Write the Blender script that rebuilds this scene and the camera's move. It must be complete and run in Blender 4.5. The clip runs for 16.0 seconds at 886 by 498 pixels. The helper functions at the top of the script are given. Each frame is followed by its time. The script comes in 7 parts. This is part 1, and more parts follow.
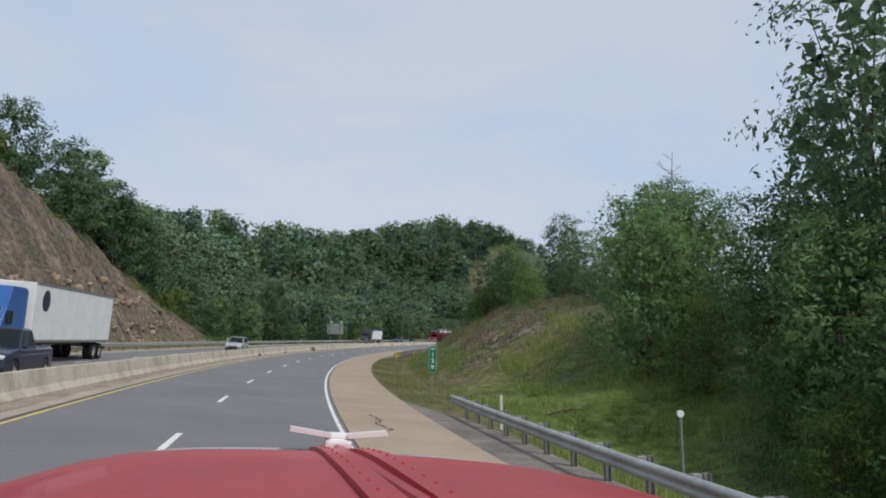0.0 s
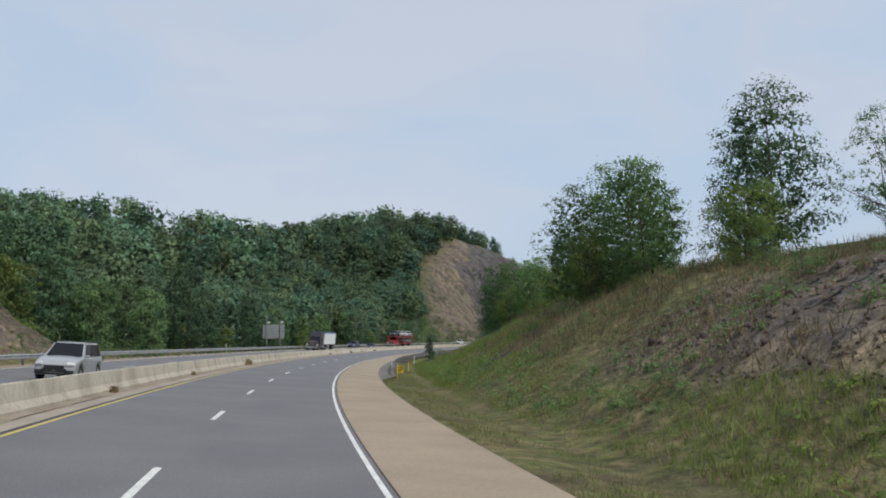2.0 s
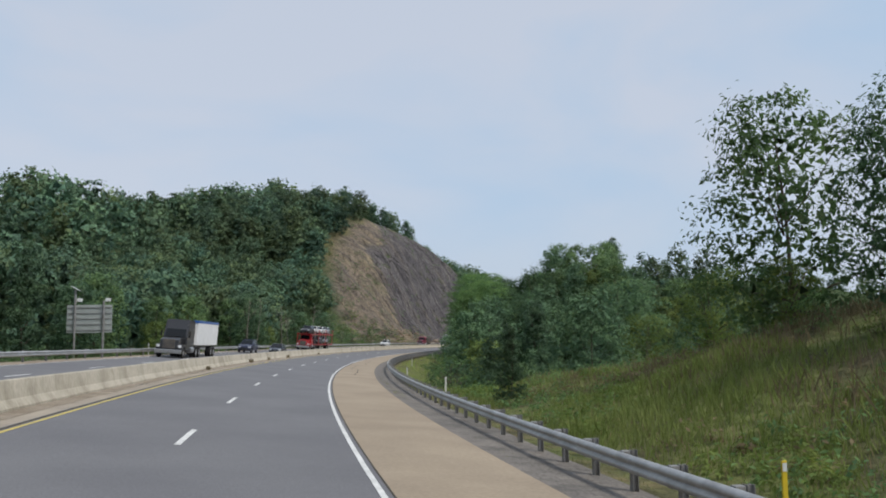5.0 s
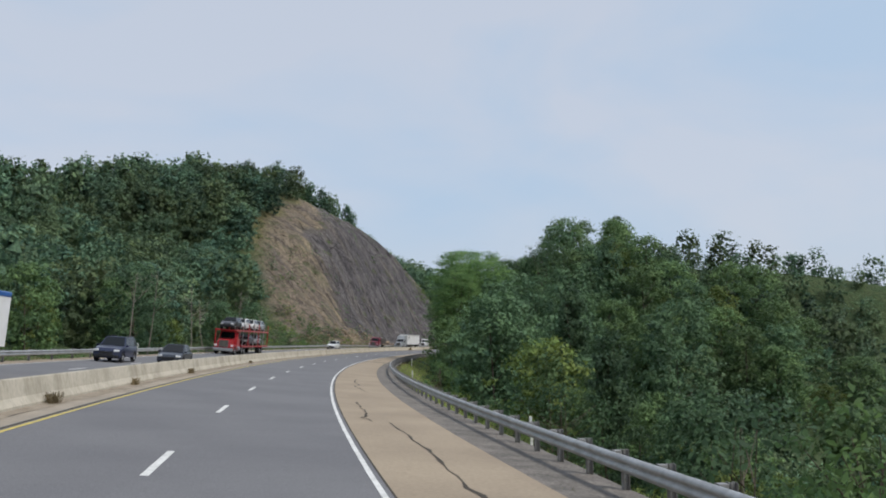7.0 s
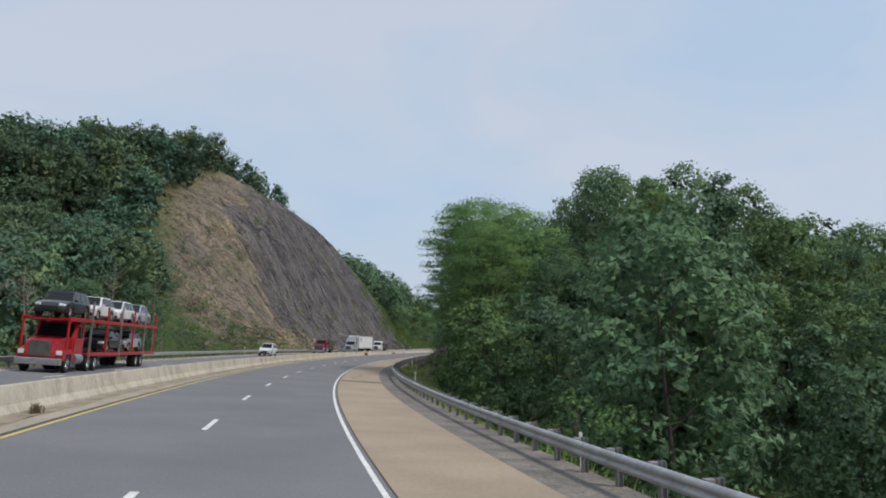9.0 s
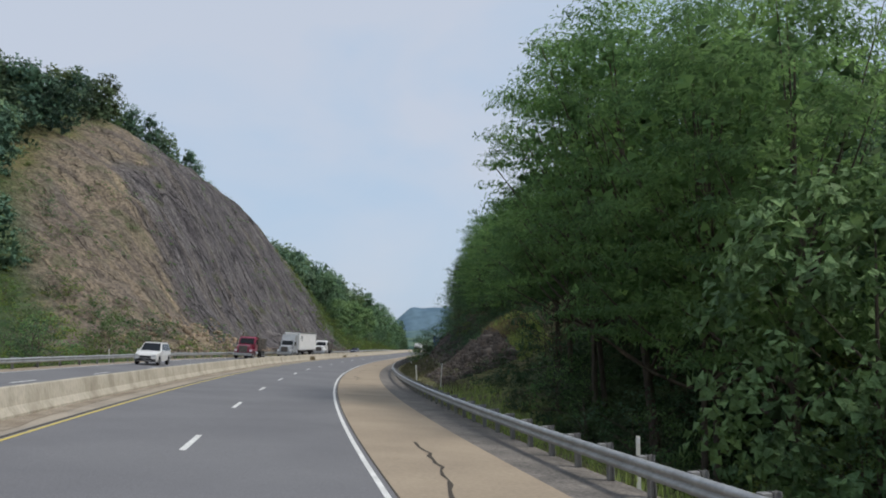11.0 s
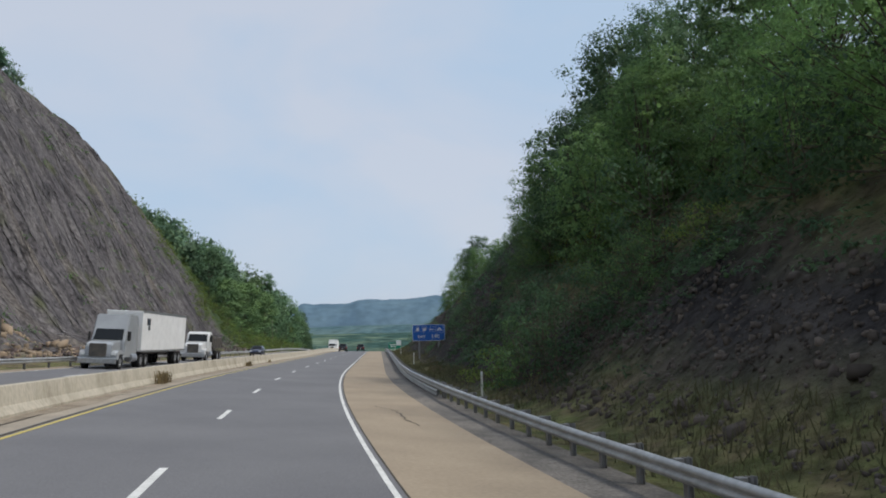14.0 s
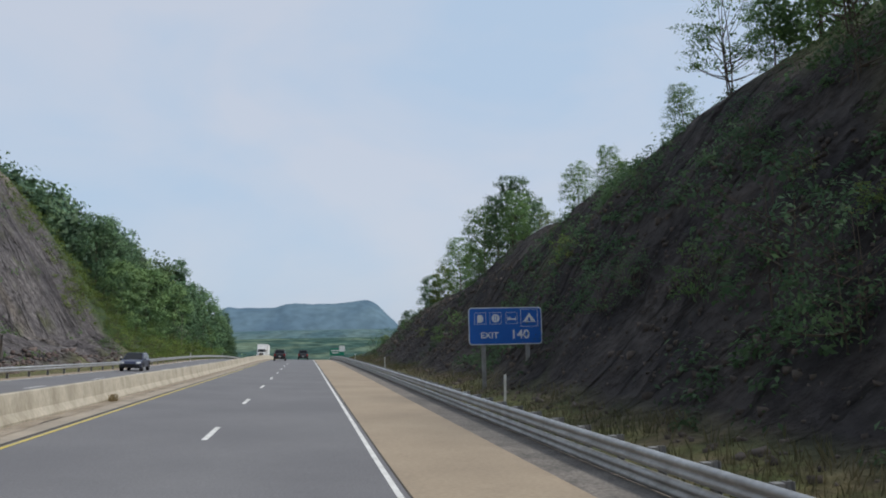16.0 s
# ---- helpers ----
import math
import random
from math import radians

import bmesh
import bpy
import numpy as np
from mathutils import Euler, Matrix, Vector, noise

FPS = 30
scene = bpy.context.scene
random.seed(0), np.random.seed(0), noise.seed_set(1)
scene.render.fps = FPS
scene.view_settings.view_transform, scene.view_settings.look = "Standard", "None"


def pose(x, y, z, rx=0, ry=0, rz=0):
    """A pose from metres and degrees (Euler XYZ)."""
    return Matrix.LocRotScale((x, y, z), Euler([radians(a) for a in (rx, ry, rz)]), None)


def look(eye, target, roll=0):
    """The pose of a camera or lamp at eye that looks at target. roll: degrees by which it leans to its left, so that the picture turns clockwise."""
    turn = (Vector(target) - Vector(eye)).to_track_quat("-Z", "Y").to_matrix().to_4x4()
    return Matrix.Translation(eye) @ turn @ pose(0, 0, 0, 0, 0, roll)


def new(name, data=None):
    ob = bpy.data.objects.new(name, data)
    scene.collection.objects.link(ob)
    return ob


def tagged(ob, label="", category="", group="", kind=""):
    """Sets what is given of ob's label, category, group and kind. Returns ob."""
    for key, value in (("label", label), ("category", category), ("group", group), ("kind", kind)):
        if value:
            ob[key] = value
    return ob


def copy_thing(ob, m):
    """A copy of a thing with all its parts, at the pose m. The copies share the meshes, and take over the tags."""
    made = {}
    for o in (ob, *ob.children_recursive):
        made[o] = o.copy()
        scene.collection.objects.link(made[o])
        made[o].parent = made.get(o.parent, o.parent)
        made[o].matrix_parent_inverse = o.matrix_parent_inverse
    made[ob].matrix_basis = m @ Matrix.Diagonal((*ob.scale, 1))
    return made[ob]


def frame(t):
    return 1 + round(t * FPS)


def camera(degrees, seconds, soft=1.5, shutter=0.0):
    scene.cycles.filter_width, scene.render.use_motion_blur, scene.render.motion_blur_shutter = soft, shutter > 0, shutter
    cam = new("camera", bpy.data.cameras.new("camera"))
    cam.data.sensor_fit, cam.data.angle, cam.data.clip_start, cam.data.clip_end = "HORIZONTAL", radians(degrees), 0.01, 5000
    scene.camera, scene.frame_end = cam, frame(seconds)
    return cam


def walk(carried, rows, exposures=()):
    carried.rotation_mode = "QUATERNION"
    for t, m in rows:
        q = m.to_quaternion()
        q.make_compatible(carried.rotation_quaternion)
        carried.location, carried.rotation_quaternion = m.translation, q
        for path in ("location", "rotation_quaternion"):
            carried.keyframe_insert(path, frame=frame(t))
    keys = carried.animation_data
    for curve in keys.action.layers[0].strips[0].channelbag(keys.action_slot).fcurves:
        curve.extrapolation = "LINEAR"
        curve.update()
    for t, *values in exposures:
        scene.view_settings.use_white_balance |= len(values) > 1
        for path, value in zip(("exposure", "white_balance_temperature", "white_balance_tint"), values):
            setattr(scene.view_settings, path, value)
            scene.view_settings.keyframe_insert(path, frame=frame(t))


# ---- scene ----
# ---------------------------------------------------------------- the road's line in plan
RADIUS, ARC_END, ARC_START = 559.0, 440.0, -120.0   # metres along the road, 0 is where the drive begins
SPEED, EYE_HEIGHT = 26.43, 2.2


def heading(s):
    return min(max(s, ARC_START), ARC_END) / RADIUS


def plan(s, off=0.0):
    """The place in plan s metres along the road and off metres to its right."""
    c = min(max(s, ARC_START), ARC_END)
    a = c / RADIUS
    x, y = RADIUS * (1 - math.cos(a)) + (s - c) * math.sin(a), RADIUS * math.sin(a) + (s - c) * math.cos(a)
    return x + off * math.cos(a), y - off * math.sin(a)


def plan_np(s, off):
    c = np.clip(s, ARC_START, ARC_END)
    a = c / RADIUS
    x, y = RADIUS * (1 - np.cos(a)) + (s - c) * np.sin(a), RADIUS * np.sin(a) + (s - c) * np.cos(a)
    return x + off * np.cos(a), y - off * np.sin(a)


# ---------------------------------------------------------------- camera
cam = camera(57.25, 16.0, soft=1.9)
TURNS = [  # seconds, degrees right of the road's heading, up, and right side up
    (0.0, 12.62, 6.34, -0.33), (0.5, 12.49, 6.32, -0.62), (1.0, 12.17, 6.36, -0.95), (1.5, 12.20, 6.43, -1.12),
    (2.0, 12.25, 6.54, -1.29), (2.5, 12.31, 6.50, -1.40), (3.0, 12.46, 6.58, -1.33), (3.5, 12.66, 6.58, -1.22),
    (4.0, 12.64, 6.48, -1.20), (4.6, 12.55, 6.50, -1.08), (5.2, 12.45, 6.53, -0.90), (5.8, 12.35, 6.57, -0.75),
    (6.5, 12.23, 6.61, -0.66), (7.0, 12.27, 6.63, -0.60), (7.5, 11.93, 6.65, -0.58), (8.0, 12.09, 6.68, -0.66),
    (8.6, 12.13, 6.74, -0.85), (9.2, 12.18, 6.82, -1.08), (9.8, 12.25, 6.92, -1.33), (10.5, 12.33, 7.02, -1.55),
    (11.0, 12.20, 6.74, -1.38), (11.5, 12.18, 6.79, -1.47), (12.0, 11.96, 7.07, -1.28), (12.5, 12.43, 6.87, -1.57),
    (13.0, 12.32, 6.65, -1.72), (13.5, 12.26, 6.75, -1.77), (14.0, 11.84, 6.36, -1.55), (14.5, 11.76, 6.38, -1.57),
    (15.0, 11.72, 6.43, -1.65), (15.5, 11.70, 6.55, -1.60), (16.0, 11.48, 6.66, -1.24),
]
rows = []
for t, right, up, lean in TURNS:
    s = SPEED * t
    rows.append((t, pose(*plan(s), EYE_HEIGHT, 0, 0, -math.degrees(heading(s)) - right) @ pose(0, 0, 0, 90 + up) @ pose(0, 0, 0, 0, 0, lean)))
walk(cam, rows, exposures=[(0.0, 0.0), (16.0, 0.0)])
# ---------------------------------------------------------------- sky and sun
SUN_HEIGHT, SUN_TURN = radians(54), radians(146)   # above the horizon; clockwise from the drive's first heading
world = bpy.data.worlds.new("sky")
scene.world = world
world.use_nodes = True
wt = world.node_tree
wt.nodes.clear()


def wn(kind, **kw):
    n = wt.nodes.new(kind)
    for k, v in kw.items():
        n.inputs[k].default_value = v
    return n


sky = wt.nodes.new("ShaderNodeTexSky")
sky.sky_type, sky.sun_disc, sky.sun_elevation, sky.sun_rotation = "NISHITA", False, SUN_HEIGHT, SUN_TURN
sky.air_density, sky.dust_density, sky.ozone_density = 1.0, 2.5, 1.0
coord = wt.nodes.new("ShaderNodeTexCoord")
stretch = wt.nodes.new("ShaderNodeMapping")
stretch.inputs["Scale"].default_value = (1.0, 1.2, 2.2)
stretch.inputs["Rotation"].default_value = (0.1, 0.25, 0.5)
clouds = wn("ShaderNodeTexNoise", Scale=2.1, Detail=5.0, Roughness=0.5, Distortion=0.35)
ramp = wt.nodes.new("ShaderNodeValToRGB")
ramp.color_ramp.elements[0].position, ramp.color_ramp.elements[1].position = 0.34, 0.56
ramp.color_ramp.elements[0].color, ramp.color_ramp.elements[1].color = (0.52, 0.665, 0.85, 1), (0.648, 0.71, 0.825, 1)
bright = wt.nodes.new("ShaderNodeVectorMath")
bright.operation = "SCALE"
bright.inputs["Scale"].default_value = 9.25
veil = wt.nodes.new("ShaderNodeMix")
veil.data_type = "RGBA"
veil.inputs["Factor"].default_value = 0.8
back = wn("ShaderNodeBackground", Strength=0.106)
out = wt.nodes.new("ShaderNodeOutputWorld")
for a, b in ((coord.outputs["Generated"], stretch.inputs["Vector"]), (stretch.outputs["Vector"], clouds.inputs["Vector"]),
             (clouds.outputs["Fac"], ramp.inputs["Fac"]), (ramp.outputs["Color"], bright.inputs[0]), (bright.outputs["Vector"], veil.inputs["B"]),
             (sky.outputs["Color"], veil.inputs["A"]), (veil.outputs["Result"], back.inputs["Color"]),
             (back.outputs["Background"], out.inputs["Surface"])):
    wt.links.new(a, b)

sun_data = bpy.data.lights.new("sun", "SUN")
sun_data.energy, sun_data.angle, sun_data.color = 2.45, radians(12), (1.0, 0.95, 0.87)
sun = new("sun", sun_data)
sun_to = Vector((math.sin(SUN_TURN) * math.cos(SUN_HEIGHT), math.cos(SUN_TURN) * math.cos(SUN_HEIGHT), math.sin(SUN_HEIGHT)))
sun.matrix_world = look(sun_to * 100, (0, 0, 0))


# ---------------------------------------------------------------- materials
def mat(name, base, rough=0.8, metal=0.0, other=None, scale=4.0, detail=6.0, spread=(0.35, 0.65), fine=None, bump=0.0,
        bump_scale=40.0, random_tint=0.0, island=False, spec=0.35, coat=0.0, coords="Object", stretchy=(1, 1, 1)):
    """Base colour mottled towards `other` at one scale and by a finer grain at another, with a bump and a tint by piece."""
    m = bpy.data.materials.new(name)
    m.use_nodes = True
    nt = m.node_tree
    b = nt.nodes["Principled BSDF"]
    b.inputs["Roughness"].default_value, b.inputs["Metallic"].default_value = rough, metal
    b.inputs["Specular IOR Level"].default_value, b.inputs["Coat Weight"].default_value = spec, coat
    tc = nt.nodes.new("ShaderNodeTexCoord")
    mp = nt.nodes.new("ShaderNodeMapping")
    mp.inputs["Scale"].default_value = stretchy
    nt.links.new(tc.outputs[coords], mp.inputs["Vector"])
    col = None
    if other:
        n = nt.nodes.new("ShaderNodeTexNoise")
        n.inputs["Scale"].default_value, n.inputs["Detail"].default_value = scale, detail
        nt.links.new(mp.outputs["Vector"], n.inputs["Vector"])
        r = nt.nodes.new("ShaderNodeMapRange")
        r.inputs["From Min"].default_value, r.inputs["From Max"].default_value = spread
        nt.links.new(n.outputs["Fac"], r.inputs["Value"])
        mix = nt.nodes.new("ShaderNodeMix")
        mix.data_type = "RGBA"
        mix.inputs["A"].default_value, mix.inputs["B"].default_value = (*base, 1), (*other, 1)
        nt.links.new(r.outputs["Result"], mix.inputs["Factor"])
        col = mix.outputs["Result"]
    if fine:
        n = nt.nodes.new("ShaderNodeTexNoise")
        n.inputs["Scale"].default_value, n.inputs["Detail"].default_value = fine[0], 4.0
        nt.links.new(mp.outputs["Vector"], n.inputs["Vector"])
        r = nt.nodes.new("ShaderNodeMapRange")
        r.inputs["To Min"].default_value, r.inputs["To Max"].default_value = 1 - fine[1], 1 + fine[1]
        r.inputs["From Min"].default_value, r.inputs["From Max"].default_value = 0.3, 0.7
        nt.links.new(n.outputs["Fac"], r.inputs["Value"])
        col = scaled(nt, col, base, r.outputs["Result"])
    if random_tint:
        if island:
            g = nt.nodes.new("ShaderNodeNewGeometry").outputs["Random Per Island"]
        else:
            g = nt.nodes.new("ShaderNodeObjectInfo").outputs["Random"]
        r = nt.nodes.new("ShaderNodeMapRange")
        r.inputs["To Min"].default_value, r.inputs["To Max"].default_value = 1 - random_tint, 1 + random_tint
        nt.links.new(g, r.inputs["Value"])
        col = scaled(nt, col, base, r.outputs["Result"])
    if col:
        nt.links.new(col, b.inputs["Base Color"])
    else:
        b.inputs["Base Color"].default_value = (*base, 1)
    if bump:
        n = nt.nodes.new("ShaderNodeTexNoise")
        n.inputs["Scale"].default_value, n.inputs["Detail"].default_value = bump_scale, 5.0
        nt.links.new(mp.outputs["Vector"], n.inputs["Vector"])
        u = nt.nodes.new("ShaderNodeBump")
        u.inputs["Strength"].default_value, u.inputs["Distance"].default_value = min(1.0, bump * 10), bump
        nt.links.new(n.outputs["Fac"], u.inputs["Height"])
        nt.links.new(u.outputs["Normal"], b.inputs["Normal"])
    return m


def scaled(nt, col, base, value):
    """The colour col (or base) times a value."""
    v = nt.nodes.new("ShaderNodeVectorMath")
    v.operation = "SCALE"
    if col:
        nt.links.new(col, v.inputs[0])
    else:
        v.inputs[0].default_value = base
    nt.links.new(value, v.inputs["Scale"])
    return v.outputs["Vector"]


def leaf_mat(name, dark, light, through_light=0.5, tint=0.25, patch=0.45, canopy=False, by_tree=False):
    """Leaves: matt, a tint for each leaf and each tree, some light coming through."""
    m = mat(name, dark, rough=0.62, other=light, scale=patch, detail=3.0, spread=(0.38, 0.66), random_tint=tint, island=True, spec=0.25,
            fine=(2.2, 0.32) if canopy else None, bump=0.7 if canopy else 0.0, bump_scale=1.9)
    nt = m.node_tree
    b = nt.nodes["Principled BSDF"]
    tree = nt.nodes.new("ShaderNodeObjectInfo")
    r = nt.nodes.new("ShaderNodeMapRange")
    r.inputs["To Min"].default_value, r.inputs["To Max"].default_value = 0.68, 1.32
    nt.links.new(tree.outputs["Random"], r.inputs["Value"])
    col = scaled(nt, b.inputs["Base Color"].links[0].from_socket, dark, r.outputs["Result"])
    if by_tree:                                          # each crown of a joined wood has its own shade
        own = nt.nodes.new("ShaderNodeAttribute")
        own.attribute_name = "crown_shade"
        mix = nt.nodes.new("ShaderNodeMix")
        mix.data_type, mix.blend_type = "RGBA", "MULTIPLY"
        mix.inputs["Factor"].default_value = 1.0
        nt.links.new(col, mix.inputs["A"])
        nt.links.new(own.outputs["Color"], mix.inputs["B"])
        col = mix.outputs["Result"]
    nt.links.new(col, b.inputs["Base Color"])
    tr = nt.nodes.new("ShaderNodeBsdfTranslucent")
    nt.links.new(col, tr.inputs["Color"])
    add = nt.nodes.new("ShaderNodeMixShader")
    add.inputs["Fac"].default_value = through_light
    nt.links.new(b.outputs["BSDF"], add.inputs[1])
    nt.links.new(tr.outputs["BSDF"], add.inputs[2])
    nt.links.new(add.outputs["Shader"], nt.nodes["Material Output"].inputs["Surface"])
    return m


ASPHALT = mat("asphalt", (0.138, 0.137, 0.146), 0.85, other=(0.165, 0.164, 0.171), scale=0.25, fine=(30.0, 0.18), bump=0.004, bump_scale=90)
SHOULDER = mat("tan_shoulder_asphalt", (0.34, 0.275, 0.20), 0.9, other=(0.28, 0.225, 0.165), scale=0.35, fine=(12.0, 0.1), bump=0.004, bump_scale=60)
INNER = mat("pale_inner_shoulder", (0.36, 0.31, 0.245), 0.9, other=(0.27, 0.235, 0.19), scale=0.5, fine=(10.0, 0.12), bump=0.004, bump_scale=60)
GRAVEL = mat("gravel", (0.20, 0.18, 0.16), 0.95, other=(0.12, 0.11, 0.10), scale=1.2, fine=(14.0, 0.4), bump=0.03, bump_scale=18)
WHITE = mat("white_road_paint", (0.72, 0.72, 0.70), 0.7, other=(0.55, 0.55, 0.53), scale=3.0, fine=(25.0, 0.12))
YELLOW = mat("yellow_road_paint", (0.60, 0.47, 0.10), 0.7, other=(0.46, 0.38, 0.13), scale=2.0, fine=(25.0, 0.12))
CONCRETE = mat("weathered_concrete", (0.46, 0.42, 0.345), 0.9, other=(0.29, 0.26, 0.20), scale=0.9, detail=12.0, spread=(0.42, 0.74), stretchy=(1, 1, 0.6), fine=(9.0, 0.14), bump=0.006, bump_scale=25, random_tint=0.03)
DIRT = mat("washed_dirt", (0.21, 0.17, 0.125), 0.95, other=(0.30, 0.255, 0.2), scale=1.1, fine=(14.0, 0.25), bump=0.02, bump_scale=20)
JOINT = mat("dark_joint", (0.06, 0.05, 0.04), 0.95)
STEEL = mat("galvanised_steel", (0.48, 0.49, 0.49), 0.5, 0.6, other=(0.36, 0.36, 0.355), scale=1.5, fine=(8.0, 0.12))
POST = mat("weathered_steel_post", (0.34, 0.34, 0.34), 0.6, 0.5, other=(0.24, 0.23, 0.22), scale=3.0)
BARK = mat("bark", (0.13, 0.105, 0.08), 0.95, other=(0.07, 0.055, 0.045), scale=3.0, fine=(14.0, 0.3), bump=0.03, bump_scale=12, stretchy=(1, 1, 0.25))
LEAF_DARK = leaf_mat("dark_green_leaves", (0.078, 0.145, 0.080), (0.122, 0.205, 0.092))
LEAF_MID = leaf_mat("green_leaves", (0.105, 0.19, 0.078), (0.165, 0.265, 0.09))
LEAF_LIGHT = leaf_mat("light_green_leaves", (0.125, 0.195, 0.05), (0.211, 0.26, 0.065))
# leaves of the far woods: green with some bluish distance haze mixed in
LEAF_FAR_HAZED = leaf_mat("far_woods_hazed_leaves", (0.102, 0.182, 0.118), (0.158, 0.255, 0.135), 0.25, 0.06, 0.14, True, True)
CANOPY_DARK = leaf_mat("dark_canopy", (0.09, 0.165, 0.096), (0.14, 0.235, 0.108), 0.3, 0.08, 0.3, True)
CANOPY_MID = leaf_mat("green_canopy", (0.115, 0.2, 0.092), (0.18, 0.28, 0.104), 0.3, 0.08, 0.3, True)
CANOPY_LIGHT = leaf_mat("light_green_canopy", (0.131, 0.2, 0.055), (0.217, 0.265, 0.07), 0.3, 0.08, 0.3, True)
LEAF_FROND = leaf_mat("feathery_leaves", (0.13, 0.235, 0.095), (0.22, 0.36, 0.12), 0.62)


def ground_mat():
    """Grass, weeds, bare earth and rock, laid by the ground's own masks."""
    m = bpy.data.materials.new("ground_cover")
    m.use_nodes = True
    nt = m.node_tree
    b = nt.nodes["Principled BSDF"]
    b.inputs["Roughness"].default_value = 0.95
    b.inputs["Specular IOR Level"].default_value = 0.2
    tc = nt.nodes.new("ShaderNodeTexCoord")

    def noise_fac(scale, lo, hi, detail=6.0, vec=None):
        n = nt.nodes.new("ShaderNodeTexNoise")
        n.inputs["Scale"].default_value, n.inputs["Detail"].default_value = scale, detail
        nt.links.new(vec or tc.outputs["Object"], n.inputs["Vector"])
        r = nt.nodes.new("ShaderNodeMapRange")
        r.inputs["From Min"].default_value, r.inputs["From Max"].default_value = lo, hi
        nt.links.new(n.outputs["Fac"], r.inputs["Value"])
        return r.outputs["Result"]

    def blend(a, c, fac):
        x = nt.nodes.new("ShaderNodeMix")
        x.data_type = "RGBA"
        for sock, v in ((x.inputs["A"], a), (x.inputs["B"], c)):
            if isinstance(v, tuple):
                sock.default_value = (*v, 1)
            else:
                nt.links.new(v, sock)
        nt.links.new(fac, x.inputs["Factor"])
        return x.outputs["Result"]

    def mask(name):
        a = nt.nodes.new("ShaderNodeAttribute")
        a.attribute_name = name
        return a.outputs["Fac"]

    grass = blend((0.085, 0.10, 0.035), (0.135, 0.135, 0.055), noise_fac(0.35, 0.35, 0.65))
    grass = blend(grass, (0.17, 0.135, 0.075), noise_fac(0.9, 0.45, 0.7))
    lush = blend((0.11, 0.16, 0.034), (0.17, 0.235, 0.052), noise_fac(0.6, 0.35, 0.65))
    ground = blend(grass, lush, mask("lush"))
    ground = blend(ground, (0.085, 0.067, 0.045), noise_fac(0.3, 0.52, 0.72))
    # green woodland floor, its colour kept dark for the shade under trees
    shady_floor_col = blend((0.045, 0.075, 0.032), (0.065, 0.085, 0.038), noise_fac(0.5, 0.35, 0.65))
    ground = blend(ground, shady_floor_col, mask("woods"))
    stretch_m = nt.nodes.new("ShaderNodeMapping")
    stretch_m.inputs["Scale"].default_value = (1, 1, 0.35)
    stretch_m.inputs["Rotation"].default_value = (0.2, 0.5, 0.0)
    nt.links.new(tc.outputs["Object"], stretch_m.inputs["Vector"])
    tan_rock = blend((0.145, 0.116, 0.09), (0.20, 0.162, 0.126), noise_fac(0.16, 0.35, 0.65))
    tan_rock = blend(tan_rock, (0.115, 0.08, 0.055), noise_fac(0.9, 0.5, 0.72, vec=stretch_m.outputs["Vector"]))
    grey_rock = blend((0.108, 0.100, 0.104), (0.158, 0.145, 0.142), noise_fac(0.14, 0.35, 0.65))
    slope = nt.nodes.new("ShaderNodeCombineXYZ")
    nt.links.new(mask("along"), slope.inputs["X"])
    nt.links.new(mask("across"), slope.inputs["Y"])
    down = nt.nodes.new("ShaderNodeMapping")
    down.inputs["Rotation"].default_value = (0, 0, 0.35)
    down.inputs["Scale"].default_value = (1.0, 0.2, 1.0)
    nt.links.new(slope.outputs["Vector"], down.inputs["Vector"])
    grey_rock = blend(grey_rock, (0.062, 0.055, 0.06), noise_fac(0.55, 0.46, 0.70, vec=down.outputs["Vector"]))
    grey_rock = blend(grey_rock, (0.205, 0.175, 0.14), noise_fac(0.22, 0.56, 0.78, vec=down.outputs["Vector"]))
    tan_rock = blend(tan_rock, (0.10, 0.085, 0.07), noise_fac(0.4, 0.48, 0.70, vec=down.outputs["Vector"]))
    warm = blend((0.26, 0.205, 0.135), (0.33, 0.265, 0.17), noise_fac(0.5, 0.35, 0.65, vec=down.outputs["Vector"]))
    band = nt.nodes.new("ShaderNodeMapRange")            # pale weathered streak where tan rock meets grey
    band.interpolation_type = "SMOOTHSTEP"
    band.inputs["From Min"].default_value, band.inputs["From Max"].default_value = 0.28, 0.0
    away = nt.nodes.new("ShaderNodeMath")
    away.operation = "SUBTRACT"
    away.inputs[1].default_value = 0.45
    dist = nt.nodes.new("ShaderNodeMath")
    dist.operation = "ABSOLUTE"
    nt.links.new(mask("grey"), away.inputs[0])
    nt.links.new(away.outputs[0], dist.inputs[0])
    nt.links.new(dist.outputs[0], band.inputs["Value"])
    worn = nt.nodes.new("ShaderNodeMath")
    worn.operation = "MULTIPLY"
    nt.links.new(band.outputs["Result"], worn.inputs[0])
    nt.links.new(noise_fac(0.3, 0.36, 0.62, vec=down.outputs["Vector"]), worn.inputs[1])
    tan_rock = blend(tan_rock, (0.115, 0.105, 0.062), noise_fac(0.09, 0.53, 0.7))
    rock = blend(tan_rock, grey_rock, mask("grey"))
    rock = blend(rock, warm, worn.outputs[0])
    joints = []                                          # open joints between blocks, long down the dip
    for size, squash, turned, wide in ((0.42, 0.38, 0.35, 0.09), (1.15, 0.7, 0.2, 0.07), (0.7, 0.5, -0.75, 0.07)):
        lay = nt.nodes.new("ShaderNodeMapping")
        lay.inputs["Rotation"].default_value, lay.inputs["Scale"].default_value = (0, 0, turned), (1.0, squash, 1.0)
        bend = nt.nodes.new("ShaderNodeTexNoise")
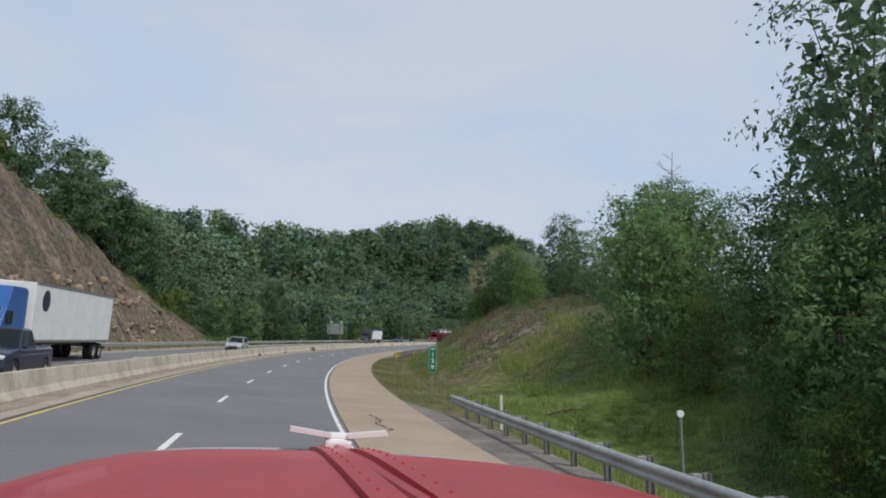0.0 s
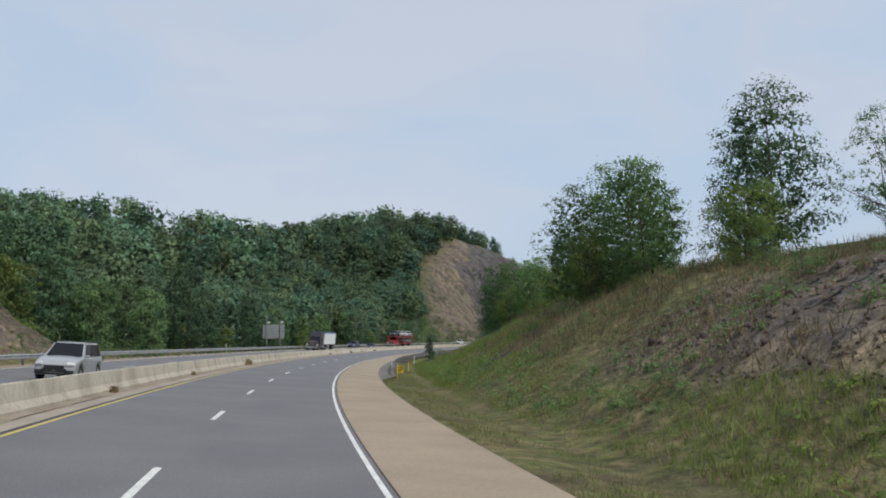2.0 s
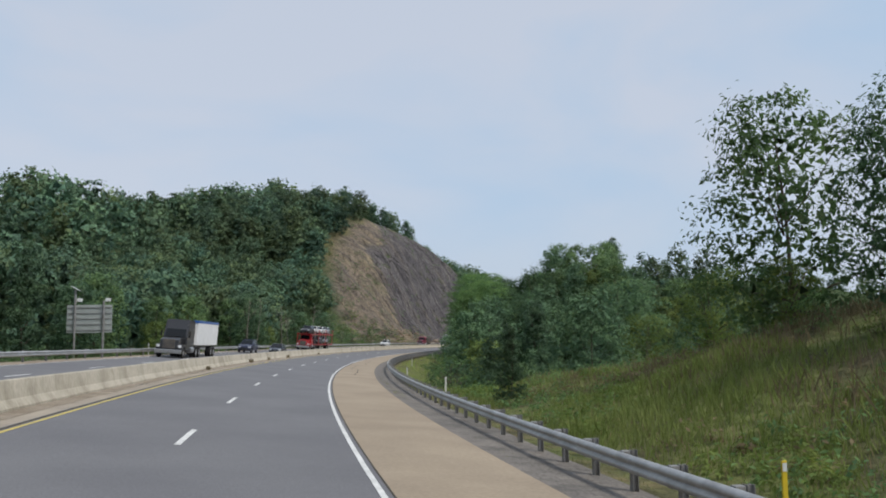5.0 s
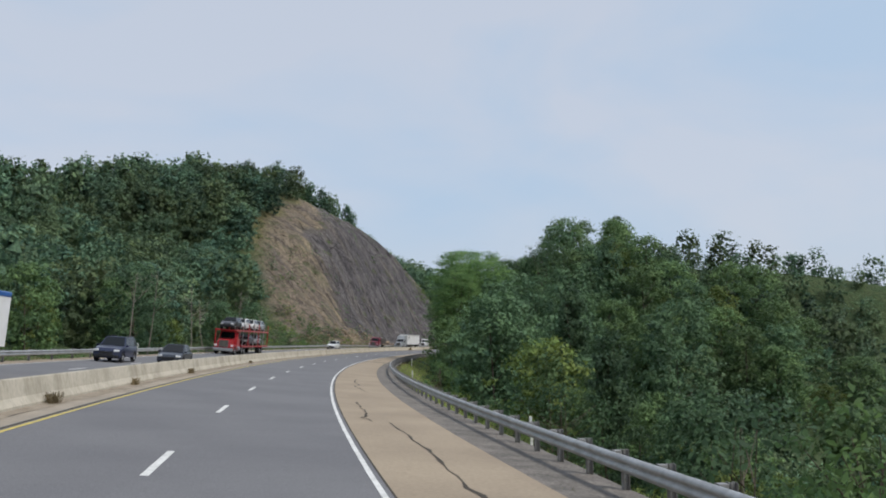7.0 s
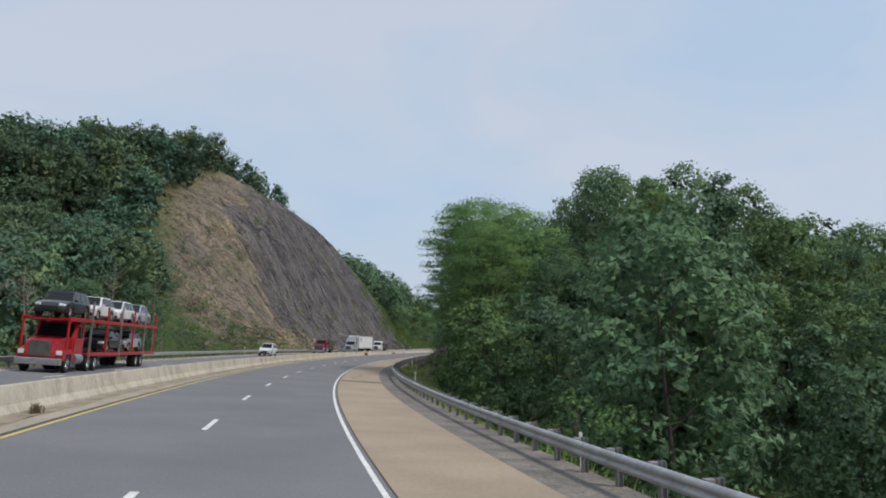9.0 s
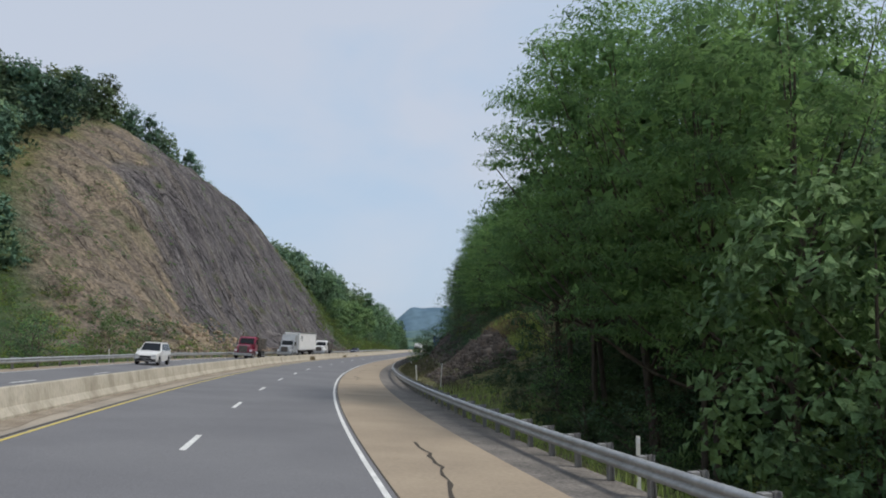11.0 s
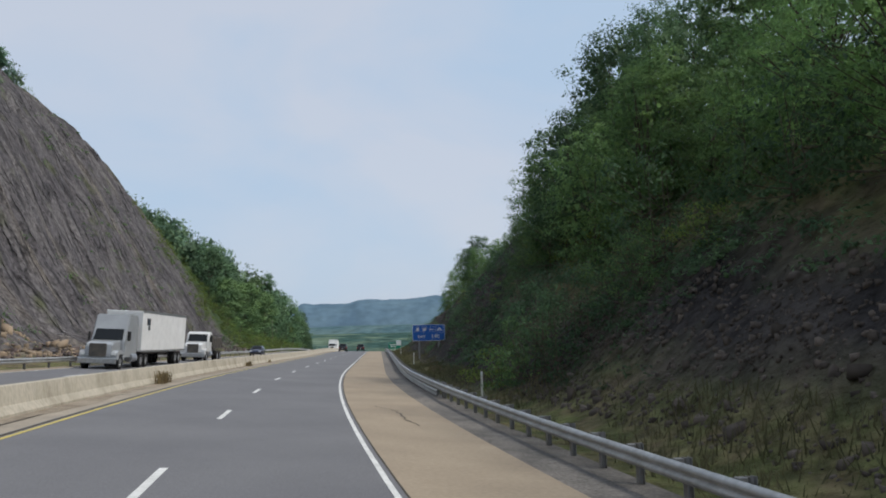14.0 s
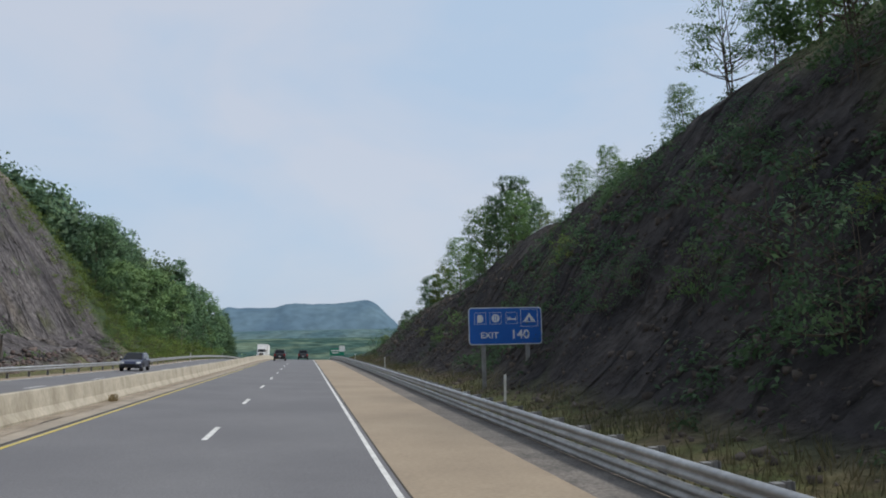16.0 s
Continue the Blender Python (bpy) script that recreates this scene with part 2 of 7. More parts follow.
        bend.inputs["Scale"].default_value, bend.inputs["Detail"].default_value = 0.35, 4.0
        nt.links.new(slope.outputs["Vector"], bend.inputs["Vector"])
        warp = nt.nodes.new("ShaderNodeVectorMath")
        warp.operation = "MULTIPLY_ADD"
        warp.inputs[1].default_value = (3.0, 6.0, 0.0)
        nt.links.new(bend.outputs["Color"], warp.inputs[0])
        nt.links.new(slope.outputs["Vector"], warp.inputs[2])
        nt.links.new(warp.outputs["Vector"], lay.inputs["Vector"])
        cell = nt.nodes.new("ShaderNodeTexVoronoi")
        cell.feature = "DISTANCE_TO_EDGE"
        cell.inputs["Scale"].default_value = size
        nt.links.new(lay.outputs["Vector"], cell.inputs["Vector"])
        g = nt.nodes.new("ShaderNodeMapRange")
        g.inputs["From Min"].default_value, g.inputs["From Max"].default_value = wide, 0.0
        g.inputs["To Max"].default_value = 0.85
        nt.links.new(cell.outputs["Distance"], g.inputs["Value"])
        part_on = nt.nodes.new("ShaderNodeMath")
        part_on.operation = "MULTIPLY"
        nt.links.new(g.outputs["Result"], part_on.inputs[0])
        nt.links.new(noise_fac(0.12 + size * 0.2, 0.38, 0.6), part_on.inputs[1])
        hard = nt.nodes.new("ShaderNodeMapRange")        # the tan rock is softer and less jointed
        hard.inputs["To Min"].default_value = 0.35
        nt.links.new(mask("grey"), hard.inputs["Value"])
        jointed = nt.nodes.new("ShaderNodeMath")
        jointed.operation = "MULTIPLY"
        nt.links.new(part_on.outputs[0], jointed.inputs[0])
        nt.links.new(hard.outputs["Result"], jointed.inputs[1])
        rock = blend(rock, (0.04, 0.036, 0.037), jointed.outputs[0])
        joints.append(jointed.outputs[0])
    # dark shale, taken nearly black so its colour also carries the cutting's shade
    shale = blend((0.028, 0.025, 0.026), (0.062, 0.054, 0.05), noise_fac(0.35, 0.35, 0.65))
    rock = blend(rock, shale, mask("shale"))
    rock = blend(rock, (0.085, 0.09, 0.05), noise_fac(0.2, 0.58, 0.74))
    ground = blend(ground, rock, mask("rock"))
    fine = nt.nodes.new("ShaderNodeTexNoise")
    fine.inputs["Scale"].default_value, fine.inputs["Detail"].default_value = 1.7, 11.0
    nt.links.new(tc.outputs["Object"], fine.inputs["Vector"])
    r = nt.nodes.new("ShaderNodeMapRange")
    r.inputs["From Min"].default_value, r.inputs["From Max"].default_value = 0.3, 0.7
    r.inputs["To Min"].default_value, r.inputs["To Max"].default_value = 0.55, 1.4
    nt.links.new(fine.outputs["Fac"], r.inputs["Value"])
    ground = scaled(nt, ground, None, r.outputs["Result"])
    nt.links.new(ground, b.inputs["Base Color"])
    u = nt.nodes.new("ShaderNodeBump")
    u.inputs["Strength"].default_value, u.inputs["Distance"].default_value = 0.9, 0.55
    nt.links.new(fine.outputs["Fac"], u.inputs["Height"])
    crag = nt.nodes.new("ShaderNodeTexNoise")
    crag.noise_type = "RIDGED_MULTIFRACTAL"
    crag.inputs["Scale"].default_value, crag.inputs["Detail"].default_value = 0.32, 7.0
    nt.links.new(stretch_m.outputs["Vector"], crag.inputs["Vector"])
    w = nt.nodes.new("ShaderNodeBump")
    w.inputs["Distance"].default_value = 1.1
    nt.links.new(mask("rock"), w.inputs["Strength"])
    nt.links.new(crag.outputs["Fac"], w.inputs["Height"])
    nt.links.new(u.outputs["Normal"], w.inputs["Normal"])
    crack = nt.nodes.new("ShaderNodeBump")
    crack.invert = True
    crack.inputs["Distance"].default_value = 0.7
    nt.links.new(mask("rock"), crack.inputs["Strength"])
    nt.links.new(joints[0], crack.inputs["Height"])
    nt.links.new(w.outputs["Normal"], crack.inputs["Normal"])
    nt.links.new(crack.outputs["Normal"], b.inputs["Normal"])
    return m


GROUND = ground_mat()
# ---------------------------------------------------------------- mesh helpers
def mesh_np(name, verts, faces, material, smooth=False, normals=None):
    """A mesh from arrays of vertices and of equal-sided faces."""
    verts, faces = np.asarray(verts, np.float32), np.asarray(faces, np.int32)
    me = bpy.data.meshes.new(name)
    me.vertices.add(len(verts))
    me.vertices.foreach_set("co", verts.ravel())
    n, k = faces.shape
    me.loops.add(n * k)
    me.loops.foreach_set("vertex_index", faces.ravel())
    me.polygons.add(n)
    me.polygons.foreach_set("loop_start", np.arange(0, n * k, k, dtype=np.int32))
    me.polygons.foreach_set("loop_total", np.full(n, k, np.int32))
    if smooth:
        me.polygons.foreach_set("use_smooth", np.ones(n, bool))
    me.materials.append(material)
    me.update()
    if normals is not None:
        me.attributes.new("custom_normal", "FLOAT_VECTOR", "POINT").data.foreach_set("vector", np.asarray(normals, np.float32).ravel())
    return me


def part(name, bm, material, parent, label="", smooth=False):
    """Links a bmesh as one mesh object under a thing or under a part."""
    me = bpy.data.meshes.new(name)
    bm.to_mesh(me)
    bm.free()
    me.materials.append(material)
    if smooth:
        me.polygons.foreach_set("use_smooth", np.ones(len(me.polygons), bool))
    ob = new(name, me)
    ob.parent = parent
    return tagged(ob, label) if label else ob


def piece(name, me, parent, m=None):
    ob = new(name, me)
    ob.parent = parent
    if m is not None:
        ob.matrix_basis = m
    return ob


def box(bm, cx, cy, cz, sx, sy, sz, bevel=0.0, m=None):
    """A box by its middle and its sides, its edges rounded."""
    r = bmesh.ops.create_cube(bm, size=1.0, matrix=(m or Matrix()) @ Matrix.Translation((cx, cy, cz)) @ Matrix.Diagonal((sx, sy, sz, 1)))
    if bevel:
        es = list({e for v in r["verts"] for e in v.link_edges})
        bmesh.ops.bevel(bm, geom=es, offset=bevel, segments=2, affect="EDGES", profile=0.6)


def cyl(bm, p, q, r1, r2=None, seg=12):
    """A round bar from p to q."""
    p, q = Vector(p), Vector(q)
    d = q - p
    m = Matrix.Translation((p + q) / 2) @ d.to_track_quat("Z", "Y").to_matrix().to_4x4()
    bmesh.ops.create_cone(bm, cap_ends=True, segments=seg, radius1=r1, radius2=r1 if r2 is None else r2, depth=d.length, matrix=m)


def prism(bm, outline, w0, w1, m=None):
    """An outline of (y, z) points drawn out along x from w0 to w1."""
    m = m or Matrix()
    a = [bm.verts.new(m @ Vector((w0, y, z))) for y, z in outline]
    b = [bm.verts.new(m @ Vector((w1, y, z))) for y, z in outline]
    n = len(outline)
    fs = [bm.faces.new(a), bm.faces.new(list(reversed(b)))]
    for i in range(n):
        fs.append(bm.faces.new((a[i], b[i], b[(i + 1) % n], a[(i + 1) % n])))
    bmesh.ops.recalc_face_normals(bm, faces=fs)


def hash01(ix, iy, seed):
    h = (ix.astype(np.int64) * 374761393 + iy.astype(np.int64) * 668265263 + seed * 1442695041) & 0xFFFFFFFF
    h = ((h ^ (h >> 13)) * 1274126177) & 0xFFFFFFFF
    return ((h ^ (h >> 16)) & 0xFFFF) / 65535.0


def value_noise(x, y, seed=0):
    ix, iy = np.floor(x), np.floor(y)
    fx, fy = x - ix, y - iy
    fx, fy = fx * fx * (3 - 2 * fx), fy * fy * (3 - 2 * fy)
    a, b, c, d = (hash01(ix + i, iy + j, seed) for j in (0, 1) for i in (0, 1))
    return (a + (b - a) * fx) * (1 - fy) + (c + (d - c) * fx) * fy


def fbm(x, y, seed=0, octaves=4):
    t, amp = 0, 1.0
    for o in range(octaves):
        t = t + amp * (value_noise(x * 2 ** o, y * 2 ** o, seed + o) - 0.5)
        amp *= 0.5
    return t


def smoothstep(a, b, x):
    t = np.clip((x - a) / (b - a), 0, 1)
    return t * t * (3 - 2 * t)


# ---------------------------------------------------------------- the lie of the land
FAR_EDGE, NEAR_EDGE = -16.9, 5.3          # where the paved width ends
LEFT_U = [0, 4, 10, 15, 20, 26, 32, 38, 46, 58, 75, 110, 180, 300, 600]
LEFT = {
    -400: "1.4 1.7 9 19 21 23 25 27 30 36 42 50 60 70 60",
    60: "1.4 1.7 9.5 19.5 21 22 23 24 26 30 36 46 60 70 60",
    88: "1.4 1.7 9.5 18.5 20 21 22 23 24.5 28 33 43 58 70 60",
    100: "1.4 1.6 8.5 15.5 17 18 19 20.5 22 26 31 42 58 70 60",
    112: "1.4 1.8 7.5 12 13.5 15 16 17 19 23 29 40 58 70 60",
    123: "1.4 1.7 5.5 8 9.5 10.5 11.5 13 15 19 26 38 56 70 60",
    133: "1.4 1.4 2.4 3.6 5 6.5 8 10 13 18 25 37 56 70 60",
    150: "1.4 1.3 1.4 2 2.8 3.5 4.5 6 8 11 16 29 52 72 66",
    230: "1.4 1.0 0.8 1 1.5 2 2.4 3 4 5.5 8.5 19 44 67 66",
    330: "1.4 1 0.8 1.2 2 3 4 5 6.5 9 13 25 50 70 66",
    400: "1.4 1.2 1.5 3 5 8 10.5 13 16 20 27 40 58 75 66",
    430: "1.4 1.5 3 6 11 17 23 28 35 42 47 50 54 56 56",
    455: "1.3 1.4 2.2 5.5 12 23 33 39 45 52 56 57 55 54 54",
    485: "1.2 1.3 2.2 5 12.5 25 36 46 53 61 64 64 58 55 54",
    510: "1 1.1 2 4.5 12 24 35 45 53 60 66 70 66 62 58",
    548: ".9 .9 1.6 4 14 24 35 44 50 57 63 69 71 64 58",
    572: ".7 .7 1.5 5 12 21 30 37 43 50 57 64 66 60 52",
    605: ".3 .3 1 4 7 11 15 19 24 31 39 48 56 56 52",
    700: "0 0 1 3 6 11 16 21 28 34 40 48 54 54 50",
    800: "-1.5 -1.5 -1 1 3 5 8 10 14 17 20 25 30 30 30",
    900: "-5 -6 -6 -6 -5 -4 -3 -2 0 2 5 8 8 5 0",
    1150: "-20 -21 -22 -23 -24 -24 -25 -25 -26 -26 -27 -28 -30 -30 -30",
}
RIGHT_V = [0, 1.5, 3, 5, 8, 11, 14.5, 20, 28, 40, 60, 100, 200]
RIGHT = {
    -400: "-.5 -.8 -1.2 -1.5 -2 -2 -1.5 -1 0 1 2 2 0",
    20: "-.5 -.8 -1.3 -2.2 -3 -3 -2.5 -2 -1 0 1 2 0",
    45: "-.5 -.7 -1 -1.2 -1 -.3 .5 1.5 2.5 3 3 2 0",
    65: "-.5 -.75 -1 -.6 .8 2.4 3.8 5 5.5 5.5 5 3 0",
    87: "-.5 -.75 -1 -.3 1.5 3.5 5.2 6 6.2 6 5 3 0",
    120: "-.5 -.75 -1 -.2 1.6 3.4 5.2 6.5 7 6.8 5 2 -5",
    150: "-.5 -.8 -1 -.5 .8 2.2 3.8 5.5 6.2 6 4 0 -10",
    180: "-.5 -.8 -1 -1 -.6 0 .5 1 1 0 -3 -6 -15",
    205: "-.5 -.9 -1.6 -2.8 -5 -7 -9 -11 -12 -14 -18 -22 -26",
    265: "-.5 -.9 -1.6 -2.8 -5 -7.5 -9.5 -12 -13 -14 -19 -23 -27",
    295: "-.5 -.9 -1.5 -2.5 -4.5 -6 -7 -8 -8 -9 -15 -22 -26",
    320: "-.5 -.8 -1.2 -1.8 -3 -3.6 -4 -3 0 3 -3 -14 -22",
    340: "-.5 -.7 -.8 -.6 0 1 2.2 4 7 10 3 -12 -22",
    358: "-.5 -.6 -.6 .3 2.2 4.2 6 9 13 15 6 -9 -20",
    385: "-.5 -.6 -.5 .8 3.5 6 7.5 11 15 17 9 -4 -14",
    420: "-.4 -.5 -.4 .3 3.6 8 11.5 14.5 18 21 22 18 0",
    455: "-.3 -.4 -.2 .3 3.3 8.2 12.6 16.5 19 20 19 14 0",
    490: "-.3 -.4 -.2 .3 3.3 8 11.6 12.5 12.5 12 11 8 -5",
    530: "-.2 -.3 -.2 .8 3.6 6.4 8.4 9 9 9 8 5 -8",
    575: "-.3 -.4 -.3 .4 1.5 2.5 3.5 4.5 5 5 3 0 -10",
    640: "-1.2 -1.4 -1.6 -1 -.5 0 .5 1 1 0 -3 -8 -15",
    900: "-9 -10 -11 -12 -13 -14 -14 -15 -15 -16 -18 -20 -25",
    1150: "-20 -21 -22 -23 -24 -24 -25 -25 -26 -26 -27 -28 -30",
}


def table(rows_of, stations):
    keys = np.array(sorted(rows_of), float)
    vals = np.array([[float(v) for v in rows_of[k].split()] for k in sorted(rows_of)])
    vals = vals - vals[:, :1]
    st = np.array(stations, float)

    def value(s, u):
        s, u = np.clip(s, keys[0], keys[-1] - 1e-6), np.clip(u, 0, st[-1] - 1e-6)
        i = np.searchsorted(keys, s, side="right") - 1
        j = np.searchsorted(st, u, side="right") - 1
        a, b = (s - keys[i]) / (keys[i + 1] - keys[i]), (u - st[j]) / (st[j + 1] - st[j])
        a = a * a * (3 - 2 * a)
        return (vals[i, j] * (1 - a) + vals[i + 1, j] * a) * (1 - b) + (vals[i, j + 1] * (1 - a) + vals[i + 1, j + 1] * a) * b
    return value


left_rise, right_rise = table(LEFT, LEFT_U), table(RIGHT, RIGHT_V)


def grade(s):
    """The road's height along its line: level, then over a crest and down into the valley."""
    d = np.clip(np.asarray(s, float) - 540, 0, 200)
    return -d * d / 7000 - 0.057 * np.clip(np.asarray(s, float) - 740, 0, 300)


def bank(s):
    return 0.083 - 0.05 * np.clip((np.asarray(s, float) - 380) / 120, 0, 1)


def road_z(s, off):
    return grade(s) - bank(s) * off


def rock_mask(s, off):
    """Where bare rock shows, and how grey it is."""
    u, v = FAR_EDGE - off, off - NEAR_EDGE
    wob = 6 * fbm(s / 9.0, off / 9.0, 5)
    a = smoothstep(2, 6, u) * (1 - smoothstep(14, 18, u + wob * .6)) * (1 - smoothstep(116, 130, s + wob * .7 - u * .3))
    top = 50 + 4 * smoothstep(450, 485, s)
    b = smoothstep(3, 7, u) * (1 - smoothstep(top - 3, top + 3, u + wob)) * smoothstep(-7, 7, s + wob - 381 - 1.6 * (u - 13)) * (1 - smoothstep(556, 566, s + wob * .4 - (u - 14) * 1.0))
    c = smoothstep(6, 8.5, v + wob * .3) * (1 - smoothstep(12, 14.5, v + wob * .5)) * (smoothstep(56, 64, s + wob) * (1 - smoothstep(80, 90, s + wob)) + smoothstep(102, 110, s + wob) * (1 - smoothstep(118, 128, s + wob)))
    d = smoothstep(4.5, 6.5, v + wob * .2) * (1 - smoothstep(9, 12, v + wob * .5)) * smoothstep(345, 352, s) * (1 - smoothstep(395, 410, s))
    e = smoothstep(3.2, 4.6, v + wob * .2) * (1 - smoothstep(7, 11, v + wob * .6 - 8 * smoothstep(435, 450, s))) * smoothstep(390, 405, s) * (1 - smoothstep(575, 600, s))
    rock = np.maximum.reduce([a, b, c, d, e])
    ragged = 34 * fbm(s / 24.0, off / 24.0, 15)
    grey = np.maximum.reduce([smoothstep(-26, 24, s + wob * 1.5 + ragged - 438 - 1.0 * (u - 13)) * (u > 0), 0.3 * smoothstep(370, 400, s) * (u > 0), 0.55 * c, d, e])
    return np.clip(rock, 0, 1), np.clip(grey, 0, 1)


def land_z(s, off):
    """The height of the open ground at s and off."""
    s, off = np.asarray(s, float), np.asarray(off, float)
    u, v = np.maximum(FAR_EDGE - off, 0), np.maximum(off - NEAR_EDGE, 0)
    z = road_z(s, np.clip(off, FAR_EDGE, NEAR_EDGE)) - 0.07
    z = z + np.where(u > 0, left_rise(s, u), 0) + np.where(v > 0, right_rise(s, v), 0)
    rock, _ = rock_mask(s, off)
    rough = np.clip(np.maximum(u - 3, v - 3) / 6, 0, 1)
    z = z + rough * (1.4 * fbm(s / 14, off / 14, 11) + 0.35 * fbm(s / 3.0, off / 3.0, 21, 3))
    z = z + rock * np.where(u > 0, 2.4, 0.9) * (np.abs(fbm(s / 7 + off / 30, off / 15, 31, 4)) - 0.15)
    z = z + rock * (u > 0) * 1.5 * (np.abs(fbm((s + 0.35 * off) / 4.5, off / 26, 41, 4)) - 0.12)
    z = z + rock * (u > 0) * 0.9 * fbm((s - 0.3 * off) / 3.2, off / 3.6, 61, 3)
    ledge = z / 2.3 + 0.8 * fbm(s / 12, off / 12, 51)
    z = z + rock * (u > 0) * (1 - smoothstep(436, 462, s + u * 0.5)) * 1.1 * (smoothstep(0.25, 0.75, ledge % 1.0) - (ledge % 1.0))
    return z


def spot(s, off, lift=0.0):
    """The place on the ground at s and off."""
    x, y = plan(s, off)
    return Vector((x, y, float(land_z(s, off)) + lift))


def on_road(s, off, lift=0.0):
    x, y = plan(s, off)
    return Vector((x, y, float(road_z(s, off)) + lift))


def facing(s):
    """The turn about the upright that points +y along the road."""
    return -math.degrees(heading(s))


def grid_faces(nr, nc):
    i = np.arange(nr - 1)[:, None] * nc + np.arange(nc - 1)[None, :]
    return np.stack([i, i + 1, i + nc + 1, i + nc], -1).reshape(-1, 4)


def sheet(name, ss, offs, height, material, smooth=True):
    S, O = np.meshgrid(np.asarray(ss, float), np.asarray(offs, float), indexing="ij")
    X, Y = plan_np(S, O)
    Z = height(S, O)
    return mesh_np(name, np.stack([X, Y, Z], -1).reshape(-1, 3), grid_faces(*S.shape), material, smooth), S.ravel(), O.ravel()


ss = np.concatenate([np.arange(-1500, -60, 40), np.arange(-60, 620, 1.3), np.arange(620, 900, 6), np.arange(900, 4300, 100)])
offs = np.concatenate([-np.geomspace(1500, 130, 12), -np.arange(118, 70, -6), -np.arange(70, 17.0, -1.0), [-16.9, -12, -6, 0, 5.3],
                       np.arange(6.1, 34, 0.9), np.arange(35, 60, 3), np.geomspace(62, 500, 10)])
me, gs, go = sheet("ground", ss, offs, land_z, GROUND)
rock, grey = rock_mask(gs, go)
gu, gv = FAR_EDGE - go, go - NEAR_EDGE
# spreads towards the road at s 296-350, painting canopy shade on the ground
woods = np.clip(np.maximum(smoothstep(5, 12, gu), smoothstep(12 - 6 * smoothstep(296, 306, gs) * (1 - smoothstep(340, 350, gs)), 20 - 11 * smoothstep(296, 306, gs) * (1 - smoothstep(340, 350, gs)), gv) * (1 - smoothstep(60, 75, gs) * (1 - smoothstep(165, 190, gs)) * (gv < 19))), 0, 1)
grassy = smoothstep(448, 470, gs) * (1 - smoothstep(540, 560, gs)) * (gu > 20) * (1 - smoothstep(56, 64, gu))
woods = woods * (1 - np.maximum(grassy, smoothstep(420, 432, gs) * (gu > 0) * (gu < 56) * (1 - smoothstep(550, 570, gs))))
# also darkens the ground below the first trees, as their shade
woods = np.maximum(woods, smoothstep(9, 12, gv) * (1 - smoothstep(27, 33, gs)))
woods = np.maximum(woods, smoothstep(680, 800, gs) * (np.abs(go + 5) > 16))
lush = smoothstep(3, 6, gv) * (1 - smoothstep(42, 60, gs)) + 0.4 * smoothstep(2, 5, gv) * smoothstep(110, 130, gs) * (1 - smoothstep(330, 350, gs))
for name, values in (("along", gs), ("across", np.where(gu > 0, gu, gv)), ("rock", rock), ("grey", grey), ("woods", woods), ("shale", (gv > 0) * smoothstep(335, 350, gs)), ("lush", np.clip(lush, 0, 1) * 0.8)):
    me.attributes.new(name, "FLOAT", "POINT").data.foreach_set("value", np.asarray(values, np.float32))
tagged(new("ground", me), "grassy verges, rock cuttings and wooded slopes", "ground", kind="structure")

# ---------------------------------------------------------------- road
gravel_in, gravel_out = np.arange(-300, 38, 4.0), np.concatenate([np.arange(108, 700, 4.0), np.arange(700, 1001, 15.0)])
stations = np.concatenate([np.arange(-300, 700, 4.0), np.arange(700, 1001, 15.0)])


def strip(name, o0, o1, lift, material, ss=stations, cols=2):
    return sheet(name, ss, np.linspace(o0, o1, cols), lambda S, O: road_z(S, O) + lift, material)[0]


road = tagged(new("road", strip("road", -5.95, 1.85, 0.0, ASPHALT)), "grey asphalt carriageway of two lanes", "road", kind="structure")
tagged(new("opposite_road", strip("opposite_road", -16.0, -8.45, 0.0, ASPHALT)), "grey asphalt carriageway beyond the median wall", "road", kind="structure")
tagged(new("shoulder", strip("shoulder", 1.85, 4.85, -0.006, SHOULDER)), "wide tan paved shoulder", "road shoulder", kind="structure")
tagged(new("median_strip", strip("median_strip", -8.45, -5.95, -0.006, INNER)), "narrow pale paved strip along the median wall", "road shoulder", kind="structure")
for stretch_s in (gravel_in, gravel_out):
    S = np.repeat(np.asarray(stretch_s, float)[:, None], 4, 1)
    wide = 0.02 + 1.73 * np.where(S < 60, 1 - smoothstep(24, 36, S), smoothstep(108, 128, S)) + 0.25 * fbm(S / 6.0, S * 0, 77, 3) * (np.arange(4) == 3)
    O = 4.85 + wide * np.array([0, 0.33, 0.66, 1.0])
    X, Y = plan_np(S, O)
    me = mesh_np("gravel_edge", np.stack([X, Y, road_z(S, O) - 0.02], -1).reshape(-1, 3), grid_faces(*S.shape), GRAVEL, True)
    tagged(new("gravel_edge", me), "dark gravel edge of the road", "road shoulder", kind="structure")
tagged(new("far_shoulder", strip("far_shoulder", -17.3, -16.0, -0.006, SHOULDER)), "paved far shoulder", "road shoulder", kind="structure")

for o, material, label in ((1.67, WHITE, "solid white edge line"), (-15.75, WHITE, "solid white far edge line"), (-5.68, YELLOW, "solid yellow line"), (-8.7, YELLOW, "solid yellow line of the opposite road")):
    tagged(new("road_line", strip("road_line", o - 0.055, o + 0.055, 0.006, material)), label, "road marking", kind="structure")
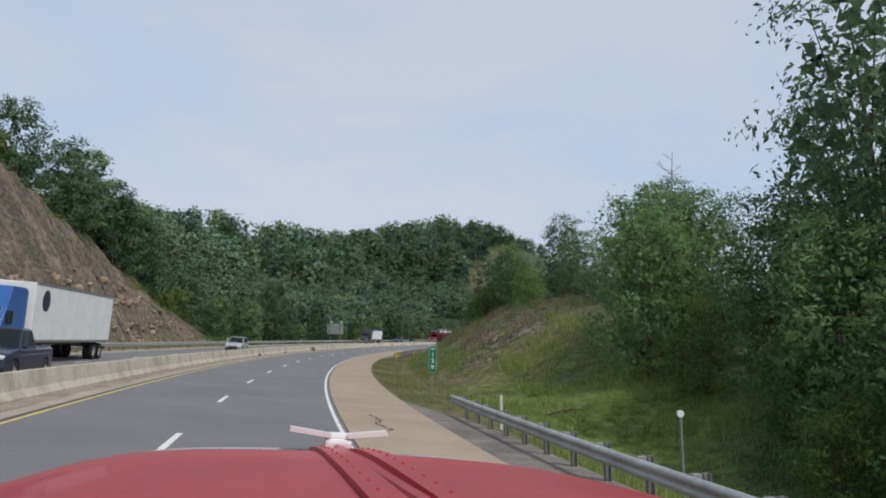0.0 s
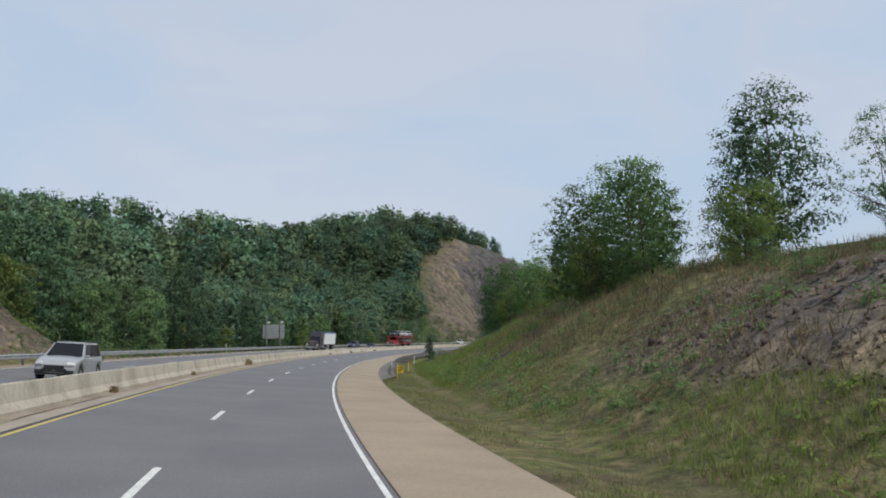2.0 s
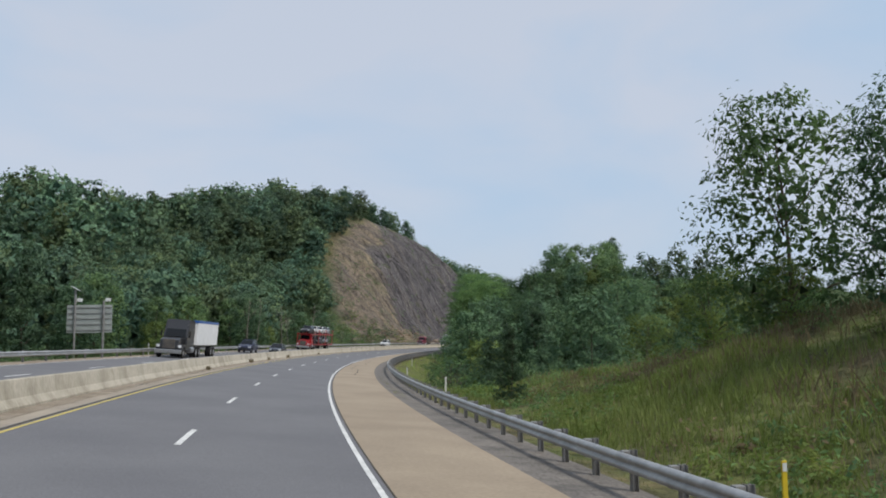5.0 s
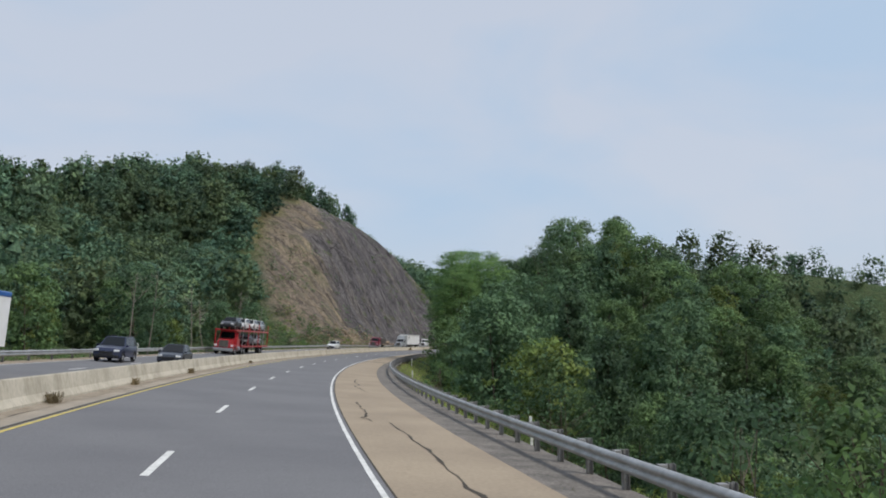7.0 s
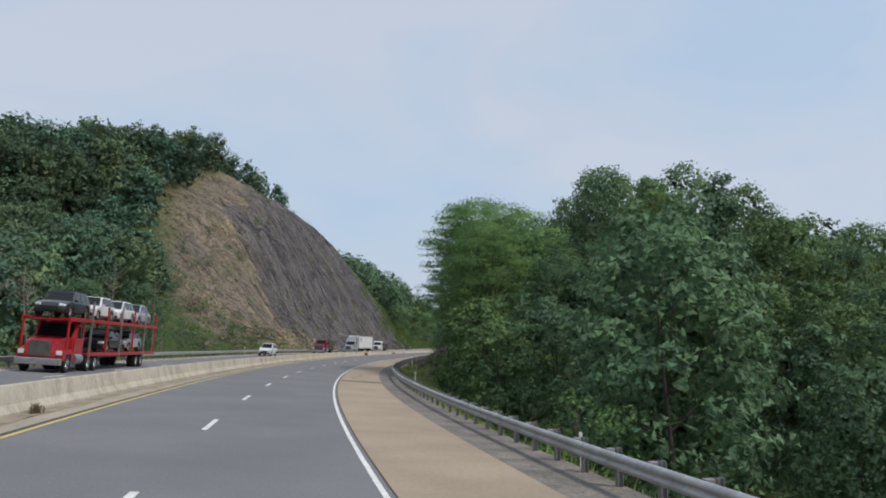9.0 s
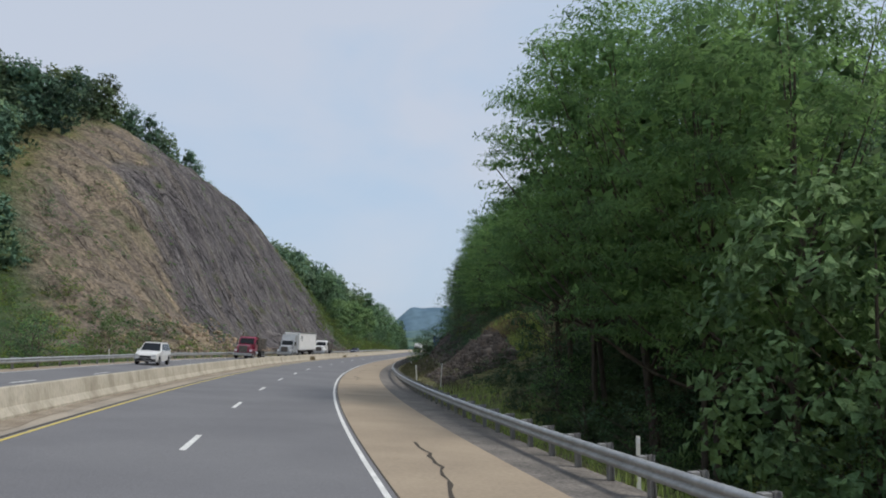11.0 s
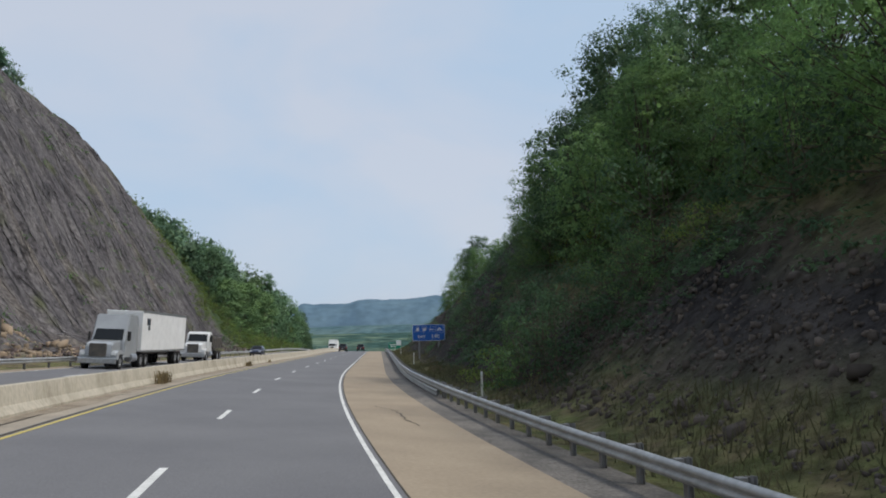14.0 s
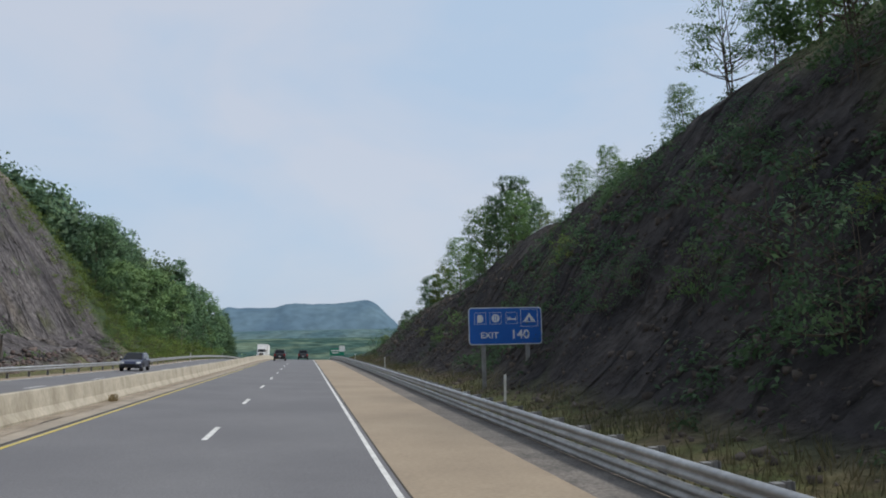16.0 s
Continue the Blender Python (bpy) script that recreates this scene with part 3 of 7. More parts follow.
for o, phase, label in ((-2.03, 5.3, "white lane dash"), (-12.25, 1.0, "white lane dash")):
    holder = tagged(new("lane_line"), "broken white lane line painted on asphalt", "road marking", kind="structure")
    for i in range(-2, 66):
        c = phase + 12.19 * i
        piece("dash", strip("dash", o - 0.07, o + 0.07, 0.006, WHITE, ss=np.linspace(c - 1.52, c + 1.52, 3)), holder)
# ---------------------------------------------------------------- median wall
def wall_cast(s0, s1):
    """One long cast of the wall, following the road's curve, with a slightly wavy top."""
    outline = np.array([(-0.30, 0), (-0.30, 0.08), (-0.165, 0.30), (-0.095, 0.76), (-0.085, 0.79), (-0.06, 0.81), (0.06, 0.81), (0.085, 0.79), (0.095, 0.76), (0.165, 0.30), (0.30, 0.08), (0.30, 0)])
    ss = np.linspace(s0, s1, int((s1 - s0) / 1.5) + 1)
    S = np.repeat(ss[:, None], len(outline), 1)
    O = -7.25 + outline[None, :, 0] + 0.012 * fbm(S / 5.0, S * 0 + 3, 17, 2)
    X, Y = plan_np(S, O)
    Z = road_z(S, np.full_like(S, -7.25)) - 0.03 + outline[None, :, 1] * (1 + 0.02 * fbm(S / 7.0, S * 0 + 8, 18, 2))
    me = mesh_np("section", np.stack([X, Y, Z], -1).reshape(-1, 3), grid_faces(*S.shape), CONCRETE, True)
    me.set_sharp_from_angle(angle=radians(18))
    return me


median = tagged(new("median_barrier"), "weathered tan concrete median barrier in long casts", "barrier", kind="structure")
for i in range(-1, 12):
    piece("section", wall_cast(61.0 * i, 61.0 * i + 60.985), median)


# ---------------------------------------------------------------- steel guardrails
BEAM = [(0.0, -0.155), (0.02, -0.15), (0.08, -0.10), (0.08, -0.05), (0.01, -0.015), (0.01, 0.015), (0.08, 0.05), (0.08, 0.10), (0.02, 0.15), (0.0, 0.155)]


def beam_mesh(s0, s1, off, height, side, material, step=2.0):
    """The folded beam of a guardrail from s0 to s1, its ribs towards the road (side -1: left)."""
    ss = np.linspace(s0, s1, max(2, int((s1 - s0) / step) + 1))
    prof = np.array(BEAM + [(a - 0.012, b) for a, b in reversed(BEAM)])
    prof = np.vstack([prof, prof[:1]])
    S = np.repeat(ss[:, None], len(prof), 1)
    O = off + side * prof[None, :, 0] + 0 * S
    X, Y = plan_np(S, O)
    Z = road_z(S, np.full_like(S, off)) + height + prof[None, :, 1]
    return mesh_np("beam", np.stack([X, Y, Z], -1).reshape(-1, 3), grid_faces(*S.shape), material, False)


def post_mesh(h):
    bm = bmesh.new()
    for x in (-0.05, 0.05):
        box(bm, x, 0, h / 2 - 0.25, 0.012, 0.15, h + 0.5)
    box(bm, 0, 0, h / 2 - 0.25, 0.09, 0.012, h + 0.5)
    me = bpy.data.meshes.new("post")
    bm.to_mesh(me)
    bm.free()
    me.materials.append(POST)
    return me


def block_mesh():
    bm = bmesh.new()
    box(bm, 0, 0, 0, 0.15, 0.15, 0.36, 0.01)
    me = bpy.data.meshes.new("block")
    bm.to_mesh(me)
    bm.free()
    me.materials.append(POST)
    return me


POST_ME, BLOCK_ME = post_mesh(0.72), block_mesh()


def guardrail(s0, s1, off, side, label, spacing=1.905, beams=1):
    rail = tagged(new("guardrail"), label, "guardrail", kind="structure")
    length = 7.62
    s = s0
    while s < s1 - 0.1:
        for b in range(beams):
            piece("beam", beam_mesh(s, min(s + length + 0.15, s1), off, 0.52 - 0.36 * b, side, STEEL), rail)
        s += length
    n = int((s1 - s0) / spacing)
    for i in range(n + 1):
        s = s0 + i * spacing
        z = 0.0
        piece("post", POST_ME, rail, pose(*on_road(s, off - side * 0.27, 0.0), 0, 0, facing(s)))
        piece("block", BLOCK_ME, rail, pose(*on_road(s, off - side * 0.11, 0.52), 0, 0, facing(s)))
    return rail


guardrail(-40, 30, 6.15, -1, "galvanised steel guardrail beside the gravel edge, on steel posts")
guardrail(123.5, 408, 6.15, -1, "long galvanised steel guardrail on steel posts following the curve")
guardrail(408, 620, 6.15, -1, "galvanised steel guardrail with a second low beam, below the shaded cutting", beams=2)
guardrail(-40, 760, -16.6, 1, "galvanised steel guardrail along the far carriageway", spacing=3.81)
# ---------------------------------------------------------------- trees
rng = np.random.default_rng(7)


def leaf_quads(centres, normals, size, gen, slim=1.0):
    """Leaves as bent quads: at each centre one, turned at random round its normal."""
    n = len(centres)
    a = np.cross(normals, gen.normal(size=(n, 3)))
    a /= np.linalg.norm(a, axis=1, keepdims=True) + 1e-9
    b = np.cross(normals, a)
    w = size * gen.uniform(0.55, 1.25, (n, 1))
    h = w * gen.uniform(0.35, 0.65, (n, 1)) * slim
    v = np.stack([centres - a * w * .6, centres - b * h * .5 + normals * w * .12, centres + a * w * .6, centres + b * h * .5 + normals * w * .12], 1)
    return v.reshape(-1, 3), np.arange(4 * n).reshape(n, 4)


def leaf_tris(centres, normals, size, gen):
    """Sprays of leaves for trees farther off: one three-cornered sheet at each centre."""
    n = len(centres)
    a = np.cross(normals, gen.normal(size=(n, 3)))
    a /= np.linalg.norm(a, axis=1, keepdims=True) + 1e-9
    b = np.cross(normals, a)
    w = size * gen.uniform(0.45, 0.8, (n, 1))
    h = w * gen.uniform(0.8, 1.4, (n, 1))
    return np.stack([centres - a * w - b * h * .6, centres + a * w - b * h * .6, centres + b * h], 1).reshape(-1, 3), np.arange(3 * n).reshape(n, 3)


def crown_points(gen, height, spread, base, clumps, leaves, clump_size, cone=0.0, flat=0.62, shell=(0.62, 1.12), rough=0.35):
    """Leaves of a crown, in clumps round an uneven dome: centres, facings, clump centres and sizes, shading normals."""
    t = (np.arange(clumps) + gen.uniform(0, 1, clumps)) / clumps
    z = base + (height - base) * t
    if cone:
        r = spread * np.clip(1.05 - t, 0.06, 1) ** cone
    else:
        r = spread * np.sqrt(np.clip(1 - (np.abs(t - 0.40) / 0.63) ** 2.2, 0.05, 1))
    a = gen.uniform(0, 2 * np.pi, clumps)
    lob = 1 + 0.16 * np.sin(a * 2 + gen.uniform(0, 6)) + 0.13 * np.sin(a * 3 + gen.uniform(0, 6) + 4 * t)
    q = r * lob * np.sqrt(gen.uniform(0.30, 1.0, clumps))
    c = np.stack([q * np.cos(a), q * np.sin(a), z], 1)
    size = clump_size * gen.uniform(0.6, 1.25, clumps)
    out = gen.uniform(0, 1, clumps) < 0.16                  # a few small sprays stand out of the outline
    c[out, :2] *= 1.16
    size[out] *= 0.62
    k = gen.choice(clumps, leaves, p=size ** 2 / np.sum(size ** 2))
    d = gen.normal(size=(leaves, 3)) * [1.0, 1.0, flat]
    d /= np.linalg.norm(d, axis=1, keepdims=True) + 1e-9
    p = c[k] + d * (size[k] * gen.uniform(*shell, leaves))[:, None] * [1, 1, 0.1 + flat]
    whole = (p - [0, 0, base + (height - base) * 0.35]) / [spread, spread, (height - base) * 0.55]
    soft = d * 0.8 + whole * 0.6 + [0, 0, 0.35 + 0.5 * (0.62 - flat)]
    soft /= np.linalg.norm(soft, axis=1, keepdims=True) + 1e-9
    nrm = soft + gen.normal(size=(leaves, 3)) * 0.42
    nrm /= np.linalg.norm(nrm, axis=1, keepdims=True) + 1e-9
    soft = soft + nrm * rough
    soft /= np.linalg.norm(soft, axis=1, keepdims=True) + 1e-9
    return p, nrm, c, size, soft


def thicken(gen, p, nrm, soft, leaf, height, base, spread, sheets=150, sheet_size=0.075, cone=0.0, quads=False, slim=1.0):
    """A thick crown: ragged sheets of foliage in its depth, and the clumps of leaves that stand out of it."""
    t = gen.uniform(0.02, 0.86, sheets)
    r = spread * (np.clip(1.0 - t, 0.04, 1) ** cone if cone else np.sqrt(np.clip(1 - (np.abs(t - 0.40) / 0.63) ** 2.2, 0.05, 1)))
    a = gen.uniform(0, 2 * np.pi, sheets)
    q = r * np.sqrt(gen.uniform(0.02, 0.55, sheets))
    c = np.stack([q * np.cos(a), q * np.sin(a), base + (height - base) * t], 1)
    sn = (c - [0, 0, base + (height - base) * 0.35]) / [spread, spread, (height - base) * 0.55] + [0, 0, 0.3] + gen.normal(size=(sheets, 3)) * 0.3
    sn /= np.linalg.norm(sn, axis=1, keepdims=True)
    up = gen.normal(size=(sheets, 3)) + sn * 0.5
    up /= np.linalg.norm(up, axis=1, keepdims=True)
    v, f = leaf_tris(c, up, sheet_size * height, gen)
    if quads:
        lv, lf = leaf_quads(p, nrm, leaf, gen, slim)
        lf, soft = np.concatenate([lf[:, [0, 1, 2]], lf[:, [0, 2, 3]]]), np.repeat(soft, 4, 0)
    else:
        lv, lf = leaf_tris(p, nrm, leaf, gen)
        soft = np.repeat(soft, 3, 0)
    return np.concatenate([v, lv]), np.concatenate([f, lf + len(v)]), np.concatenate([np.repeat(sn, 3, 0), soft])


def tube_np(p, q, r0, r1, seg=6, bend=None, gen=None):
    """A tapered limb from p to q through a bent middle."""
    p, q = np.asarray(p, float), np.asarray(q, float)
    ts = np.linspace(0, 1, 5)
    mid = (bend if bend is not None else 0)
    c = p + (q - p) * ts[:, None] + np.asarray(mid) * (4 * ts * (1 - ts))[:, None]
    d = (q - p) / (np.linalg.norm(q - p) + 1e-9)
    a = np.cross(d, [0.31, 0.9, 0.2])
    a /= np.linalg.norm(a)
    b = np.cross(d, a)
    ang = np.linspace(0, 2 * np.pi, seg, endpoint=False)
    r = r0 + (r1 - r0) * ts
    v = c[:, None] + r[:, None, None] * (np.cos(ang)[None, :, None] * a + np.sin(ang)[None, :, None] * b)
    f = []
    for i in range(4):
        for j in range(seg):
            f.append((i * seg + j, i * seg + (j + 1) % seg, (i + 1) * seg + (j + 1) % seg, (i + 1) * seg + j))
    return v.reshape(-1, 3), np.array(f)


def merge(parts):
    vs, fs, n = [], [], 0
    for v, f in parts:
        vs.append(v), fs.append(f + n)
        n += len(v)
    return np.concatenate(vs), np.concatenate(fs)


def tree_kind(seed, height, spread, base, clumps, leaves, leaf, clump_size, material, cone=0.0, limbs=12, stems=1, flat=0.62, sheets=600, quads=True, deep=0.028, slim=1.0):
    """The meshes of one kind of tree: trunk with limbs, and crown."""
    gen = np.random.default_rng(seed)
    p, nrm, c, size, soft = crown_points(gen, height, spread, base, clumps, leaves, clump_size, cone, flat, (0.25, 1.12) if quads else (0.4, 1.1), 0.35 if quads else 0.14)
    v, f, soft = thicken(gen, p, nrm, soft, leaf, height, base, spread, sheets, deep if quads else 0.04, cone, quads, slim)
    crown = mesh_np("crown", v, f, material, True, normals=soft)
    wood, r = [], height * 0.0105 + 0.014
    for k in range(stems):
        lean = gen.normal(size=3) * [0.05, 0.05, 0] * height if stems == 1 else gen.normal(size=3) * [0.07, 0.07, 0] * height
        top = np.array([0, 0, height * 0.86]) + lean
        wood.append(tube_np((gen.normal() * .2 * (stems > 1), gen.normal() * .2 * (stems > 1), -0.6), top, r / math.sqrt(stems), r * 0.15, 7, gen.normal(size=3) * 0.02 * height))
        for i in gen.choice(len(c), min(limbs, len(c)), replace=False):
            t = min(0.95, max(0.12, (c[i][2] * gen.uniform(0.55, 0.8)) / height))
            start = np.array([0, 0, 0]) + top * t
            wood.append(tube_np(start, c[i], r * (1 - t) * 0.5 + 0.002 + 0.0008 * height, 0.004 + 0.0006 * height, 5, [0, 0, -0.04 * height * gen.uniform(0, 1)]))
    trunk = mesh_np("trunk", *merge(wood), BARK, True)
    return trunk, crown


def make_tree(kind, label, category="tree", name="tree", group=""):
    tree = tagged(new(name), label, category, group)
    piece("trunk", kind[0], tree)
    piece("crown", kind[1], tree)
    return tree


class Grove:
    """Trees of some kinds, planted one by one; the first of a kind is built, the rest copied."""

    def __init__(self, kinds, group, name="tree"):
        self.kinds, self.group, self.made, self.name = kinds, group, {}, name

    def plant(self, k, s, off, scale=1.0, turn=0.0, sink=0.0, squash=1.0):
        meshes, label = self.kinds[k]
        if k not in self.made:
            self.made[k] = make_tree(meshes, label, "tree" if self.name == "tree" else self.name, self.name, self.group)
            ob = self.made[k]
        else:
            ob = copy_thing(self.made[k], Matrix())
        ob.matrix_basis = pose(*spot(s, off, -sink), 0, 0, turn) @ Matrix.Diagonal((scale, scale, scale * squash, 1))
        return ob


near = Grove([
    (tree_kind(11, 15, 4.3, 1.6, 130, 5800, 0.30, 1.25, LEAF_DARK), "tall broadleaf tree with a dense dark green crown"),
    (tree_kind(12, 11, 3.5, 0.6, 105, 4800, 0.26, 1.05, LEAF_MID), "broadleaf tree with a full green crown"),
    (tree_kind(13, 9, 3.0, 1.6, 60, 4200, 0.17, 0.8, LEAF_FROND, stems=3, limbs=9, sheets=90), "thin open tree of several stems with airy leaves"),
    (tree_kind(14, 6, 2.7, 0.1, 60, 4200, 0.165, 0.85, LEAF_LIGHT, stems=2), "bushy young tree with light green leaves"),
    (tree_kind(15, 17, 4.4, 3.4, 120, 5000, 0.28, 1.3, LEAF_DARK, limbs=18), "tall forest tree with long bare trunk and dark crown"),
], "trees along the right-hand verge")
mid = Grove([
    (tree_kind(21, 16, 4.9, 1.0, 110, 4200, 0.32, 1.45, CANOPY_DARK, limbs=6, sheets=170, quads=False), "broadleaf forest tree with a rounded dark green crown"),
    (tree_kind(22, 13, 4.3, 0.6, 100, 3800, 0.30, 1.25, CANOPY_MID, limbs=6, sheets=170, quads=False), "broadleaf forest tree with a full green crown"),
    (tree_kind(23, 18, 3.6, 1.0, 110, 4200, 0.30, 1.25, CANOPY_DARK, cone=0.6, limbs=5, sheets=170, quads=False), "tall pointed forest tree with dark foliage"),
    (tree_kind(24, 9, 3.4, 0.1, 80, 3500, 0.24, 0.95, CANOPY_LIGHT, limbs=5, sheets=170, quads=False), "low woodland-edge tree with light green foliage"),
], "trees of the wooded slopes")
close = Grove([
    (tree_kind(16, 19, 4.6, 5.5, 170, 17500, 0.25, 1.35, LEAF_FROND, limbs=20, flat=0.34, sheets=700, deep=0.02, slim=0.62), "tall roadside tree with feathery layered green foliage"),
    (tree_kind(17, 17, 4.3, 5.5, 160, 16500, 0.245, 1.3, LEAF_FROND, limbs=20, stems=2, flat=0.34, sheets=700, deep=0.02, slim=0.62), "tall twin-stemmed tree with feathery green foliage"),
    (tree_kind(18, 11, 3.6, 0.8, 120, 11000, 0.2, 1.05, LEAF_FROND, limbs=16, stems=2, flat=0.34, sheets=500, deep=0.025, slim=0.62), "low spreading tree with feathery green foliage on the slope"),
], "trees along the right-hand verge")
bushes = Grove([
    (tree_kind(31, 2.4, 1.5, 0.0, 26, 800, 0.13, 0.5, LEAF_MID, limbs=5, stems=3, sheets=130), "leafy green bush on the roadside bank"),
    (tree_kind(32, 1.6, 1.2, 0.0, 20, 650, 0.115, 0.42, LEAF_LIGHT, limbs=4, stems=3, sheets=130), "low light green bush among weeds"),
    (tree_kind(33, 3.2, 1.9, 0.0, 32, 1000, 0.145, 0.62, LEAF_DARK, limbs=6, stems=3, sheets=130), "dense dark green bush on rough ground"),
], "bushes along the verge and the cuttings", "bush")


def scatter(grove, weights, s0, s1, o0, o1, gap, lo=0.8, hi=1.2, sink=0.2, skip=None):
    """Trees over a stretch of ground, about gap apart."""
    ns, no = max(1, int((s1 - s0) / gap)), max(1, int(abs(o1 - o0) / gap))
    for i in range(ns):
        for j in range(no):
            s = s0 + (i + rng.uniform(0.05, 0.95)) * (s1 - s0) / ns
            o = o0 + (j + rng.uniform(0.05, 0.95)) * (o1 - o0) / no
            k, sc, tu = int(rng.choice(len(weights), p=weights)), rng.uniform(lo, hi), rng.uniform(0, 360)
            if skip and skip(s, o):
                continue
            grove.plant(k, s, o, sc, tu, sink, rng.uniform(0.9, 1.15))


# right-hand side, along the drive
scatter(near, [0, .6, .15, .25, 0], 36, 58, 20, 34, 6.0, 0.7, 0.95, skip=lambda s, o: o < 20 + 0.1 * (s - 40))
for k, s, o, size, turn in ((1, 42, 18.8, 0.85, 300), (1, 47, 21, 0.95, 80), (3, 37, 19.5, 0.8, 220), (1, 31, 21.5, 0.9, 15), (2, 40, 24, 1.0, 45), (3, 29, 19.5, 0.7, 10)):
    near.plant(k, s, o, size, turn, 0.15)
for k, s, o, size, turn in ((4, 27, 23, 1.12, 40), (4, 33, 25, 0.85, 140), (0, 22.5, 21.5, 0.85, 75), (1, 24.5, 18.6, 0.8, 190), (1, 19.5, 17.8, 0.7, 310), (3, 21.5, 16.2, 0.6, 20), (0, 17, 21, 0.8, 260), (1, 27.5, 20, 0.8, 120)):
    near.plant(k, s, o, size, turn, 0.15)
for k, s, o, size, turn in ((1, 66, 27, 0.6, 20), (0, 68, 31, 0.7, 200), (0, 74, 33, 0.65, 120), (1, 104, 22, 0.75, 160), (1, 111, 19.5, 0.8, 260), (3, 106, 19, 0.8, 30), (1, 138, 21, 0.6, 0), (3, 133, 22.5, 0.7, 66), (1, 146, 22.5, 0.55, 99), (0, 97.5, 27.5, 0.7, 20), (0, 103, 29, 0.6, 200), (1, 107, 22, 0.85, 60), (2, 76, 25, 0.75, 0), (2, 70, 24.5, 0.7, 90), (2, 84, 25.5, 0.62, 40), (1, 72, 29, 0.8, 10),
                            (0, 142, 25.5, 0.56, 150), (0, 146, 27, 0.7, 320), (2, 122, 23.5, 0.78, 210), (2, 127, 24, 0.55, 15), (1, 163, 20.5, 0.95, 70), (1, 152, 21, 0.75, 110), (1, 157, 24, 0.8, 5), (3, 148, 20, 0.8, 33), (3, 118, 22.5, 0.7, 60), (3, 90, 22, 0.7, 95), (1, 114, 26, 0.7, 130)):
    near.plant(k, s, o, size, turn, 0.15)
scatter(mid, [.2, .5, .1, .2], 72, 170, 29, 38, 9.0, 0.38, 0.52)
scatter(near, [.1, .5, .1, .3, 0], 153, 188, 14, 26, 6.5, 0.45, 0.68)
mid.plant(2, 172, 10.5, 0.22, 30)
scatter(mid, [.25, .4, .1, .25], 190, 268, 18, 40, 7.0, 0.5, 0.72)
scatter(mid, [.4, .35, .15, .1], 268, 330, 16, 44, 7.5, 0.7, 1.0)
for k, s, o, size, turn in ((0, 313, 14.5, 0.88, 10), (1, 319, 15.0, 1.05, 100), (0, 325, 15.5, 1.1, 200), (1, 331, 15.0, 1.16, 320), (0, 337, 15.2, 0.86, 65), (1, 342.5, 16, 0.74, 150), (0, 322, 19.5, 1.05, 250), (1, 332, 19.5, 1.1, 30)):
    close.plant(k, s, o, size, turn, 0.3)
for k, s, o, size, turn in ((4, 312, 21, 0.9, 250), (0, 318, 22.5, 1.0, 30), (4, 326, 23.5, 1.0, 120), (0, 333, 24.5, 1.05, 280), (4, 341, 21.5, 0.9, 350), (4, 311, 27, 0.9, 77), (0, 322, 28.5, 1.0, 190), (4, 332, 29.5, 1.0, 222), (0, 343, 28, 0.9, 15), (4, 348, 23, 0.75, 44)):
    near.plant(k, s, o, size, turn, 0.3)
scatter(close, [0, 0, 1], 366, 410, 21, 31, 8.0, 0.85, 1.05)
for k, s, o, size, turn in ((2, 372, 17.5, 0.95, 20), (2, 378, 16.5, 0.95, 130), (2, 384, 17.5, 0.9, 240), (2, 389, 16.8, 0.85, 300), (2, 395, 18.2, 0.85, 70), (2, 363, 18, 1.0, 10), (2, 367, 19, 1.0, 99)):
    close.plant(k, s, o, size, turn, 0.3)
for k, s, o, size in ((1, 300, 14, 0.7), (0, 304, 17.5, 0.75), (1, 308, 13.5, 0.75), (0, 297, 18, 0.7)):
    mid.plant(k, s, o, size, 61 * s, 0.2)
scatter(near, [.1, .5, 0, .4, 0], 349, 412, 16, 28, 6.0, 0.45, 0.66, skip=lambda s, o: s < 360 and o < 18.5)
scatter(mid, [.5, .4, .1, 0], 436, 458, 21, 30, 5.0, 0.6, 0.8)
scatter(mid, [.4, .6, 0, 0], 398, 436, 22, 32, 5.5, 0.55, 0.72)
scatter(close, [0, 0, 1], 396, 408, 15.5, 22, 4.8, 0.55, 0.75)
for k, s, o, size, turn in ((0, 420, 19.5, 0.72, 15), (0, 414.5, 20.5, 0.66, 130), (0, 426, 19, 0.45, 250), (0, 431, 17, 0.36, 80), (4, 421, 23, 0.66, 200), (1, 411, 15, 0.72, 300), (0, 417, 15.8, 0.6, 40), (1, 423, 15.8, 0.72, 170), (1, 436, 16.5, 0.4, 95)):
    near.plant(k, s, o, size, turn, 0.4)
mid.plant(3, 253, 19, 1.2, 50)
scatter(bushes, [.25, .1, .65], 302, 347, 11.5, 20, 3.6, 0.8, 1.5, 0.1, skip=lambda s, o: s > 341 and o < 17)
scatter(mid, [.2, .6, 0, .2], 300, 345, 42, 76, 8.0, 0.75, 1.0)
scatter(mid, [.3, .4, .05, .25], 456, 472, 26, 38, 7.0, 0.22, 0.36)
near.plant(2, 449, 20.5, 0.8, 70)
near.plant(2, 459, 21, 0.7, 150)
near.plant(1, 456.5, 22, 0.36, 10)
near.plant(1, 464, 21, 0.27, 40)
near.plant(0, 201, 26.5, 1.12, 60)
near.plant(1, 478, 22, 0.3, 170)
near.plant(1, 482, 21, 0.38, 300)
near.plant(1, 497, 20, 0.46, 200)
near.plant(1, 504, 20, 0.6, 140)
near.plant(1, 511, 20, 0.7, 20)
near.plant(1, 520, 19, 0.62, 75)
scatter(mid, [.3, .4, .05, .25], 500, 640, 18, 38, 9.5, 0.35, 0.6)
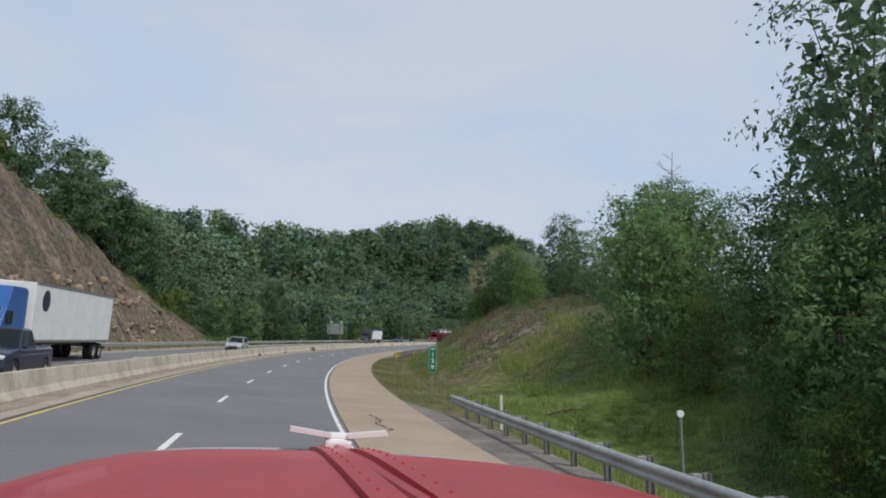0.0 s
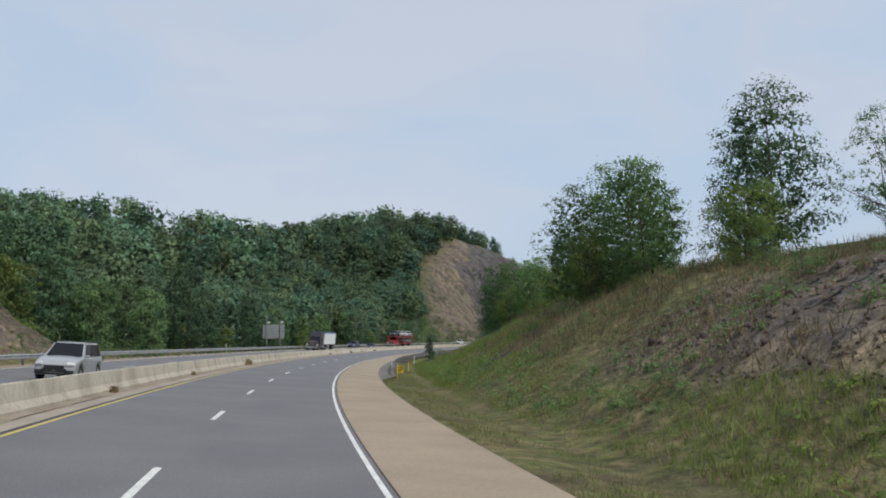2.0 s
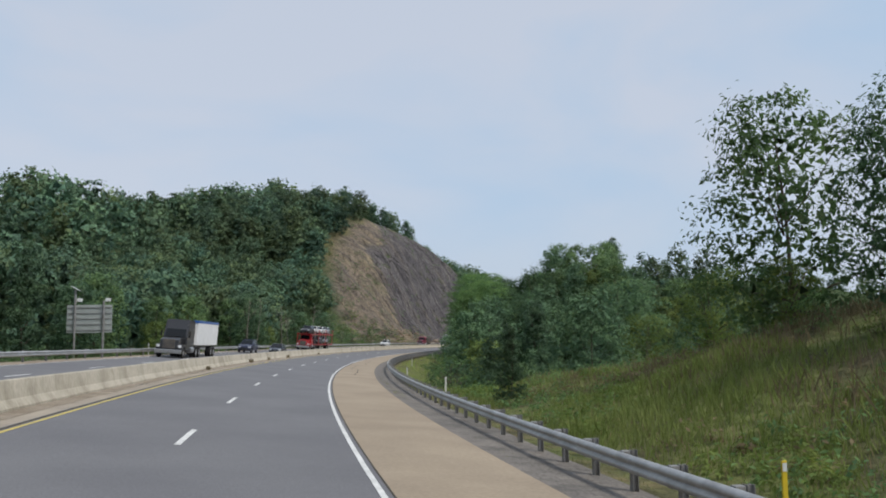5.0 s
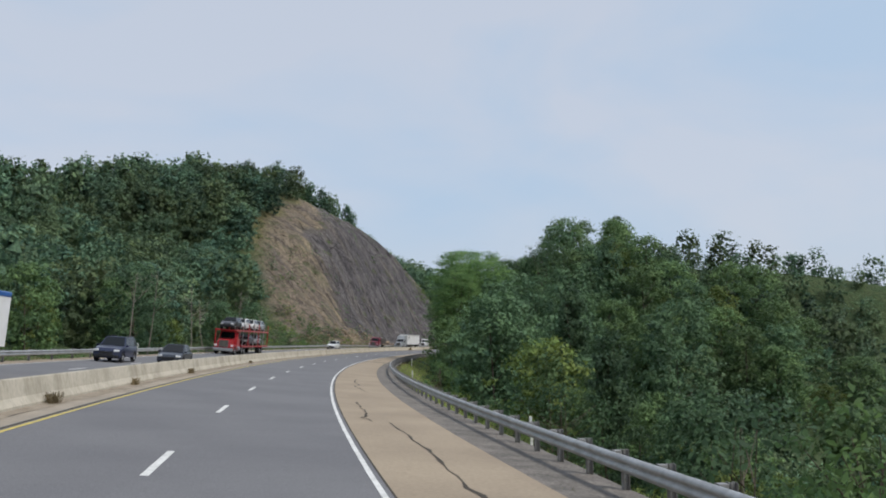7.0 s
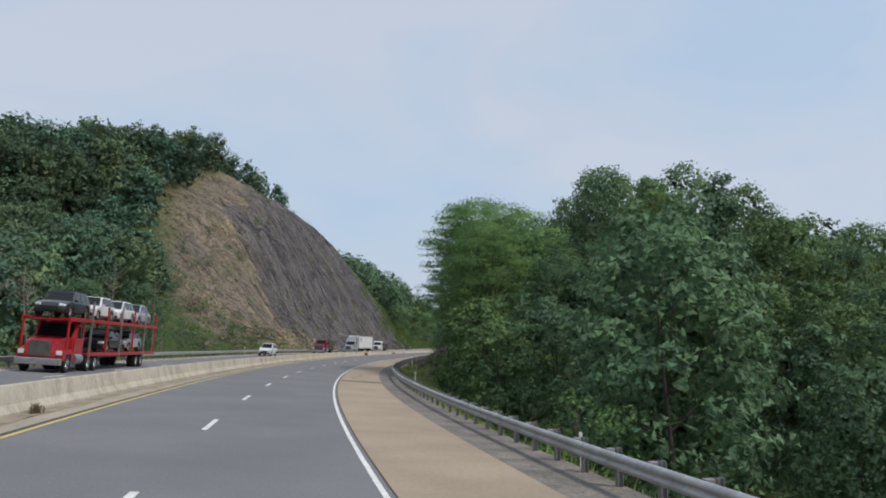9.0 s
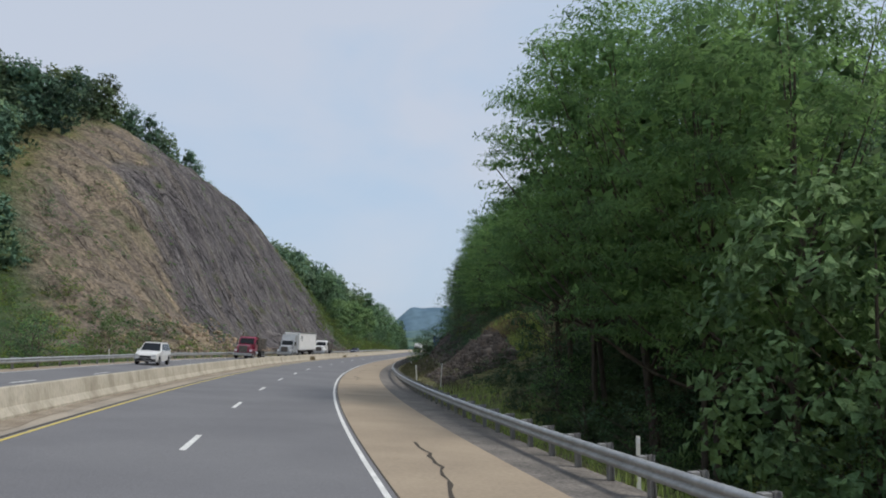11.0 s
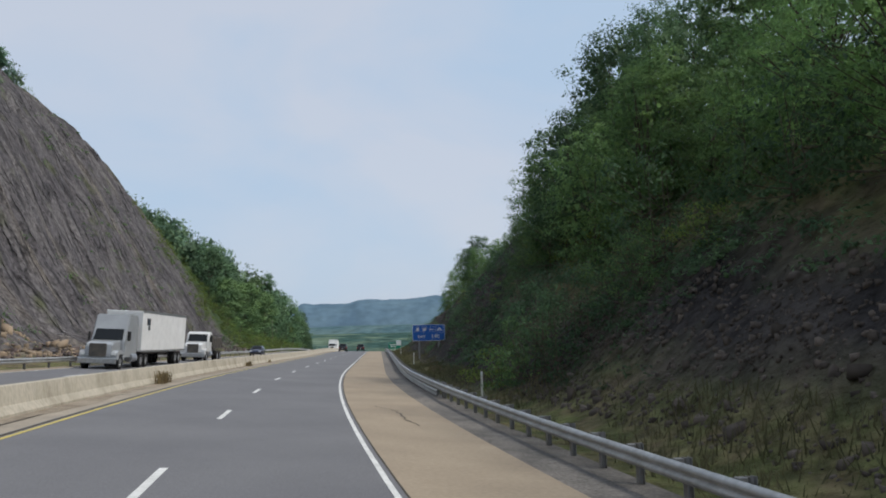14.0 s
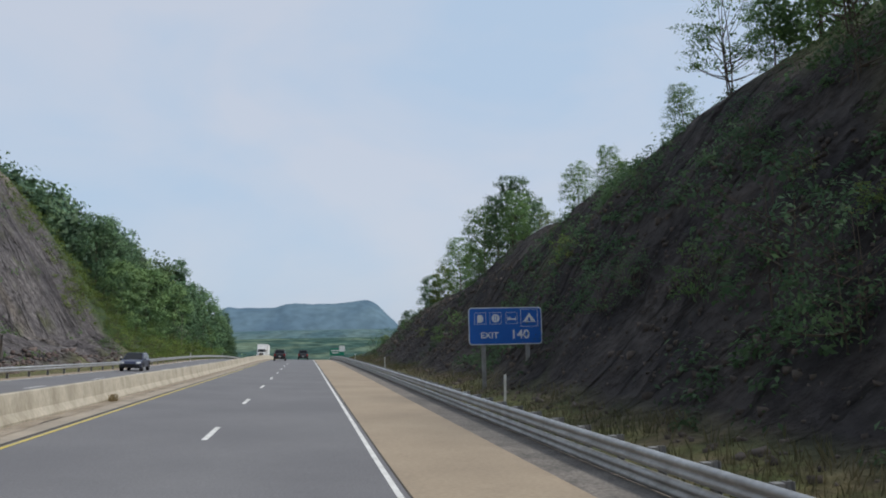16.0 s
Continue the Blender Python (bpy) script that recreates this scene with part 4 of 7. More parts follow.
scatter(mid, [.15, .6, .05, .2], 335, 395, 32, 50, 8.0, 0.8, 1.12)
scatter(bushes, [.4, .3, .3], 190, 312, 9.5, 17, 5.0, 0.8, 1.5, 0.1)
scatter(bushes, [.3, .3, .4], 349, 412, 12, 17, 4.5, 0.9, 1.5, 0.1, skip=lambda s, o: s < 364 and o < 16.5)
scatter(bushes, [.45, .1, .45], 398, 450, 12, 22, 4.0, 0.8, 1.5, 0.1)
for k, s, o, size in ((2, 401.5, 9.9, 1.05), (2, 403.5, 10.1, 1.15), (0, 405.5, 9.6, 1.2), (1, 407.5, 9.0, 1.3), (2, 402, 11.4, 1.0), (0, 409, 10.2, 1.0)):
    bushes.plant(k, s, o, size, 70 * s, 0.1)
scatter(bushes, [.4, .1, .5], 434, 462, 12.5, 18, 3.4, 0.45, 0.85, 0.1)
scatter(bushes, [.3, .4, .3], 352, 392, -23, -50, 6.0, 1.0, 2.2, 0.1)
scatter(bushes, [.4, .4, .2], 392, 416, -25, -44, 5.0, 0.7, 1.5, 0.1)
scatter(bushes, [.5, .2, .3], 416, 440, -40, -70, 9.0, 0.6, 1.2, 0.1)
scatter(bushes, [.4, .4, .2], 394, 414, -42, -62, 5.0, 0.9, 1.8, 0.1)
scatter(bushes, [.45, .15, .4], 466, 575, 10.5, 24, 7.0, 0.5, 1.1, 0.1)
scatter(bushes, [.3, .7, 0], 8, 40, 12, 18, 5.0, 0.4, 0.7, 0.1)
scatter(bushes, [.5, .4, .1], 70, 180, 17.5, 22, 6.0, 0.5, 1.0, 0.1)
# left-hand side
scatter(mid, [.4, .45, .05, .1], 60, 126, -27, -48, 6.0, 0.66, 0.88, skip=lambda s, o: rock_mask(s, o)[0] > 0.35)
for k, s, o, size, turn in ((0, 99, -32, 0.7, 0), (1, 104, -32, 0.85, 50), (0, 109, -30.5, 0.75, 120), (1, 114, -31, 0.85, 200), (0, 117, -30, 0.72, 280), (1, 122, -31.5, 0.8, 10), (2, 111, -34, 0.65, 90), (0, 92, -35, 0.7, 70), (1, 118, -33, 0.85, 140)):
    mid.plant(k, s, o, size, turn, 0.3)
scatter(mid, [.3, .4, .1, .2], 126, 160, -27, -48, 7.0, 0.6, 0.85)
scatter(mid, [.3, .4, .1, .2], 133, 352, -22.5, -34, 8.0, 0.5, 0.78)
scatter(mid, [.4, .4, .1, .1], 590, 800, -29, -44, 9.0, 0.95, 1.3)
scatter(bushes, [.1, .8, .1], 552, 660, -22, -40, 4.6, 1.2, 2.4, 0.1)


PALE_BARK = mat("pale_dead_wood", (0.30, 0.27, 0.23), 0.95, other=(0.20, 0.175, 0.15), scale=4.0, stretchy=(1, 1, 0.25))


def dead_tree(s, off, height, seed, label):
    """A bare dead tree: thin leaning trunk and a few broken limbs with twigs."""
    gen = np.random.default_rng(seed)
    ob = tagged(new("dead_tree"), label, "tree", "bare trees at the edge of the woods")
    lean = gen.normal(size=3) * [0.07, 0.07, 0] * height
    top = np.array([0, 0, height]) + lean
    r = 0.006 * height + 0.02
    piece("trunk", mesh_np("trunk", *tube_np((0, 0, -0.4), top, r, 0.02, 7, gen.normal(size=3) * 0.015 * height), PALE_BARK, True), ob)
    for i in range(9):
        t = gen.uniform(0.45, 0.97)
        a, n = gen.uniform(0, 6.28), height * (1.05 - t) * gen.uniform(0.3, 0.6)
        tip = top * t + np.array([math.cos(a) * n, math.sin(a) * n, n * gen.uniform(0.5, 1.1)])
        twigs = [tube_np(top * t, tip, r * (1 - t) * 0.5 + 0.012, 0.008, 5, gen.normal(size=3) * 0.05 * n)]
        for j in range(3):
            q = top * t + (tip - top * t) * gen.uniform(0.4, 0.9)
            twigs.append(tube_np(q, q + gen.normal(size=3) * 0.25 * n + [0, 0, 0.2 * n], 0.012, 0.005, 4))
        piece("limb", mesh_np("limb", *merge(twigs), PALE_BARK, True), ob)
    ob.matrix_basis = pose(*spot(s, off), 0, 0, gen.uniform(0, 360))


dead_tree(46, 21.5, 12.5, 1, "bare dead treetop standing above green trees")
for i, (s, off, high) in enumerate(((272, -21, 9), (281, -22, 10), (294, -20.6, 9.5), (303, -21.5, 8), (318, -21, 10), (331, -20.8, 9), (337, -21.6, 7.5))):
    dead_tree(s, off, high, 5 + i, "slender pale bare tree at the edge of the woods")
def fallen_branch(s, off, length, seed):
    """A broken dark branch lying in the weeds."""
    gen = np.random.default_rng(seed)
    twigs = [tube_np((-length / 2, 0, 0.25), (length / 2, 0.2, 0.55), 0.05, 0.025, 6, (0, 0.1, 0.1)), tube_np((0, 0.1, 0.4), (length * 0.3, -0.5, 0.75), 0.03, 0.012, 5), tube_np((-length * 0.2, 0, 0.3), (-length * 0.5, 0.4, 0.7), 0.03, 0.012, 5)]
    ob = tagged(new("fallen_branch", mesh_np("fallen_branch", *merge(twigs), BARK, True)), "broken dark branch lying in tall weeds", "branch")
    ob.matrix_basis = pose(*spot(s, off), 0, 0, gen.uniform(-30, 30))


fallen_branch(37, 12.6, 1.8, 3)
fallen_branch(63, 15.5, 1.6, 4)
dead_tree(598, -25, 9, 31, "bare twiggy tree on the far bank")


# ---------------------------------------------------------------- far woods
def woods_mesh(name, spots_xyz, heights, leaves, leaf, seed, material, lumps):
    """Crowns of a far wood, each an uneven heap of leaf clumps, in one mesh."""
    gen = np.random.default_rng(seed)
    n = len(spots_xyz)
    protos = []
    for k in range(6):
        cone = 0.6 if k == 5 else 0.0
        p, nrm, _, _, soft = crown_points(gen, 1.0, 0.40, 0.03, lumps, leaves, 0.115, cone=cone, shell=(0.35, 1.1), rough=0.12)
        protos.append(thicken(gen, p, nrm, soft, leaf / 13, 1.0, 0.03, 0.40, 130, 0.085, cone))
    P, N, F, C, count = [], [], [], [], 0
    for i in range(n):
        p, f, nrm = protos[int(gen.integers(0, 6))]
        a = gen.uniform(0, 6.28)
        rot = np.array([[math.cos(a), -math.sin(a), 0], [math.sin(a), math.cos(a), 0], [0, 0, 1]])
        wide = np.array([gen.uniform(.9, 1.15), gen.uniform(.9, 1.15), 1]) * heights[i]
        P.append(p @ rot.T * wide + spots_xyz[i]), N.append(nrm @ rot.T), F.append(f + count)
        count += len(p)
        shade, warm = gen.uniform(0.62, 1.3), gen.uniform(-0.12, 0.22)
        C.append(np.tile([shade * (1 + warm), shade, shade * (1 - warm), 1.0], (len(p), 1)))
    me = mesh_np(name, np.concatenate(P), np.concatenate(F), material, True, normals=np.concatenate(N))
    me.attributes.new("crown_shade", "FLOAT_COLOR", "POINT").data.foreach_set("color", np.concatenate(C).astype(np.float32).ravel())
    return me


def wood(s0, s1, o0, o1, gap, lo, hi, leaves, leaf, seed, label, skip=None, lumps=40):
    ns, no = int((s1 - s0) / gap), int(abs(o1 - o0) / gap)
    I, J = np.meshgrid(np.arange(ns), np.arange(no), indexing="ij")
    gen = np.random.default_rng(seed)
    s = s0 + (I.ravel() + gen.uniform(0, 1, I.size)) * (s1 - s0) / ns
    o = o0 + (J.ravel() + gen.uniform(0, 1, I.size)) * (o1 - o0) / no
    if skip is not None:
        keep = ~skip(s, o)
        s, o = s[keep], o[keep]
    x, y = plan_np(s, o)
    xyz = np.stack([x, y, land_z(s, o) - 0.5], 1)
    me = woods_mesh("far_woods", xyz, gen.uniform(lo, hi, len(s)), leaves, leaf, seed, LEAF_FAR_HAZED, lumps)
    return tagged(new("far_woods", me), label, "woods", kind="stuff")


wood(110, 448, -34, -110, 7.5, 10, 15, 700, 0.46, 41, "dense green broadleaf woods on the hillside", skip=lambda s, o: (s > 358) & (o > -50) | (s > 385) & (rock_mask(s - 3, o)[0] + rock_mask(s + 3, o)[0] > 0.1))
wood(20, 110, -49, -90, 9, 12, 16, 300, 0.5, 40, "woods above the tan rock cutting")
wood(60, 420, -110, -330, 14, 17, 22, 300, 0.6, 42, "dense green woods covering the far hillside")
wood(418, 500, -64, -122, 7.5, 10, 14, 650, 0.46, 43, "tall woods on the brow of the rock cutting", skip=lambda s, o: (rock_mask(s - 2, o)[0] + rock_mask(s + 2, o)[0] > 0.3))
wood(498, 548, -62, -120, 7.0, 8, 12, 460, 0.45, 50, "woods on the brow of the rock cutting", skip=lambda s, o: (rock_mask(s - 2, o)[0] + rock_mask(s + 2, o)[0] > 0.3) | (o > -66))
wood(548, 580, -64, -120, 7.5, 5, 8, 420, 0.45, 51, "low woods on the brow of the rock cutting", skip=lambda s, o: o > -70)
wood(420, 700, -120, -260, 13, 15, 20, 260, 0.7, 44, "dense green woods on the hilltop")
wood(592, 830, -42, -120, 10, 16, 21, 360, 0.5, 45, "woods along the road's far bank")
wood(185, 440, 38, 175, 9.5, 6, 9, 260, 0.5, 46, "woods in the valley beside the road")
wood(330, 420, 48, 95, 11, 9, 12, 300, 0.55, 48, "woods on the hill beside the road")
wood(820, 1250, -170, 170, 17, 9, 13, 90, 1.0, 49, "woods in the valley ahead", skip=lambda s, o: np.abs(o + 5) < 22)
wood(410, 600, 44, 100, 11, 4, 6, 240, 0.5, 47, "woods above the shaded cutting")


# ---------------------------------------------------------------- grass and weeds
def tufts(name, s0, s1, o0, o1, count, height, seed, material, label, keep=None):
    """Blades of grass and weeds over a stretch of ground, in one mesh."""
    gen = np.random.default_rng(seed)
    s, o = gen.uniform(s0, s1, count), gen.uniform(o0, o1, count)
    thick = fbm(s / 4.0, o / 4.0, seed) + gen.uniform(-0.3, 0.3, count)
    ok = thick > -0.15
    if keep is not None:
        ok &= keep(s, o)
    s, o = s[ok], o[ok]
    n = len(s)
    x, y = plan_np(s, o)
    p = np.stack([x, y, land_z(s, o) - 0.05], 1)
    h = height * gen.uniform(0.4, 1.3, n) * (1 + 0.8 * fbm(s / 7.0, o / 7.0, seed + 9))
    a = gen.uniform(0, 6.283, n)
    w = np.stack([np.cos(a), np.sin(a), 0 * a], 1) * (0.012 + 0.022 * h)[:, None]
    tip = gen.normal(size=(n, 3)) * [0.3, 0.3, 0] * h[:, None] + np.stack([0 * h, 0 * h, h], 1)
    v = np.stack([p - w, p + w, p + tip * 0.6 + w * 0.8, p + tip], 1).reshape(-1, 3)
    return tagged(new(name, mesh_np(name, v, np.arange(4 * n).reshape(-1, 4), material)), label, "grass", kind="stuff")


DULL_GRASS = leaf_mat("dull_verge_grass", (0.105, 0.11, 0.055), (0.17, 0.15, 0.085))
# darker copy of the green leaves, with shade put into the colour
LEAF_SHADY = leaf_mat("shade_toned_leaves", (0.05, 0.085, 0.045), (0.075, 0.12, 0.055))
GRASS = leaf_mat("verge_grass", (0.19, 0.20, 0.08), (0.25, 0.25, 0.11))
WEEDS = leaf_mat("tall_weeds", (0.25, 0.32, 0.085), (0.34, 0.40, 0.13))
STRAW = leaf_mat("dry_grass", (0.22, 0.17, 0.095), (0.30, 0.24, 0.14))
BRUSH = leaf_mat("dry_brush", (0.19, 0.155, 0.095), (0.27, 0.22, 0.13))
tufts("grass", 36, 200, 5.0, 10, 60000, 0.13, 61, GRASS, "short verge grass beside the road")
tufts("weeds", 0, 62, 8.0, 21, 26000, 0.5, 62, WEEDS, "tall bright green weeds behind the guardrail", keep=lambda s, o: (s < 44) | (o > 13.5))
tufts("weeds", 345, 360, 14.0, 16.4, 6000, 0.36, 67, WEEDS, "patch of pale weeds above the dark scree")
tufts("dry_grass", 350, 361, 13.8, 16, 2600, 0.5, 97, STRAW, "pale dry grass on the bench above the ledge")
tufts("weeds", 66, 112, 8.8, 13, 14000, 0.24, 63, WEEDS, "green weeds at the foot of the roadside bank", keep=lambda s, o: rock_mask(s, o)[0] < 0.5)
tufts("weeds", 108, 190, 8.6, 17.5, 50000, 0.42, 68, WEEDS, "tall bright green weeds covering the lower bank")
tufts("dry_grass", 66, 190, 13, 25, 26000, 0.55, 69, BRUSH, "dry brown brush on the upper bank")
tufts("dry_grass", 55, 185, 9, 24, 9000, 0.33, 64, STRAW, "dry straw-coloured grass on the bank", keep=lambda s, o: rock_mask(s, o)[0] < 0.8)
tufts("weeds", 185, 345, 7.0, 11, 8000, 0.4, 65, WEEDS, "green weeds behind the long guardrail")
tufts("dry_grass", 340, 600, 7.0, 10.2, 30000, 0.36, 66, DULL_GRASS, "thin grass between guardrail and cutting")


def undergrowth(name, s0, s1, o0, o1, clumps, leaves, radius, leaf, seed, material, label, keep=None, patch=0.0):
    """Low leafy plants over a stretch of ground: clumps of small leaves, in one mesh."""
    gen = np.random.default_rng(seed)
    s, o = gen.uniform(s0, s1, clumps), gen.uniform(o0, o1, clumps)
    ok = fbm(s / 6.0, o / 6.0, seed) > patch
    if keep is not None:
        ok &= keep(s, o)
    s, o = s[ok], o[ok]
    n = len(s)
    x, y = plan_np(s, o)
    c = np.stack([x, y, land_z(s, o)], 1)
    r = radius * gen.lognormal(0, 0.4, n)
    d = gen.normal(size=(n, leaves, 3))
    d /= np.linalg.norm(d, axis=2, keepdims=True)
    d[..., 2] = np.abs(d[..., 2]) * 0.9
    p = c[:, None] + d * r[:, None, None] * gen.uniform(0.4, 1.0, (n, leaves, 1))
    nrm = d + [0, 0, 0.6] + gen.normal(size=d.shape) * 0.4
    nrm /= np.linalg.norm(nrm, axis=2, keepdims=True)
    me = mesh_np(name, *leaf_quads(p.reshape(-1, 3), nrm.reshape(-1, 3), leaf, gen), material)
    return tagged(new(name, me), label, "undergrowth", kind="stuff")


undergrowth("undergrowth", 106, 190, 9.2, 18, 1500, 26, 0.5, 0.15, 93, LEAF_LIGHT, "leafy bright green weeds on the lower bank", patch=-0.1)
undergrowth("undergrowth", 66, 190, 9.5, 24, 1900, 24, 0.55, 0.15, 81, LEAF_MID, "leafy light green weeds on the roadside bank", patch=-0.05)
undergrowth("undergrowth", 66, 190, 10, 24, 700, 24, 0.5, 0.15, 88, STRAW, "dry brown weeds on the roadside bank", patch=0.05)
undergrowth("undergrowth", 2, 70, 9.5, 20, 900, 26, 0.42, 0.14, 82, LEAF_LIGHT, "leafy bright green weeds behind the guardrail")
undergrowth("undergrowth", 345, 440, 11.5, 25, 2200, 26, 0.6, 0.17, 94, LEAF_DARK, "thick green scrub hanging down the shaded slope", keep=lambda s, o: (s > 361) | (o > 14.5), patch=-0.08)
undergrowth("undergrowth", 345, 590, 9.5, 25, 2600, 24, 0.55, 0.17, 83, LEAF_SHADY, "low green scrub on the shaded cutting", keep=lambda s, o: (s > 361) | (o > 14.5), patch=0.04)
undergrowth("undergrowth", 378, 446, -66, -26, 800, 26, 0.9, 0.28, 91, LEAF_MID, "green scrub on the tan part of the rock face", patch=0.02)
undergrowth("undergrowth", 395, 575, -76, -24, 900, 26, 1.1, 0.32, 84, LEAF_MID, "green scrub clinging to the rock face", patch=0.1)
undergrowth("undergrowth", 298, 348, 10.5, 26, 1500, 26, 0.6, 0.18, 96, LEAF_SHADY, "brush under the tall trees, canopy shade in its colour", patch=-0.2)
undergrowth("undergrowth", 360, 425, 13, 24, 1600, 26, 0.6, 0.18, 95, LEAF_DARK, "dark green scrub under the trees of the slope", patch=-0.15)
undergrowth("undergrowth", 400, 482, 10.5, 20, 1100, 24, 0.65, 0.22, 89, LEAF_DARK, "dark green scrub on the shaded rock", keep=lambda s, o: (s < 446) | (s > 464) | (o > 13), patch=-0.1)
undergrowth("undergrowth", 352, 425, -52, -22, 900, 26, 1.0, 0.28, 90, LEAF_LIGHT, "yellow-green scrub on the slope before the rock face", patch=-0.02)
undergrowth("undergrowth", 548, 640, -50, -20, 1500, 26, 1.3, 0.32, 85, LEAF_LIGHT, "yellow-green scrub on the bank beyond the rock face")
undergrowth("undergrowth", 40, 130, -36, -19, 420, 26, 0.8, 0.22, 86, LEAF_LIGHT, "yellow-green scrub on the tan cutting", patch=0.05)
undergrowth("undergrowth", 92, 134, -38, -26, 600, 26, 0.8, 0.22, 92, LEAF_LIGHT, "yellow-green scrub between rock and woods", patch=0.0)
undergrowth("undergrowth", 120, 420, -24, -18, 700, 24, 0.7, 0.22, 87, LEAF_MID, "low scrub at the edge of the woods")


# ---------------------------------------------------------------- loose stones
def stones(name, s0, s1, o0, o1, count, size, seed, material, label, keep=None):
    """Broken stones lying on a slope, in one mesh."""
    gen = np.random.default_rng(seed)
    s, o = gen.uniform(s0, s1, count), gen.uniform(o0, o1, count)
    if keep is not None:
        ok = keep(s, o)
        s, o = s[ok], o[ok]
    n = len(s)
    x, y = plan_np(s, o)
    c = np.stack([x, y, land_z(s, o)], 1)
    cube = np.array([(i, j, k) for i in (-1, 1) for j in (-1, 1) for k in (-1, 1)], float)
    sz = size * gen.lognormal(0, 0.5, (n, 1, 1)) * gen.uniform(0.45, 1.2, (n, 1, 3))
    v = cube[None] * gen.uniform(0.55, 1.0, (n, 8, 1)) * sz * 0.5
    a = gen.uniform(0, 6.283, n)
    ca, sa = np.cos(a)[:, None], np.sin(a)[:, None]
    v = np.stack([v[..., 0] * ca - v[..., 1] * sa, v[..., 0] * sa + v[..., 1] * ca, v[..., 2] + 0.3 * v[..., 0]], -1) + c[:, None]
    quads = np.array([(0, 1, 3, 2), (4, 6, 7, 5), (0, 4, 5, 1), (2, 3, 7, 6), (0, 2, 6, 4), (1, 5, 7, 3)])
    f = (np.arange(n)[:, None, None] * 8 + quads[None]).reshape(-1, 4)
    return tagged(new(name, mesh_np(name, v.reshape(-1, 3), f, material)), label, "stones", kind="stuff")


SHALE = mat("broken_shale", (0.075, 0.062, 0.054), 0.95, other=(0.12, 0.098, 0.082), scale=1.5, random_tint=0.4, island=True)
SCREE = mat("purple_brown_scree", (0.085, 0.064, 0.06), 0.95, other=(0.15, 0.118, 0.105), scale=1.5, random_tint=0.35, island=True)
TALUS = mat("tan_rock_blocks", (0.22, 0.165, 0.115), 0.95, other=(0.30, 0.235, 0.165), scale=1.0, random_tint=0.35, island=True)
stones("scree", 346, 363, 8.9, 13.8, 5200, 0.115, 78, SHALE, "dark shale rubble below a ledge of the bank")
stones("ledge", 346, 361, 12.2, 14.1, 1900, 0.2, 79, SHALE, "broken dark rock ledge under pale weeds")
stones("scree", 348, 405, 8.7, 13.5, 5600, 0.11, 71, SHALE, "dark broken shale scree below the trees")
stones("scree", 400, 560, 8.6, 17, 5600, 0.13, 72, SHALE, "broken shale at the foot of the shaded cutting")
stones("scree", 58, 128, 10, 19, 7000, 0.09, 73, SCREE, "loose purple-grey shale on the bank", keep=lambda s, o: rock_mask(s, o)[0] > 0.35)
stones("rocks", 396, 450, -34, -21, 1500, 0.36, 74, TALUS, "tan rock blocks and ledges of the cutting", keep=lambda s, o: rock_mask(s, o)[0] > 0.5)
stones("rocks", 425, 560, -27, -21, 1600, 0.3, 75, SCREE, "fallen stones at the foot of the grey rock face")
stones("rocks", 20, 118, -26, -20, 1300, 0.3, 76, TALUS, "broken tan rock of the weathered cutting", keep=lambda s, o: rock_mask(s, o)[0] > 0.5)
# ---------------------------------------------------------------- distance: valley floor and ridges
def ridge(name, d0, width, depth, height, bearing, seed, material, label, base=-40, plateau=False):
    """A long far hill across the valley: d0 metres off at a bearing, humped along its length."""
    nx, ny = 90, 16
    U, W = np.meshgrid(np.linspace(-1, 1, nx), np.linspace(0, 1, ny), indexing="ij")
    if plateau:
        hump = smoothstep(-1.0, -0.45, U) * (1 - smoothstep(0.5, 1.0, U)) + 0.05 * U
    else:
        hump = 0.72 + 0.28 * np.cos(U * 2.2)
    prof = (hump + 0.10 * fbm(U * 3.0 + 9, U * 0 + seed, seed, 4)) * np.clip((1 - np.abs(U)) * 5, 0, 1) ** 0.5
    Z = base + (height - base) * prof * np.sin(np.clip(W * 1.25, 0, 1) * np.pi / 2) * (1 + 0.03 * fbm(U * 7, W * 3, seed + 3, 4))
    a = radians(bearing)
    x0, y0 = plan(440, 0)
    fwd, side = np.array([math.sin(a), math.cos(a)]), np.array([math.cos(a), -math.sin(a)])
    X = x0 + fwd[0] * (d0 + W * depth) + side[0] * U * width
    Y = y0 + fwd[1] * (d0 + W * depth) + side[1] * U * width
    me = mesh_np(name, np.stack([X, Y, Z], -1).reshape(-1, 3), grid_faces(nx, ny), material, True)
    return tagged(new(name, me), label, "hills", kind="structure")


# haze over the two farther ridges is put into these blue base colours
FAR_HAZE_BLUE = mat("far_hazed_woods", (0.095, 0.15, 0.20), 1.0, other=(0.125, 0.19, 0.235), scale=0.006, detail=8.0, fine=(0.03, 0.14), spec=0.0)
FAR_HAZE_LOW = mat("low_ridge_hazed_woods", (0.07, 0.12, 0.135), 1.0, other=(0.11, 0.165, 0.165), scale=0.008, detail=9.0, spread=(0.42, 0.62), fine=(0.04, 0.25), spec=0.0)
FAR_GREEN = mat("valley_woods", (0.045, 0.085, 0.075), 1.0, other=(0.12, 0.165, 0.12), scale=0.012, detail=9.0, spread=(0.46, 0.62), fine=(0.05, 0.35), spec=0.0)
ridge("backdrop", 3000, 560, 500, 180, 44.5, 3, FAR_HAZE_BLUE, "distant wooded ridge coloured blue for haze", plateau=True)
ridge("backdrop", 2300, 2400, 500, 58, 48, 4, FAR_HAZE_LOW, "long low ridge across the valley in haze-tinted colour")
